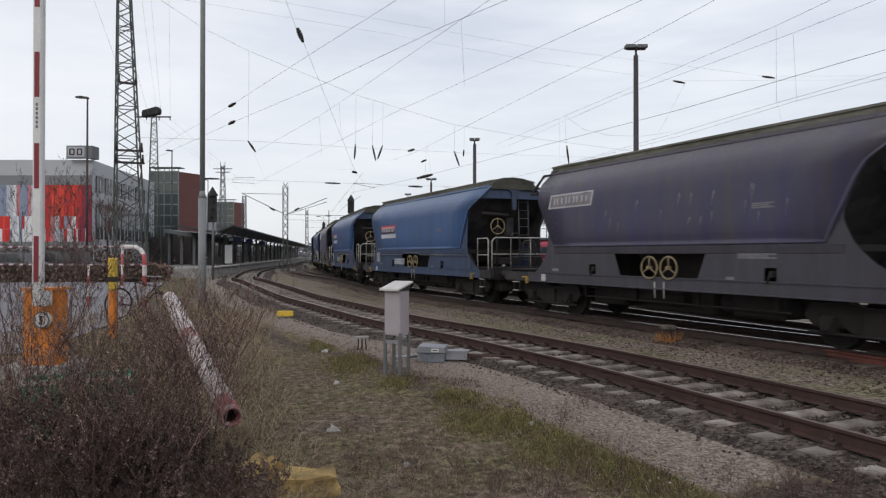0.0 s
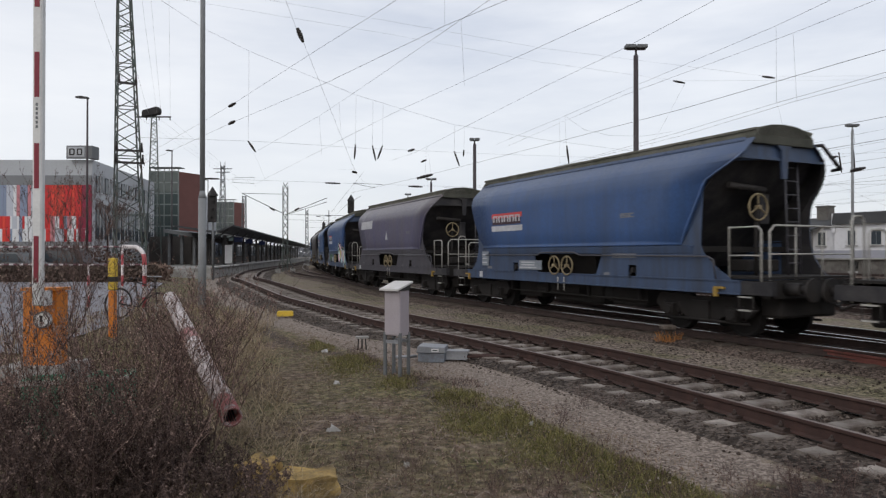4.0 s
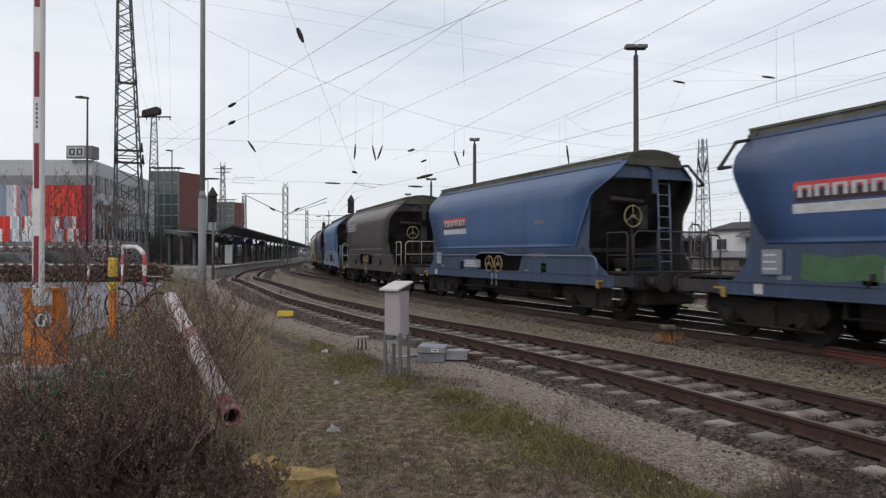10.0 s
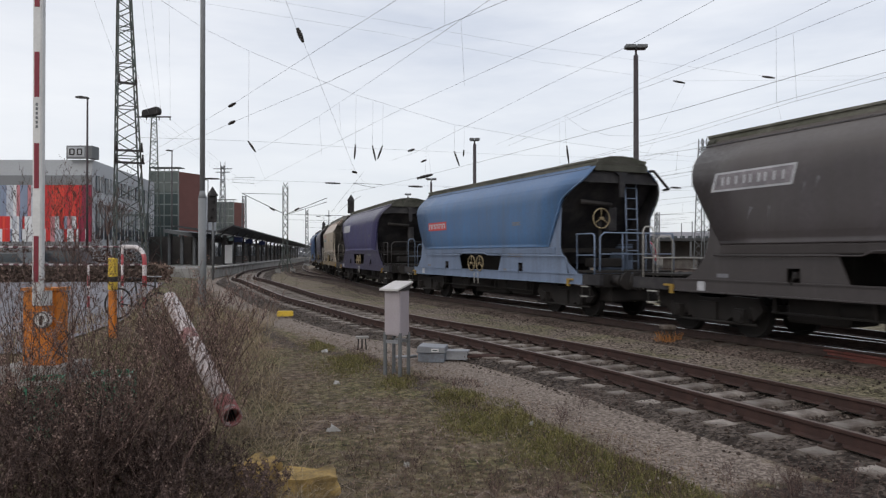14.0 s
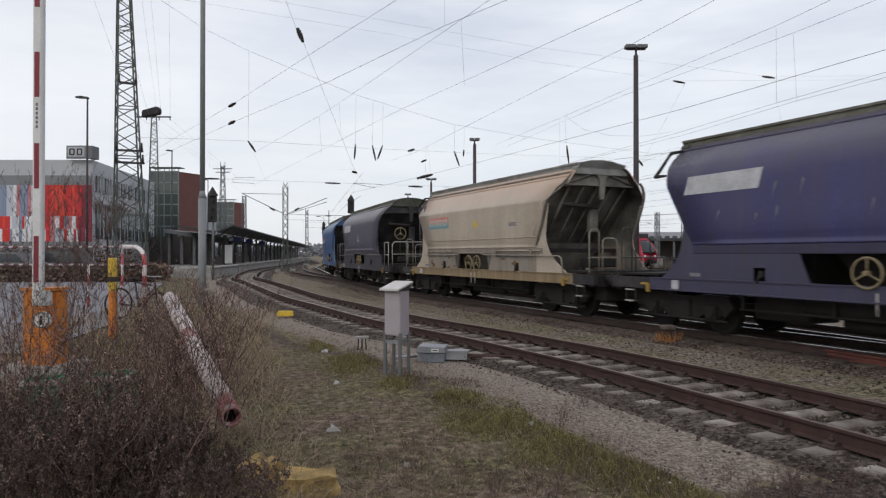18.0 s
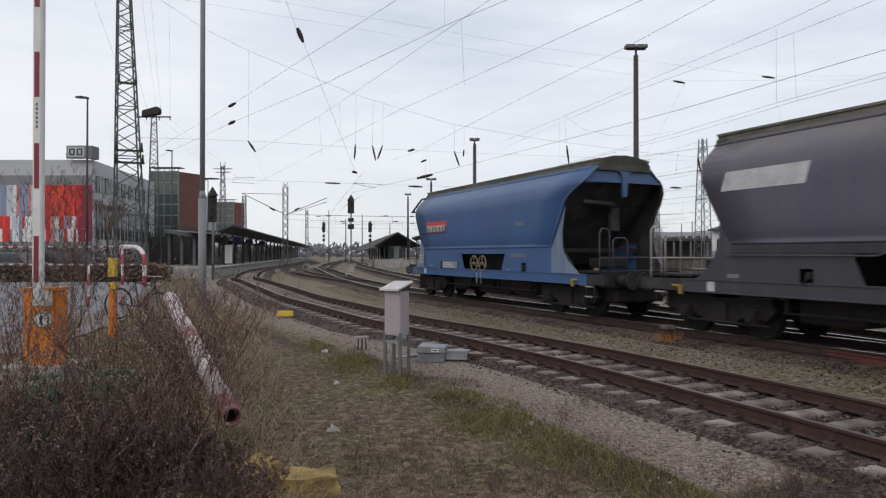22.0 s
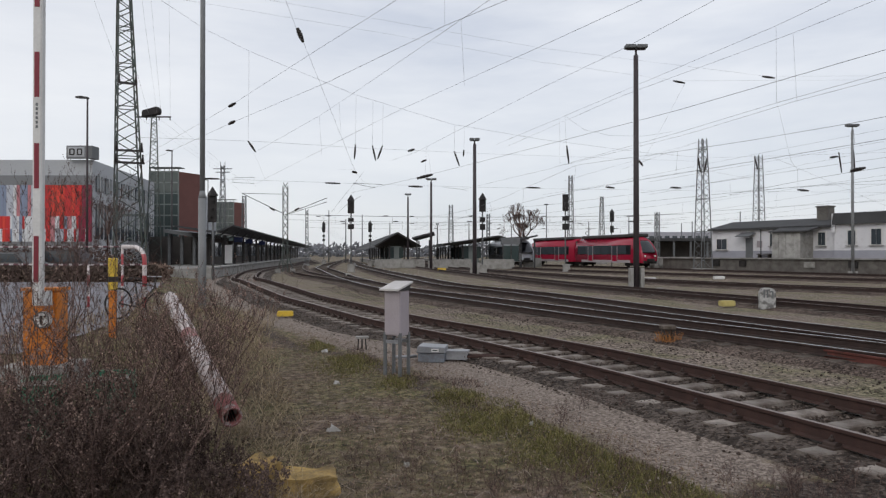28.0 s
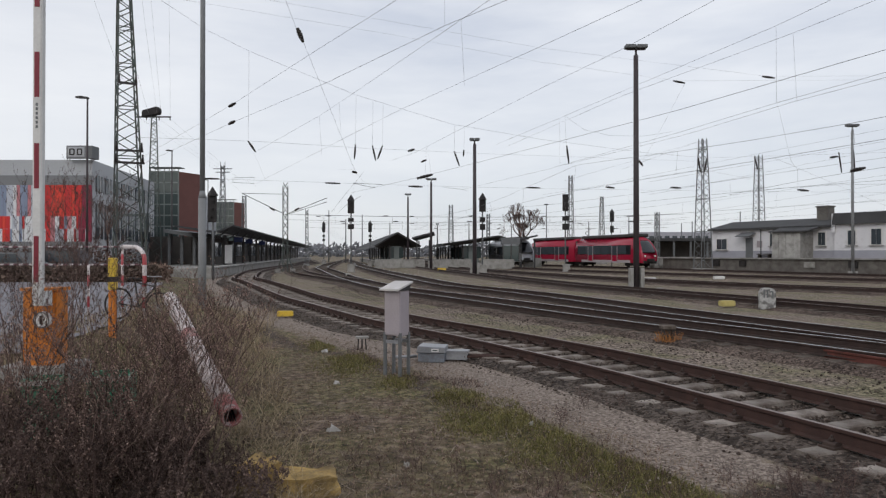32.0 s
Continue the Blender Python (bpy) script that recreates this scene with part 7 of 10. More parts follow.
turn = goods_building()
t = thing("loading_ramp", "dark masonry loading ramp in front of the white building", "ramp", pose(34.9, 88, 0, 0, 0, turn))
bm = bmesh.new()
box(bm, (13, 2.0, 0.7), (36, 11, 1.5))
part("ramp_wall", bm, M["ramp"], t)
bm = bmesh.new()
box(bm, (13, -3.6, 1.5), (36.2, 0.3, 0.14))
part("coping", bm, M["concrete"], t)
# solid black blocks stand for the shade inside the niches
for x in (3.5, 7.2, 20.0):
    bm = bmesh.new()
    box(bm, (x, -3.55, 0.9), (0.9, 0.2, 0.7))
    part("ramp_niche", bm, M["black"], t)
bm = bmesh.new()
box(bm, (15.4, -3.6, 0.85), (1.2, 0.12, 0.6))
part("ramp_patch", bm, M["concrete"], t, "pale repaired patch")
# buffers, rubble and fences left of the ramp
bm = bmesh.new()
for i in range(40):
    x, d = random.uniform(1150, 1270), random.uniform(92, 100)
    box(bm, ((x - 784) * d / 1200, d, 0.5 + random.random() * 0.6), (random.uniform(0.4, 1.6), 0.6, random.uniform(0.3, 1.2)), random.uniform(0, 60))
solid("stacked_material", bm, M["concrete"], "heap of stacked pale building material by the ramp", "rubble", kind="stuff")
bm = bmesh.new()
box(bm, (32.88, 96, 0.75), (7.5, 0.4, 1.7))
solid("concrete_wall", bm, M["platform_edge"], "low pale concrete wall beside the ramp", "wall")
# dark open shed behind the red train
t = thing("open_shed", "long dark open shed behind the standing train", "shed", pose(42.812, 125, 0))
bm = bmesh.new()
box(bm, (0, 0, 4.6), (16, 8, 0.5))
part("roof", bm, M["roof_dark"], t)
bm = bmesh.new()
box(bm, (0, 3.6, 2.3), (16, 0.3, 4.4))
part("wall", bm, M["soffit"], t)
for i in range(6):
    bm = bmesh.new()
    box(bm, (-7.5 + i * 3, -3.6, 2.3), (0.3, 0.3, 4.4))
    part("post", bm, M["mast_grey"], t)
t = thing("far_block", "pale far-off office block behind the yard", "building", pose(91.217, 260, 0))
bm = bmesh.new()
box(bm, (0, 0, 5), (36, 12, 10.5))
part("wall", bm, M["plinth"], t)
for i in range(12):
    for j in range(2):
        bm = bmesh.new()
        box(bm, (-16 + i * 2.9, -6.05, 4.6 + j * 3.4), (1.8, 0.1, 1.6))
        part("window", bm, M["glass"], t)


# ---- station buildings on the far side of the road ----
M["grey_clad"] = material("pale_grey_cladding", (0.40, 0.41, 0.43), 0.6, var=0.08, scale=0.4, fine=6, bump=0.03)
M["grey_band"] = material("dark_grey_cladding", (0.19, 0.195, 0.205), 0.6, var=0.08, scale=0.4, fine=6, bump=0.03)
M["brick_red"] = material("red_brown_brick", (0.165, 0.075, 0.065), 0.85, var=0.15, scale=0.8, fine=14)
STRIPES = [("lamella_red", (0.55, 0.03, 0.03)), ("lamella_bright_red", (0.66, 0.055, 0.035)), ("lamella_dark_red", (0.24, 0.02, 0.05)), ("lamella_pale", (0.46, 0.48, 0.54)), ("lamella_white", (0.66, 0.66, 0.68)),
           ("lamella_blue_grey", (0.22, 0.26, 0.36)), ("lamella_rose", (0.50, 0.20, 0.22)), ("lamella_violet", (0.14, 0.08, 0.22))]
for key, col in STRIPES:
    M[key] = material(key, col, 0.5, var=0.06, scale=1, fine=8, bump=0.0)


def striped_building():
    t = thing("station_building", "grey station building with a facade of red and pale vertical panels", "building")
    D0 = 60.0
    xr = -31.05
    zt, z1, z2 = 10.35, 8.95, 8.1
    bm = bmesh.new()
    bm.verts.ensure_lookup_table()
    foot = [(-75, D0), (xr, D0), (xr - 2.6, D0 + 19), (-75, D0 + 19)]
    prism(bm, foot, "z", 0.0, zt)
    part("wall", bm, M["grey_clad"], t)
    bm = bmesh.new()
    box(bm, ((-75 + xr) / 2, D0 - 0.08, (z1 + z2) / 2), (75 + xr, 0.2, z1 - z2))
    part("dark_band", bm, M["grey_band"], t)
    rng = random.Random(11)
    zm, zb = 5.35, 3.1
    x = xr - 0.25
    red_until = -35
    while x > -48:
        w = rng.choice((0.22, 0.3, 0.45, 0.6))
        key = rng.choice(("lamella_bright_red", "lamella_bright_red", "lamella_red")) if x > red_until else rng.choice(("lamella_pale", "lamella_pale", "lamella_white", "lamella_blue_grey", "lamella_rose"))
        if x > xr - 0.9 or -35 < x < -35 + 0.5:
            key = "lamella_red"
        if x > xr - 0.4:
            key = "lamella_dark_red"
        if -37.1 > x > -36.35 - 0.1:
            key = "lamella_dark_red"
        bm = bmesh.new()
        box(bm, (x - w / 2, D0 - 0.1, (z2 + zm) / 2), (w - 0.02, 0.12, z2 - zm))
        part("panel", bm, M[key], t)
        x -= w
    x = xr - 0.25
    while x > -48:
        w = rng.choice((0.2, 0.28, 0.4))
        key = rng.choice(("lamella_red", "lamella_white", "lamella_pale", "lamella_rose", "lamella_bright_red", "lamella_violet", "lamella_white", "lamella_blue_grey"))
        if x > xr - 1.3:
            key = "lamella_dark_red"
        for a, b in ((zm, (zm + zb) / 2), ((zm + zb) / 2, zb)):
            k2 = rng.choice((key, key, "lamella_white", "lamella_red"))
            bm = bmesh.new()
            box(bm, (x - w / 2, D0 - 0.1, (a + b) / 2), (w - 0.02, 0.12, a - b - 0.02))
            part("panel", bm, M[k2], t)
        x -= w
    bm = bmesh.new()
    box(bm, (xr - 0.12, D0 - 0.12, (z2 + zb) / 2), (0.26, 0.2, z2 - zb))
    part("edge_trim", bm, M["lamella_dark_red"], t)
    # side wall windows, two storeys, along the receding face
    for j, (za, zc) in enumerate(((7.6, 9.04), (3.333, 6.533))):
        for i in range(8):
            f = 0.8 + i * 2.25
            bm = bmesh.new()
            px = xr - 2.6 * f / 19
            box(bm, (px + 0.03, D0 + f + 0.6, (za + zc) / 2), (0.12, 1.2, zc - za))
            part("window", bm, M["glass"], t)
            bm = bmesh.new()
            box(bm, (px + 0.06, D0 + f + 0.6, (za + zc) / 2), (0.12, 0.07, zc - za))
            part("mullion", bm, M["white"], t)
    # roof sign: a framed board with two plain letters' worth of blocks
    bm = bmesh.new()
    cx, cz = -32.106, 10.948
    box(bm, (cx, 59.5, cz), (1.75, 0.35, 1.12))
    sign = part("roof_sign", bm, M["grey_band"], t, "framed grey sign board on the roof")
    bm = bmesh.new()
    box(bm, (cx, 59.3, cz), (1.45, 0.06, 0.85))
    part("sign_field", bm, M["grey_clad"], sign)
    for sx in (-1, 1):
        bm = bmesh.new()
        for dx, dz, w, h in ((-0.2, 0, 0.1, 0.55), (0.17, 0, 0.1, 0.45), (0, 0.24, 0.34, 0.09), (0, -0.24, 0.34, 0.09)):
            box(bm, (cx + sx * 0.33 + dx, 59.26, cz + dz), (w, 0.04, h))
        part("sign_mark", bm, M["black"], sign)
    bm = bmesh.new()
    box(bm, (cx + 1.15, 59.9, cz), (0.5, 1.2, 1.1))
    part("sign_back", bm, M["mast_grey"], t)
    for x in (-33.2, -34.4, -36.8):
        bm = bmesh.new()
        rod(bm, (x, 62, zt), (x, 62, zt + 1.6), 0.03, 5)
        part("antenna", bm, M["mast_grey"], t)
    bm = bmesh.new()
    box(bm, ((-75 + xr) / 2, D0 - 0.06, zb / 2), (75 + xr, 0.1, zb))
    part("base_wall", bm, M["grey_band"], t)
    return t


striped_building()


def stair_tower(x0, xm, x1, d, top, label):
    """Glazed lift and stair tower with a brick side and an arched steel frame on the roof."""
    k = d / 1200
    zt = 2 - (top - 450) * k
    t = thing("stair_tower", label, "tower")
    X0, Xm, X1 = (x0 - 784) * k, (xm - 784) * k, (x1 - 784) * k
    bm = bmesh.new()
    prism(bm, [(X0, d), (Xm, d), (Xm + (X1 - Xm) * 1.06, d + (X1 - Xm) * 2.2), (X0, d + (X1 - Xm) * 2.2)], "z", 0, zt)
    part("core", bm, M["brick_red"], t)
    n = 9
    for i in range(n):
        for j in range(4):
            z = i * zt / n
            w = (Xm - X0) / 4
            bm = bmesh.new()
            box(bm, (X0 + w * (j + 0.5), d - 0.06, z + zt / n / 2), (w - 0.1, 0.06, zt / n - 0.14))
            part("pane", bm, M["glass_green"], t)
    bm = bmesh.new()
    for i in range(n + 1):
        box(bm, ((X0 + Xm) / 2, d - 0.05, i * zt / n), (Xm - X0, 0.16, 0.16))
    for j in range(5):
        box(bm, (X0 + (Xm - X0) * j / 4, d - 0.05, zt / 2), (0.12, 0.16, zt))
    part("frame", bm, M["tower_frame"], t)
    bm = bmesh.new()
    for j in range(7):
        x = X0 + (Xm - X0) * j / 6
        bars(bm, [(x, d, zt), (x, d, zt + 0.45), (x + 0.15, d + 1.5, zt + 0.6)], 0.04, 4)
    box(bm, ((X0 + Xm) / 2, d + 0.7, zt + 0.55), (Xm - X0 + 0.3, 1.6, 0.08))
    part("roof_frame", bm, M["tower_frame"], t)
    return t


stair_tower(266, 316, 340, 85, 304, "glazed stair tower with a red-brown brick side")
stair_tower(374, 414, 425, 140, 358, "far glazed stair tower with a red-brown side")
# office block between the towers and low roofs before the platform
bm = bmesh.new()
box(bm, (-39.783, 112, 6), (2.6, 6, 10.8))
for i in range(3):
    for j in range(3):
        box(bm, (-39.783 - 0.8 + i * 0.8, 108.95, 5 + j * 2.6), (0.5, 0.1, 1.3))
solid("office_block", bm, M["grey_clad"], "pale grey office block behind the stair tower", "building")
bm = bmesh.new()
prism(bm, [(-28.467, 4.567), (-25.55, 4.1), (-25.55, 3.75), (-28.467, 4.217)], "y", 69, 78)
for x in (-28.233, -26.95, -25.667):
    box(bm, (x, 70, 2), (0.25, 0.25, 4.2))
solid("entrance_canopy", bm, M["mast_grey"], "flat grey entrance canopy on slim posts", "canopy")
bm = bmesh.new()
box(bm, (-30.02, 80, 2.0), (7.5, 6, 4.0))
solid("kiosk", bm, M["soffit"], "dark low kiosk under the canopy", "kiosk")


# ---- overhead line ----
def overhead(label):
    return thing("overhead_line", label, "overhead line", group="overhead lines of the station")


SPANS = overhead("overhead line wires and head spans hung from lattice towers")


def wire(pts, r, label="", fine=False, parent=None):
    bm = bmesh.new()
    bars(bm, pts, r * 0.5, 5)
    return part("wire", bm, M["wire_fine" if fine else "wire"], parent or SPANS, label)


def insulator(a, b, r, label="dark ribbed insulator"):
    """Spindle of sheds between two points."""
    a, b = Vector(a), Vector(b)
    bm = bmesh.new()
    n = 5
    for i in range(n):
        p, q = a.lerp(b, i / n), a.lerp(b, (i + 1) / n)
        k = 0.55 + 0.45 * math.sin(math.pi * (i + 0.5) / n)
        rod(bm, p, q, r * k * 0.8, 8, r * k * 0.5)
    return part("insulator", bm, M["insulator"], SPANS, label)


CONTACT = CATENARY = ""
wire([(-9.93, 36, 5.75), (-1.253, 17.9, 5.759), (1.702, 12.3, 5.741), (2.925, 10, 5.75), (4.356, 7.3, 5.772)], 0.006, CONTACT)
wire([(-18.533, 40, 6.933), (-8.508, 27.3, 7.301), (-3.553, 20.9, 7.312), (0.039, 15.7, 7.299), (1.304, 14.1, 7.287), (3.447, 11.3, 7.32)], 0.010, CATENARY)
wire([(-18.533, 40, 7.267), (-8.415, 27, 7.963), (-3.983, 20, 7.867), (-1.085, 15.5, 7.812), (0.823, 13, 7.958)], 0.009, CATENARY)
wire([(-10.02, 36, 7.4), (-4.745, 26, 7.308), (-2.981, 22.5, 7.344), (0.395, 15.3, 7.291), (0.952, 14.1, 7.287), (2.166, 11.5, 7.319)], 0.007, CATENARY)
wire([(-4.187, 16, 9.267), (-4.65, 20, 9.5), (-5.092, 23.5, 9.833)], 0.010, "steel rope with a big insulator")
wire([(-5.146, 25, 9.812), (-6.24, 48, 7.92)], 0.012, "steel rope with a big insulator")
wire([(-6.24, 48, 7.8), (-5.75, 50, 7.25)], 0.012, "steel rope with a big insulator")
wire([(-18.667, 40, 18.333), (-15.193, 43, 16.333), (-12.9, 45, 15.5), (-6.417, 50, 13.75), (0.733, 55, 12.542), (8.947, 61, 12.319), (21.36, 72, 12.8), (30.6, 80, 13.4)], 0.016, "sagging head-span wire across the tracks")
wire([(-18.267, 40, 8.9), (-12.525, 45, 9.5), (-6.12, 51, 9.99), (3.19, 58, 10.603), (11.7, 65, 11.371), (30.6, 80, 12.933)], 0.014, "cross-span wire across the tracks", True)
wire([(-26.5, 75, 10.375), (-12.267, 80, 10.4), (-0.283, 85, 10.5), (13.2, 90, 10.7), (36.1, 95, 10.867), (65.333, 100, 11.083)], 0.02, "cross-span wire across the tracks", True)
wire([(-3.525, 45, 8.188), (-1.429, 35, 7.25), (0.887, 28, 7.25), (3.153, 21.5, 7.285), (4.654, 17.4, 7.292), (5.613, 14.3, 7.303), (6.383, 11.5, 7.271)], 0.009, CATENARY)
wire([(-5.74, 42, 5.78), (-0.907, 32, 5.68), (3.432, 23.4, 5.744), (6.101, 17.6, 5.74), (8.101, 12.4, 5.741), (8.397, 11, 5.667)], 0.011, CONTACT)
wire([(2.72, 34, 7.525), (4.68, 26, 7.308), (7.732, 15.7, 7.299), (8.003, 14, 7.25), (8.5, 12.5, 7.312)], 0.008, CATENARY)
wire([(3.287, 34, 7.44), (5.978, 22.7, 7.297), (8.383, 16.2, 7.292), (8.937, 14, 7.25), (9.542, 12.5, 7.312)], 0.008, CATENARY)
wire([(1.26, 42, 6.025), (4.547, 31, 5.823), (7.28, 21, 5.763), (8.274, 16.8, 5.752), (9.147, 14, 5.757), (9.66, 12, 5.75)], 0.008, CONTACT)
wire([(5.4, 30, 5.95), (7.722, 21.5, 5.798), (8.642, 16.7, 5.758), (9.408, 14.4, 5.756), (9.66, 12, 5.65)], 0.007, CONTACT)
wire([(-10.893, 38, 16.44), (-10.133, 40, 17), (7.333, 50, 17.208), (28.8, 60, 17.75), (42.467, 65, 19.117)], 0.010, "thin cross wire high over the yard", True)
wire([(-14.52, 36, 15.65), (-3.15, 45, 16.55), (7.333, 50, 16.167), (20.107, 58, 16.838), (43.12, 66, 18.995)], 0.010, "thin cross wire high over the yard", True)
wire([(20.735, 58, 16.645), (19.8, 60, 14), (17.98, 62, 9.957)], 0.012, "thin dropper wire", True)
wire([(28.613, 58, 15.05), (30.8, 60, 10.25), (32.447, 62, 9.75), (32.447, 62, 7.942)], 0.014, "thin dropper wire", True)
wire([(4.68, 26, 7.308), (5.229, 25, 6.583), (5.92, 24, 6.2), (6.823, 23, 6.006), (7.443, 22, 5.978)], 0.007, "loose jumper wire between two lines", True)
for a, b in (((30.6, 80, 13.333), (43.12, 66, 11.9)), ((17.85, 70, 9.467), (35.933, 55, 12.175)), ((21.35, 70, 9.467), (35.933, 55, 11.167)), ((21.35, 70, 8.125), (35.933, 55, 10.571)),
             ((29.067, 80, 7.867), (39.2, 60, 9)), ((30.883, 85, 7.1), (40.507, 62, 8.407)), ((32.7, 90, 6.05), (45.733, 70, 7.717)), ((13.2, 90, 9.875), (26.775, 70, 10.75)),
             ((33.6, 70, 12.208), (52.267, 80, 7.667)), ((14.4, 80, 10.667), (30.4, 80, 15.333)), ((30.4, 80, 15.333), (18.433, 70, 10.75)), ((30.6, 80, 12), (46.583, 100, 12.833))):
    wire([a, b], 0.016, "thin overhead wire over the far tracks", True)
wire([(25.3, 60, 7.25), (29.608, 55, 8.05), (31.027, 52, 8.24), (32.667, 50, 8.417)], 0.024, CONTACT)
for a, b in (((-24.76, 48, 20), (-18.933, 40, 12.333)), ((-23.36, 48, 20.8), (-19.099, 41, 15.325)), ((-26.7, 60, 24.5), (-31.625, 75, 17.312)), ((-25.9, 60, 24.5), (-31.188, 75, 17.312)), ((-24.3, 60, 24.5), (-30.188, 75, 17.188)), ((-19.18, 42, 13.9), (-32.625, 75, 17.625)),
             ((-33.688, 75, 17.125), (-38.333, 115, 16.183)), ((-32.625, 75, 17), (-37.567, 115, 16.183)), ((-31.25, 75, 16.875), (-36.608, 115, 16.087)), ((-30.25, 75, 17), (-35.842, 115, 15.992)), ((-36.608, 115, 16.087), (-37.013, 135, 15.5)), ((-38.333, 115, 16.183), (-39.6, 135, 13.812))):
    wire([a, b], 0.014, "feeder wire between two masts", True)
# droppers that hang from the head span, with their insulators
for x, y0, y1, d, tip in ((440, 91, 250, 45, (452, 269)), (630, 170, 256, 50, (627, 282)), (660, 178, 258, 51, (665, 285)), (678, 185, 258, 52, (668, 282)), (805, 221, 268, 55, (813, 294)), (822, 226, 266, 56, (820, 277))):
    top, low = ((x - 784) * d / 1200, d, 2 - (y0 - 450) * d / 1200), ((x - 1 - 784) * d / 1200, d, 2 - (y1 - 450) * d / 1200)
    end = ((tip[0] - 784) * d / 1200, d, 2 - (tip[1] - 450) * d / 1200)
    wire([top, low], 0.012, "dropper wire hanging from the head span")
    insulator(low, end, 0.11)
for a, b in (((0.039, 15.7, 8.044), (0.039, 15.7, 7.286)), ((0.408, 15.3, 7.279), (0.481, 15.2, 5.787)), ((-0.87, 36, 7.7), (-0.88, 33, 5.795)), ((-0.81, 36, 7.7), (-0.578, 33, 5.85)), ((-3.833, 25, 7.562), (-3.771, 25, 6.542)), ((-4.745, 26, 7.287), (-4.658, 26, 5.835)),
             ((7.831, 15.9, 7.353), (8.274, 16.8, 5.752)), ((8.383, 16.2, 7.279), (8.726, 16.7, 5.758)), ((4.571, 26.5, 7.278), (5.002, 29, 5.722)), ((4.68, 26, 7.287), (4.723, 26, 6.247)), ((-12.9, 45, 9.5), (-13.083, 50, 7.5)), ((-6.9, 45, 7.625), (-6.24, 48, 8))):
    wire([a, b], 0.005, "short dropper wire")
for a, b, r in (((-5.16, 24, 10), (-4.96, 24, 9.52), 0.13), ((-8.55, 27, 7.872), (-8.258, 27, 8.03), 0.10), ((-8.55, 27, 7.175), (-8.28, 27, 7.31), 0.10), ((-1.86, 36, 7.46), (-1.5, 36, 7.58), 0.10), ((-6.44, 48, 7.84), (-6.08, 48, 7.76), 0.14),
                ((19.72, 58, 16.838), (20.735, 58, 16.645), 0.14), ((28.3, 60, 17.75), (29.4, 60, 17.6), 0.15), ((4.928, 27, 6.32), (5.018, 27, 5.6), 0.06), ((-1.265, 33, 5.685), (-0.495, 33, 5.877), 0.12), ((16.8, 70, 8.942), (17.733, 70, 8.825), 0.16),
                ((23.508, 70, 8.883), (24.558, 70, 8.825), 0.16), ((32.447, 62, 7.89), (33.48, 62, 7.787), 0.15), ((37.73, 66, 11.405), (38.5, 66, 11.515), 0.16), ((31.287, 52, 8.37), (32.413, 52, 8.63), 0.22), ((11.1, 90, 10.85), (12.9, 90, 10.775), 0.18),
                ((-26.375, 75, 10.375), (-24.75, 75, 10.312), 0.16), ((-4.321, 85, 10.5), (-2.55, 85, 10.429), 0.18), ((-13.867, 80, 10.4), (-12.133, 80, 10.333), 0.16), ((38.555, 66, 11.9), (38.83, 66, 9.92), 0.12), ((39.985, 66, 12.12), (40.095, 66, 10.25), 0.12),
                ((30.133, 80, 13.333), (30.4, 80, 11.667), 0.2), ((31.133, 80, 13.333), (30.867, 80, 11.667), 0.2), ((47.84, 104, 16.907), (48.273, 104, 15), 0.22), ((-1.17, 36, 6.89), (-0.87, 36, 7.01), 0.0 + 0.08), ((17.35, 60, 10.3), (17.7, 60, 9.8), 0.16)):
    insulator(a, b, r)
# cross-span ropes between the far masts, with insulators where they meet the lines
rng = random.Random(77)
for d, z, x0, x1 in ((112, 7.2, -26, 40), (112, 8.1, -26, 40), (140, 9.6, -30, 46), (165, 8.0, -34, 55), (165, 9.3, -34, 55), (205, 10.6, -36, 70)):
    k = 6
    wire([(x0 + (x1 - x0) * i / k, d, z + 0.5 * (2 * i / k - 1) ** 2) for i in range(k + 1)], 0.045, "cross-span rope between far masts", True)
    for i in range(5):
        x = x0 + (x1 - x0) * (i + rng.uniform(0.2, 0.8)) / 5
        insulator((x, d, z + 0.2), (x + 0.9, d, z + 0.2), 0.13)
        wire([(x + 1.6, d, z + 0.15), (x + 1.6, d, z - rng.uniform(0.5, 1.2))], 0.04, "", False)
# registration arms by the platforms
for a, b, c in (((-18.6, 60, 8.75), (-18.6, 60, 8.35), (-16.7, 60, 8.25)), ((-18.5, 60, 8.75), (-16.75, 60, 8.8), (-16.7, 60, 8.7)), ((-6.89, 52, 7.46), (-4.723, 52, 7.33), (-4.68, 52, 7.287)), ((-6.89, 52, 7.417), (-5.373, 52, 7.113), (-5.2, 52, 7.157)), ((0.058, 70, 8.883), (2.217, 70, 8.65), (2.45, 70, 8.533))):
    wire([a, b, c], 0.03, "steel registration arm of the overhead line")


def line_over(path, s0, s1, first, label):
    """Contact wire and catenary over a track: the catenary sags between supports, droppers join the two."""
    pts_c, pts_m, s = [], [], s0
    while s <= s1:
        u = ((s - first) % 55.0) / 55.0
        pts_c.append(path.side(s, 0.2 * math.cos(2 * math.pi * u), 5.5))
        pts_m.append(path.side(s, 0.0, 7.1 - 1.0 * 4 * u * (1 - u)))
        s += 4.6
    t = overhead(label)
    wire(pts_c, 0.016, "", False, t)
    wire(pts_m, 0.016, "", True, t)
    for i in range(1, len(pts_c) - 1, 2):
        wire([pts_m[i], pts_c[i]], 0.010, "", True, t)


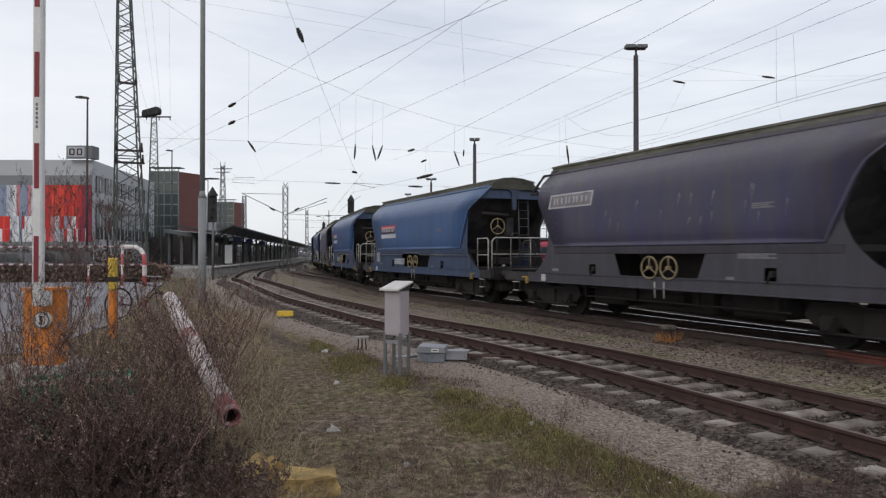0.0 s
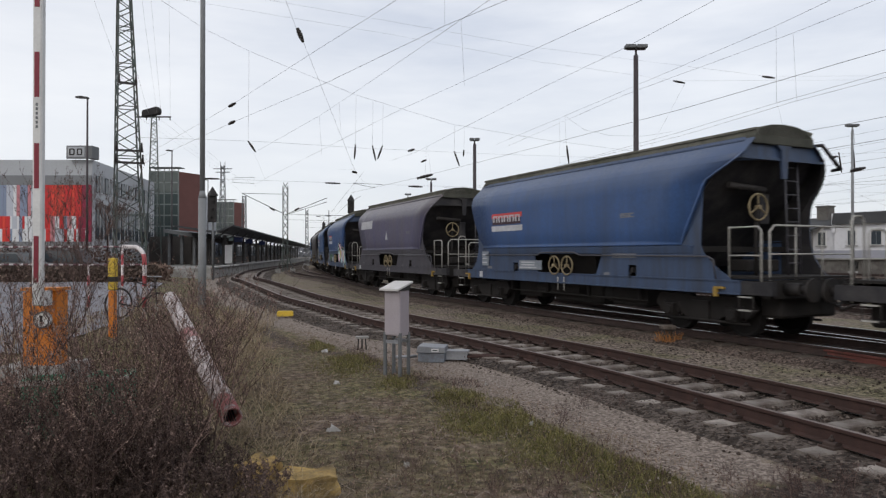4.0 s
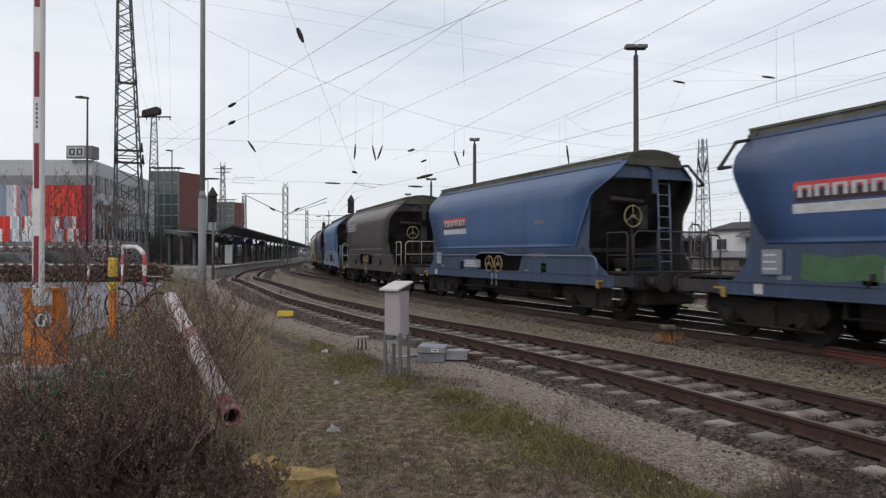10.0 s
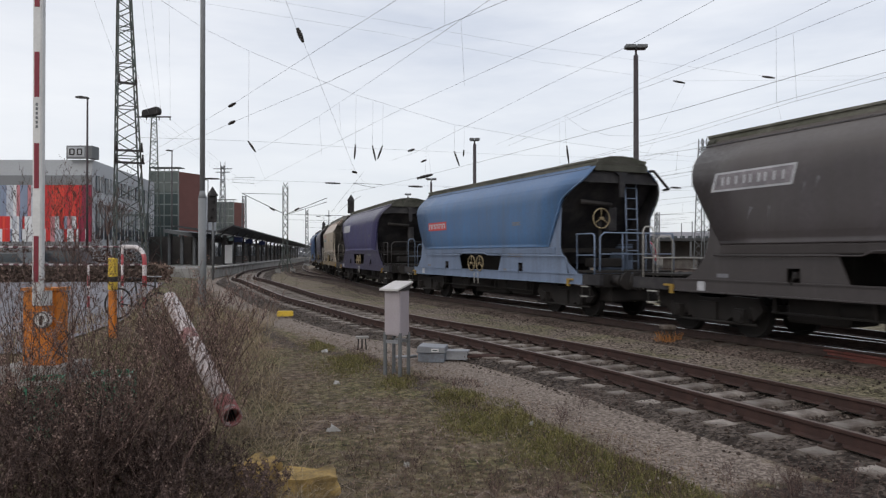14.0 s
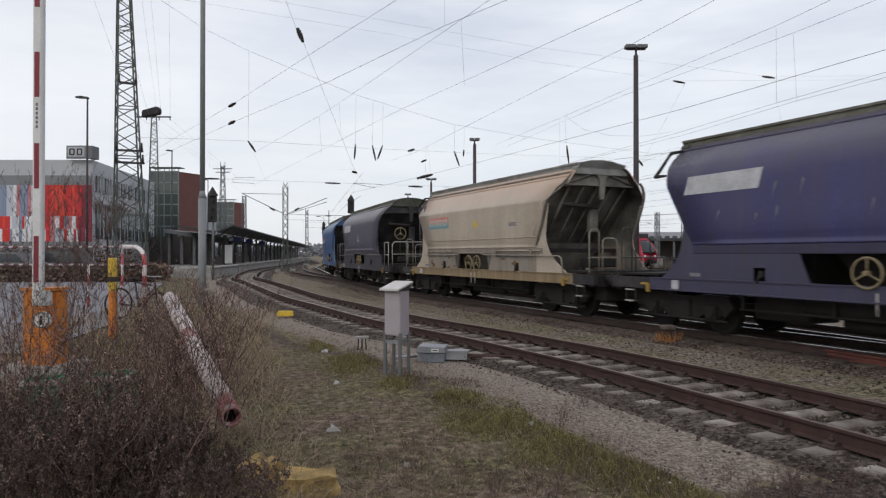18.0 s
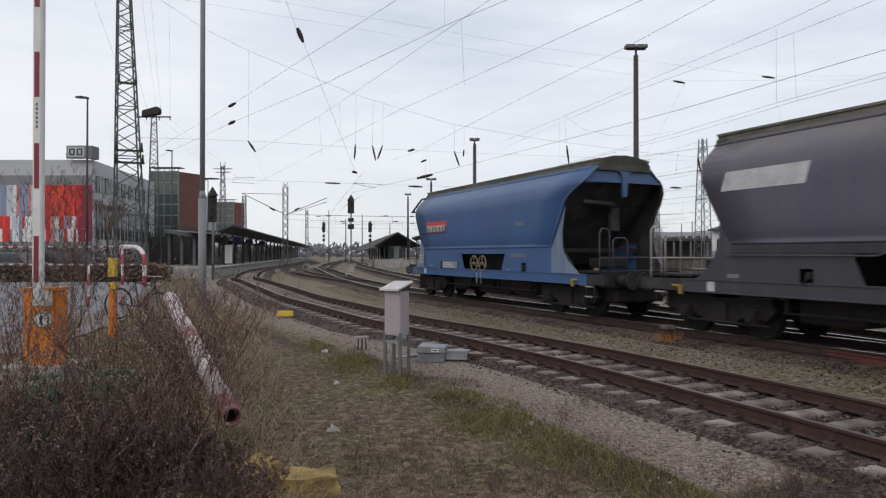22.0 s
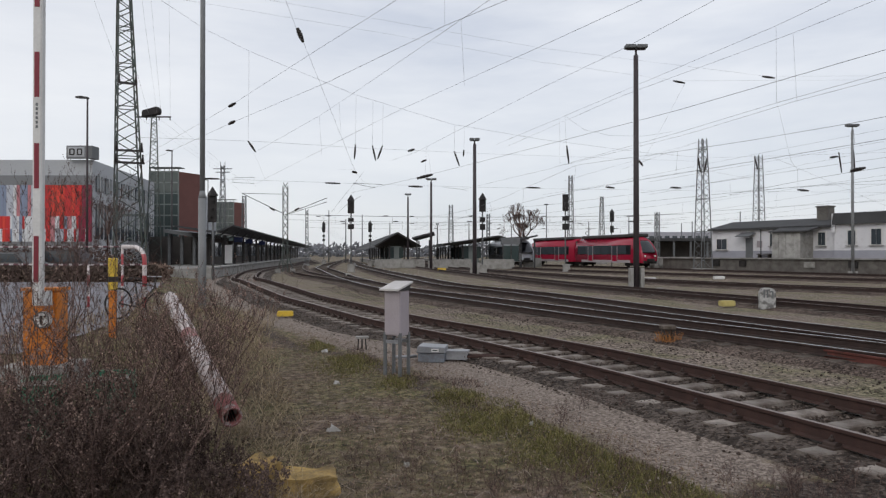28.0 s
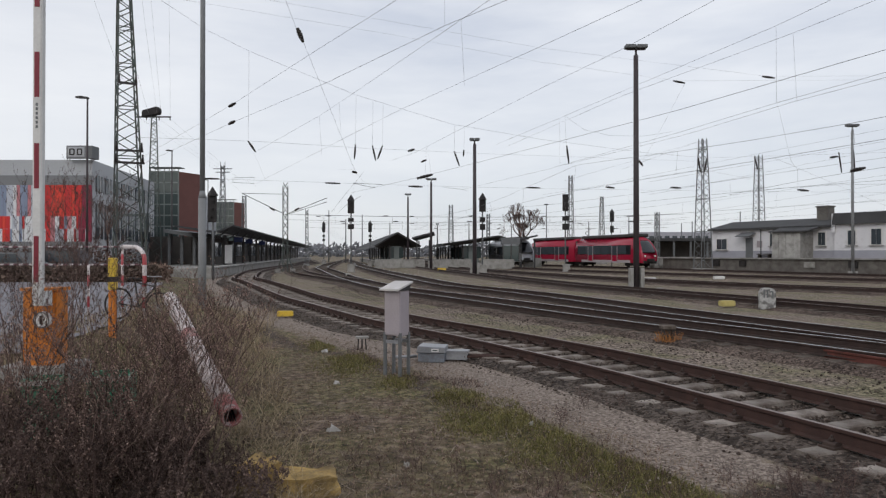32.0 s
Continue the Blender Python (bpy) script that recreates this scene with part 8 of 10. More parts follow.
line_over(FOURTH, 60, FOURTH.length - 2, 20, "contact wire and catenary over a yard track")
line_over(FIFTH, 60, FIFTH.length - 2, 35, "contact wire and catenary over a yard track")
line_over(SIXTH, 40, SIXTH.length - 2, 10, "contact wire and catenary over a yard track")
line_over(SEVENTH, 60, SEVENTH.length - 2, 30, "contact wire and catenary over a platform track")
line_over(MAIN, 60, MAIN.nearest(-4.5, 41.5)[0], 15, "contact wire and catenary over a platform track")


# ---- raised crossing barrier, fence and bicycle on the bank ----
def barrier():
    t = thing("crossing_barrier", "raised level crossing barrier on an orange machine housing", "barrier", pose(-5.6, 9.5, 0.3))
    bm = bmesh.new()
    box(bm, (0.04, 0, 0.60), (0.46, 0.34, 1.20))
    soften(bm, 0.03, 2)
    h = part("machine_housing", bm, M["orange"], t, "orange steel machine housing")
    bm = bmesh.new()
    box(bm, (0.04, 0, 1.215), (0.49, 0.37, 0.04))
    part("housing_lid", bm, M["orange"], h)
    bm = bmesh.new()
    rod(bm, (0.12, -0.165, 0.80), (0.12, -0.245, 0.80), 0.115, 20)
    d = part("round_sign", bm, M["white"], h, "round white sign with dark marks")
    bm = bmesh.new()
    ring(bm, (0.12, -0.245, 0.80), 0.104, 0.010, "y", 20, 4)
    part("sign_rim", bm, M["mast_grey"], d)
    bm = bmesh.new()
    box(bm, (0.12, -0.248, 0.80), (0.035, 0.008, 0.12))
    part("sign_mark", bm, M["black"], d)
    bm = bmesh.new()
    box(bm, (0.155, -0.27, 1.1), (0.15, 0.2, 0.2))
    part("boom_clamp", bm, M["white"], t)
    bm = bmesh.new()
    prism(bm, [(0.11, -0.42), (0.20, -0.42), (0.22, -0.40), (0.22, -0.34), (0.20, -0.32), (0.11, -0.32), (0.09, -0.34), (0.09, -0.40)], "z", 1.02, 6.4)
    boom = part("boom", bm, M["white"], t, "white barrier boom with red fields")
    for y0, y1 in ((-250, -170), (-85, 12), (92, 172), (254, 334), (418, 500)):
        bm = bmesh.new()
        z0, z1 = 2 - (y1 - 450) * 9.1 / 1200 - 0.3, 2 - (y0 - 450) * 9.1 / 1200 - 0.3
        box(bm, (0.155, -0.424, (z0 + z1) / 2), (0.065, 0.006, z1 - z0))
        part("red_field", bm, M["dark_red"], boom)
    bm = bmesh.new()
    for i in range(6):
        box(bm, (0.155, -0.424, 3.858 - 0.3 - 0.15 + i * 0.06), (0.028, 0.004, 0.04))
    part("boom_lettering", bm, M["mast_grey"], boom)
    bm = bmesh.new()
    box(bm, (0.0, 0.05, 0.02), (0.9, 0.8, 0.3))
    part("concrete_base", bm, M["concrete"], t)
    return t


barrier()


def guard_rail():
    """Thin banded rails on posts; the end is a thick red and white tube bent down in a quarter circle."""
    t = thing("guard_rail", "red and white tubular guard rail with a bent end", "guard rail")
    d = 16.0
    right = -6.907
    bend = -7.307
    top = 2.173
    for z, end in ((top, bend), (1.747, right - 0.15)):
        bm = bmesh.new()
        bars(bm, [(-22, d + 3.5, z + 0.02), (-14, d + 0.9, z), (end, d, z)], 0.022, 8)
        part("rail_tube", bm, M["red_white_x"], t, "thin rail with worn white dashes")
    pts = [(bend - 0.25, d, top)]
    for i in range(1, 8):
        a = i / 7 * math.pi / 2
        pts.append((bend + (right - bend) * math.sin(a), d - 0.3 * math.sin(a), top - 0.32 * (1 - math.cos(a))))
    pts.append((right, d - 0.3, 0.3))
    bm = bmesh.new()
    bars(bm, pts, 0.05, 10)
    part("bent_end", bm, M["red_white"], t, "thick red and white bent tube")
    for x, z in ((155, 1.74), (60, 1.74), (-40, 1.74), (215, 2.16)):
        bm = bmesh.new()
        X = (x - 784) * d / 1200
        rod(bm, (X, d + 0.05, 0.4), (X, d + 0.05, z), 0.03, 8)
        part("post", bm, M["red_white"], t)
    return t


M["red_white_x"] = stripe_material("dark_rail_with_white_dashes", (0.12, 0.04, 0.05), (0.52, 0.47, 0.47), 0.26, axis=0, duty=0.55, worn=0.35)
guard_rail()


def bicycle():
    t = thing("bicycle", "dark bicycle leaning against the guard rail", "bicycle", pose(-6.943, 15.4, 0.5, 0, 8, 62))
    for x in (-0.52, 0.52):
        bm = bmesh.new()
        ring(bm, (x, 0, 0.34), 0.33, 0.022, "y", 24, 6)
        w = part("wheel", bm, M["black"], t)
        bm = bmesh.new()
        for i in range(9):
            a = math.pi * i / 9
            rod(bm, (x - 0.32 * math.cos(a), 0, 0.34 - 0.32 * math.sin(a)), (x + 0.32 * math.cos(a), 0, 0.34 + 0.32 * math.sin(a)), 0.003, 3)
        tagged(part("spokes", bm, M["galv"], w), kind="stuff")
    bm = bmesh.new()
    bars(bm, [(-0.52, 0, 0.34), (0.0, 0, 0.30), (-0.17, 0, 0.85), (0.38, 0, 0.80), (0.0, 0, 0.30)], 0.018)
    bars(bm, [(-0.52, 0, 0.34), (-0.15, 0, 0.78)], 0.012)
    bars(bm, [(0.52, 0, 0.34), (0.38, 0, 0.80), (0.34, 0, 1.0)], 0.018)
    part("frame", bm, M["dark_steel"], t)
    bm = bmesh.new()
    bars(bm, [(0.28, -0.28, 1.03), (0.34, -0.1, 1.03), (0.34, 0.1, 1.03), (0.28, 0.28, 1.03)], 0.015)
    part("handlebar", bm, M["galv"], t)
    bm = bmesh.new()
    box(bm, (-0.19, 0, 0.92), (0.26, 0.14, 0.06))
    soften(bm, 0.02)
    part("saddle", bm, M["black"], t)
    return t


bicycle()


def yellow_post():
    t = thing("warning_post", "yellow post with a black band beside the road", "post", pose(-6.327, 13, 0.4))
    bm = bmesh.new()
    box(bm, (0, 0, 0.4), (0.12, 0.12, 1.0))
    soften(bm, 0.015)
    part("post", bm, M["orange"], t)
    bm = bmesh.new()
    box(bm, (0, 0, 1.22), (0.14, 0.14, 0.62))
    soften(bm, 0.02)
    part("head", bm, M["yellow"], t)
    bm = bmesh.new()
    box(bm, (0, 0, 1.12), (0.145, 0.145, 0.1))
    part("black_band", bm, M["black"], t)
    return t


yellow_post()


def leaning_tube():
    """Thick red and white tube that lies with its far end raised."""
    a, b = Vector((-2.083, 6.7, 0.392)), Vector((-4.266, 10.6, 1.311))
    L = (b - a).length
    t = thing("barrier_tube", "old red and white steel tube lying slanted in the dry weeds", "tube", Matrix.Translation(a) @ (b - a).to_track_quat("Z", "Y").to_matrix().to_4x4())
    bm = bmesh.new()
    n = 20
    rows = []
    for z, r in ((0, 0.082), (0, 0.105), (L, 0.105)):
        rows.append([bm.verts.new((r * math.cos(2 * math.pi * i / n), r * math.sin(2 * math.pi * i / n), z)) for i in range(n)])
    rows.insert(0, [bm.verts.new((0.082 * math.cos(2 * math.pi * i / n), 0.082 * math.sin(2 * math.pi * i / n), 0.9)) for i in range(n)])
    for p, q in zip(rows, rows[1:]):
        for i in range(n):
            bm.faces.new((p[i], p[(i + 1) % n], q[(i + 1) % n], q[i])).smooth = True
    bm.faces.new(rows[0])
    bm.faces.new(rows[-1])
    bmesh.ops.recalc_face_normals(bm, faces=bm.faces[:])
    part("tube", bm, M["tube_paint"], t)
    bm = bmesh.new()
    for i in range(5):
        x = -0.05 + i * 0.025
        rod(bm, (x, -0.06, 0.04), (x * 0.7, 0.05, 0.5), 0.008, 4)
    part("stuffed_twig_mass", bm, M["black"], t)
    bm = bmesh.new()
    q = t.matrix_basis.inverted()
    top, foot = a.lerp(b, 0.82) - Vector((0, 0, 0.05)), a.lerp(b, 0.82)
    foot.z = 0.0
    rod(bm, q @ foot, q @ top, 0.04, 8)
    part("prop", bm, M["rail_rust"], t)
    return t


M["tube_paint"] = stripe_material("peeling_red_white_tube_paint", (0.27, 0.075, 0.072), (0.47, 0.40, 0.385), 2.3, axis=2, duty=0.17, worn=0.6)
leaning_tube()


# ---- things beside the first track ----
def relay_cabinet():
    t = thing("relay_cabinet", "pale grey relay cabinet on four steel legs with a slanted lid", "cabinet", pose(-0.765, 11.25, 0.0, 0, 0, -32))
    bm = bmesh.new()
    box(bm, (0, 0, 1.04), (0.32, 0.26, 0.76))
    soften(bm, 0.008)
    b = part("body", bm, M["plastic_grey"], t)
    bm = bmesh.new()
    box(bm, (0.0, -0.134, 1.03), (0.27, 0.008, 0.70))
    part("door", bm, M["plastic_grey"], b)
    bm = bmesh.new()
    prism(bm, [(-0.23, 1.43), (0.20, 1.55), (0.20, 1.52), (-0.23, 1.40)], "x", -0.19, 0.19)
    part("lid", bm, M["lid_pale"], t, "slanted pale sheet-metal lid")
    bm = bmesh.new()
    prism(bm, [(-0.12, 1.40), (0.13, 1.40), (0.17, 1.51), (-0.16, 1.415)], "x", -0.17, 0.17)
    part("lid_frame", bm, M["dark_steel"], t)
    for x in (-0.15, 0.15):
        for y in (-0.12, 0.12):
            bm = bmesh.new()
            box(bm, (x, y, 0.33), (0.05, 0.035, 0.76))
            part("leg", bm, M["mast_grey"], t)
    bm = bmesh.new()
    box(bm, (0, -0.12, 0.56), (0.32, 0.03, 0.05))
    part("cross_bar", bm, M["zinc"], t)
    bm = bmesh.new()
    box(bm, (0, 0.12, 0.56), (0.32, 0.03, 0.05))
    part("cross_bar", bm, M["zinc"], t)
    return t


relay_cabinet()


def point_machine():
    t = thing("point_machine", "grey point machine box with drive rods to the rail", "point machine", pose(-0.194, 12.9, -0.02, 0, 0, -8))
    bm = bmesh.new()
    box(bm, (0, 0, 0.08), (0.5, 0.42, 0.18))
    soften(bm, 0.015)
    part("base_box", bm, M["box_blue"], t)
    bm = bmesh.new()
    prism(bm, [(-0.28, 0.17), (0.27, 0.17), (0.26, 0.28), (-0.25, 0.30)], "y", -0.24, 0.24)
    soften(bm, 0.012)
    part("lid", bm, M["zinc"], t)
    bm = bmesh.new()
    box(bm, (0.08, -0.252, 0.225), (0.14, 0.008, 0.06))
    part("label_plate", bm, M["white"], t, "white label plate with a dark line")
    bm = bmesh.new()
    box(bm, (0.08, -0.258, 0.225), (0.09, 0.004, 0.015))
    part("label_line", bm, M["black"], t)
    bm = bmesh.new()
    box(bm, (0.45, 0.05, 0.10), (0.42, 0.22, 0.14))
    box(bm, (0.46, 0.05, 0.185), (0.46, 0.26, 0.03))
    part("drive_case", bm, M["zinc"], t)
    for y in (-0.04, 0.12):
        bm = bmesh.new()
        rod(bm, (0.6, y, 0.09), (2.2, y + 0.25, 0.09), 0.025, 8)
        part("drive_rod", bm, M["rail_rust"], t)
    bm = bmesh.new()
    rod(bm, (-0.3, -0.02, 0.08), (-0.75, -0.1, 0.06), 0.03, 8)
    part("cable_pipe", bm, M["zinc"], t)
    return t


M["box_blue"] = material("blue_grey_cast_housing", (0.20, 0.225, 0.26), 0.6, var=0.2, scale=4, fine=40, dirt=(0.12, 0.10, 0.09), dirt_amount=0.35, dirt_scale=4)
point_machine()


def low_stand(base, label):
    t = thing("cable_stand", label, "stand", pose(base[0], base[1], base[2], 0, 0, 12))
    for x in (-0.09, 0.0, 0.09):
        bm = bmesh.new()
        rod(bm, (x, 0, -0.05), (x * 0.8, 0.02, 0.24), 0.014, 6)
        part("leg", bm, M["black"], t)
    bm = bmesh.new()
    box(bm, (0, 0, 0.25), (0.26, 0.16, 0.04))
    part("cap", bm, M["concrete"], t)
    return t


low_stand((-1.704, 14.3, 0.0), "small black stand with a pale cap in the grass")
low_stand((11.2, 35, 0.0), "small stand with a pale cap in the yard")


M["yellow_pale"] = material("faded_cream_yellow_paint", (0.48, 0.40, 0.15), 0.6, var=0.25, scale=5, fine=30, dirt=(0.25, 0.2, 0.1), dirt_amount=0.3)


def marker_block(base, size, mat, label, turn=0):
    bm = bmesh.new()
    box(bm, (0, 0, size[2] / 2), size)
    soften(bm, min(size) * 0.15, 2)
    return solid("cable_marker", bm, M[mat], label, "marker", pose(base[0], base[1], base[2], 0, 0, turn), group="low marker blocks")


marker_block((-4.999, 21.5, 0.03), (0.5, 0.24, 0.17), "yellow", "yellow cable marker block beside the path", 10)
marker_block((10.877, 26, 0.0), (0.56, 0.32, 0.22), "yellow_pale", "yellow cable marker block between the tracks", 10)
marker_block((10.34, 33, 0.0), (0.5, 0.3, 0.16), "platform_edge", "pale concrete marker block between the tracks", 10)
marker_block((15.86, 52, 0.0), (0.9, 0.3, 0.2), "white", "white marker block by a far track", 10)
marker_block((21.96, 54, 0.0), (0.9, 0.3, 0.25), "white", "white marker block by a far track", 10)
marker_block((-0.13, 78, 0.1), (1.0, 0.3, 0.3), "yellow", "yellow marker block near the platforms", 0)
marker_block((-8.35, 60, 0.0), (0.5, 0.3, 0.3), "platform_edge", "pale marker block by the main track", 0)

# mottled kilometre stone
t = thing("kilometre_stone", "mottled white kilometre stone between the tracks", "marker stone", pose(11.938, 25, 0, 0, 0, -12))
bm = bmesh.new()
prism(bm, [(-0.27, -0.05), (0.27, -0.05), (0.28, 0.58), (0.22, 0.72), (0.09, 0.76), (-0.11, 0.76), (-0.23, 0.71), (-0.28, 0.56)], "y", -0.14, 0.14)
soften(bm, 0.03, 2)
part("stone", bm, material("mottled_white_stone", (0.40, 0.395, 0.385), 0.9, var=0.35, scale=6, fine=40, dirt=(0.14, 0.135, 0.13), dirt_amount=0.5, dirt_scale=6, sharp=0.05), t)
bm = bmesh.new()
for x, z, w, h in ((-0.13, 0.55, 0.05, 0.3), (-0.02, 0.55, 0.05, 0.3), (0.12, 0.62, 0.12, 0.05), (0.16, 0.5, 0.05, 0.2)):
    box(bm, (x, -0.145, z), (w, 0.012, h))
part("number_bars", bm, M["mast_grey"], t, "weathered grey bars of a number")

# short concrete stump with rust-coloured straw
t = thing("cable_stump", "short concrete stump with rusty straw round it", "stump", pose(5.161, 15.6, 0.0))
bm = bmesh.new()
box(bm, (0, 0, 0.32), (0.32, 0.26, 0.10))
soften(bm, 0.02)
part("cap", bm, M["sleeper_wood"], t)
for x in (-0.1, 0.02, 0.11):
    bm = bmesh.new()
    box(bm, (x, 0, 0.14), (0.06, 0.1, 0.28))
    part("leg", bm, M["dark_steel"], t)
bm = bmesh.new()
rng = random.Random(5)
for i in range(140):
    a, r0 = rng.uniform(0, 6.28), rng.uniform(0.05, 0.3)
    x, y = r0 * math.cos(a), r0 * math.sin(a)
    rod(bm, (x, y, 0), (x + rng.uniform(-0.15, 0.15), y + rng.uniform(-0.1, 0.1), rng.uniform(0.05, 0.26)), 0.006, 3, 0.002)
tagged(part("straw", bm, material("rusty_orange_straw", (0.34, 0.15, 0.05), 0.9, var=0.3, scale=5, fine=30), t), kind="stuff")


# ---- parked cars, hedge and shrub line beyond the road ----
def parked_car(base, turn, paint, label, h=1.5):
    t = thing("parked_car", label, "car", pose(base[0], base[1], base[2], 0, 0, turn), group="parked cars")
    side = [(-2.1, 0.35), (-2.15, 0.75), (-1.95, 0.95), (-1.3, 1.0), (-0.75, h), (0.9, h), (1.6, 1.02), (2.0, 0.95), (2.15, 0.6), (2.1, 0.35)]
    bm = bmesh.new()
    prism(bm, side, "y", -0.85, 0.85)
    soften(bm, 0.05, 2)
    part("body", bm, paint, t)
    bm = bmesh.new()
    prism(bm, [(-1.18, 1.02), (-0.7, h - 0.08), (0.85, h - 0.08), (1.45, 1.04)], "y", -0.865, 0.865)
    part("window_band", bm, M["glass"], t)
    bm = bmesh.new()
    box(bm, (2.12, 0, 0.55), (0.05, 0.52, 0.12))
    part("plate", bm, M["white"], t)
    for x in (-1.35, 1.35):
        for y in (-0.8, 0.8):
            bm = bmesh.new()
            rod(bm, (x, y - 0.1, 0.32), (x, y + 0.1, 0.32), 0.32, 16)
            w = part("wheel", bm, M["black"], t)
            bm = bmesh.new()
            rod(bm, (x, y - 0.11, 0.32), (x, y + 0.11, 0.32), 0.19, 12)
            part("rim", bm, M["galv"], w)
    return t


parked_car((-25.133, 40, 0.5), 170, M["mast_grey"], "grey parked car beyond the hedge", 1.6)
parked_car((-23.24, 42, 0.5), 185, M["pole_dark"], "dark parked car beyond the hedge", 1.75)
parked_car((-28.837, 41, 0.5), 178, M["galv"], "silver parked car beyond the hedge", 1.55)


# ---- plants ----
def pydata(name, verts, faces, mats, parent=None, idx=None):
    me = bpy.data.meshes.new(name)
    me.from_pydata(verts, [], faces)
    for m in mats:
        me.materials.append(m)
    if idx is not None:
        me.polygons.foreach_set("material_index", idx)
    me.update()
    ob = new(name, me)
    ob.parent = parent
    return ob


def leafy(name, a, b, c, rough=0.9, clumps=0.0):
    """Dead leaves, straw or grass in three shades, one for each blade."""
    m = bpy.data.materials.new(name)
    m.use_nodes = True
    nt = m.node_tree
    n, l = nt.nodes.new, nt.links.new
    bs = nt.nodes["Principled BSDF"]
    bs.inputs["Roughness"].default_value = rough
    bs.inputs["Specular IOR Level"].default_value = 0.15
    g, r = n("ShaderNodeNewGeometry"), n("ShaderNodeValToRGB")
    e = r.color_ramp.elements
    e[0].color, e[1].color = (*a, 1), (*c, 1)
    e.new(0.5).color = (*b, 1)
    l(g.outputs["Random Per Island"], r.inputs[0])
    colour = r.outputs[0]
    if clumps:
        info, mr, sc = n("ShaderNodeObjectInfo"), n("ShaderNodeMapRange"), n("ShaderNodeVectorMath")
        mr.inputs[3].default_value, mr.inputs[4].default_value = 1.0 - clumps, 1.0 + clumps
        sc.operation = "SCALE"
        l(info.outputs["Random"], mr.inputs[0])
        l(colour, sc.inputs[0])
        l(mr.outputs[0], sc.inputs["Scale"])
        colour = sc.outputs[0]
    l(colour, bs.inputs["Base Color"])
    return m


M["stem"] = leafy("dark_dry_stems", (0.036, 0.024, 0.022), (0.080, 0.053, 0.047), (0.20, 0.136, 0.118))
M["seed"] = leafy("withered_seed_heads", (0.098, 0.062, 0.053), (0.19, 0.123, 0.104), (0.35, 0.245, 0.205), clumps=0.5)
M["dead_leaf"] = leafy("withered_green_brown_leaves", (0.07, 0.056, 0.045), (0.155, 0.115, 0.092), (0.38, 0.275, 0.22), clumps=0.5)
# the darkest leaves, for the low clumps that fill the stand
M["dark_leaf"] = leafy("dark_brown_leaves", (0.036, 0.026, 0.024), (0.07, 0.049, 0.044), (0.16, 0.113, 0.096), clumps=0.5)
M["straw"] = leafy("dry_straw_grass", (0.12, 0.088, 0.056), (0.25, 0.19, 0.122), (0.42, 0.335, 0.225))
M["straw_dull"] = leafy("dull_brown_straw", (0.095, 0.066, 0.047), (0.19, 0.142, 0.096), (0.33, 0.26, 0.175))
M["grass"] = leafy("winter_grass", (0.048, 0.05, 0.022), (0.09, 0.086, 0.036), (0.17, 0.145, 0.07))
M["litter"] = leafy("brown_leaf_litter", (0.085, 0.053, 0.042), (0.175, 0.116, 0.090), (0.36, 0.265, 0.21))


def tube_line(V, F, pts, r0, r1, k=3):
    """Thin tapering stem through pts."""
    base = len(V)
    n = len(pts)
    for i, p in enumerate(pts):
        r = r0 + (r1 - r0) * i / (n - 1)
        for j in range(k):
            a = 2 * math.pi * j / k
            V.append((p[0] + r * math.cos(a), p[1] + r * math.sin(a), p[2]))
    for i in range(n - 1):
        for j in range(k):
            F.append((base + i * k + j, base + i * k + (j + 1) % k, base + (i + 1) * k + (j + 1) % k, base + (i + 1) * k + j))


def flake(V, F, p, s, rng):
    """One small withered leaf: a bent quad at a random tilt."""
    a, t = rng.uniform(0, 6.28), rng.uniform(-1.2, 1.2)
    u = Vector((math.cos(a) * math.cos(t), math.sin(a) * math.cos(t), math.sin(t)))
    w = u.cross(Vector((rng.uniform(-1, 1), rng.uniform(-1, 1), 0.4))).normalized()
    P = Vector(p)
    b = len(V)
    for q in (P - w * s * 0.25, P + u * s * 0.6 - w * s * 0.3, P + u * s, P + u * s * 0.5 + w * s * 0.3):
        V.append(tuple(q))
    F.append((b, b + 1, b + 2, b + 3))


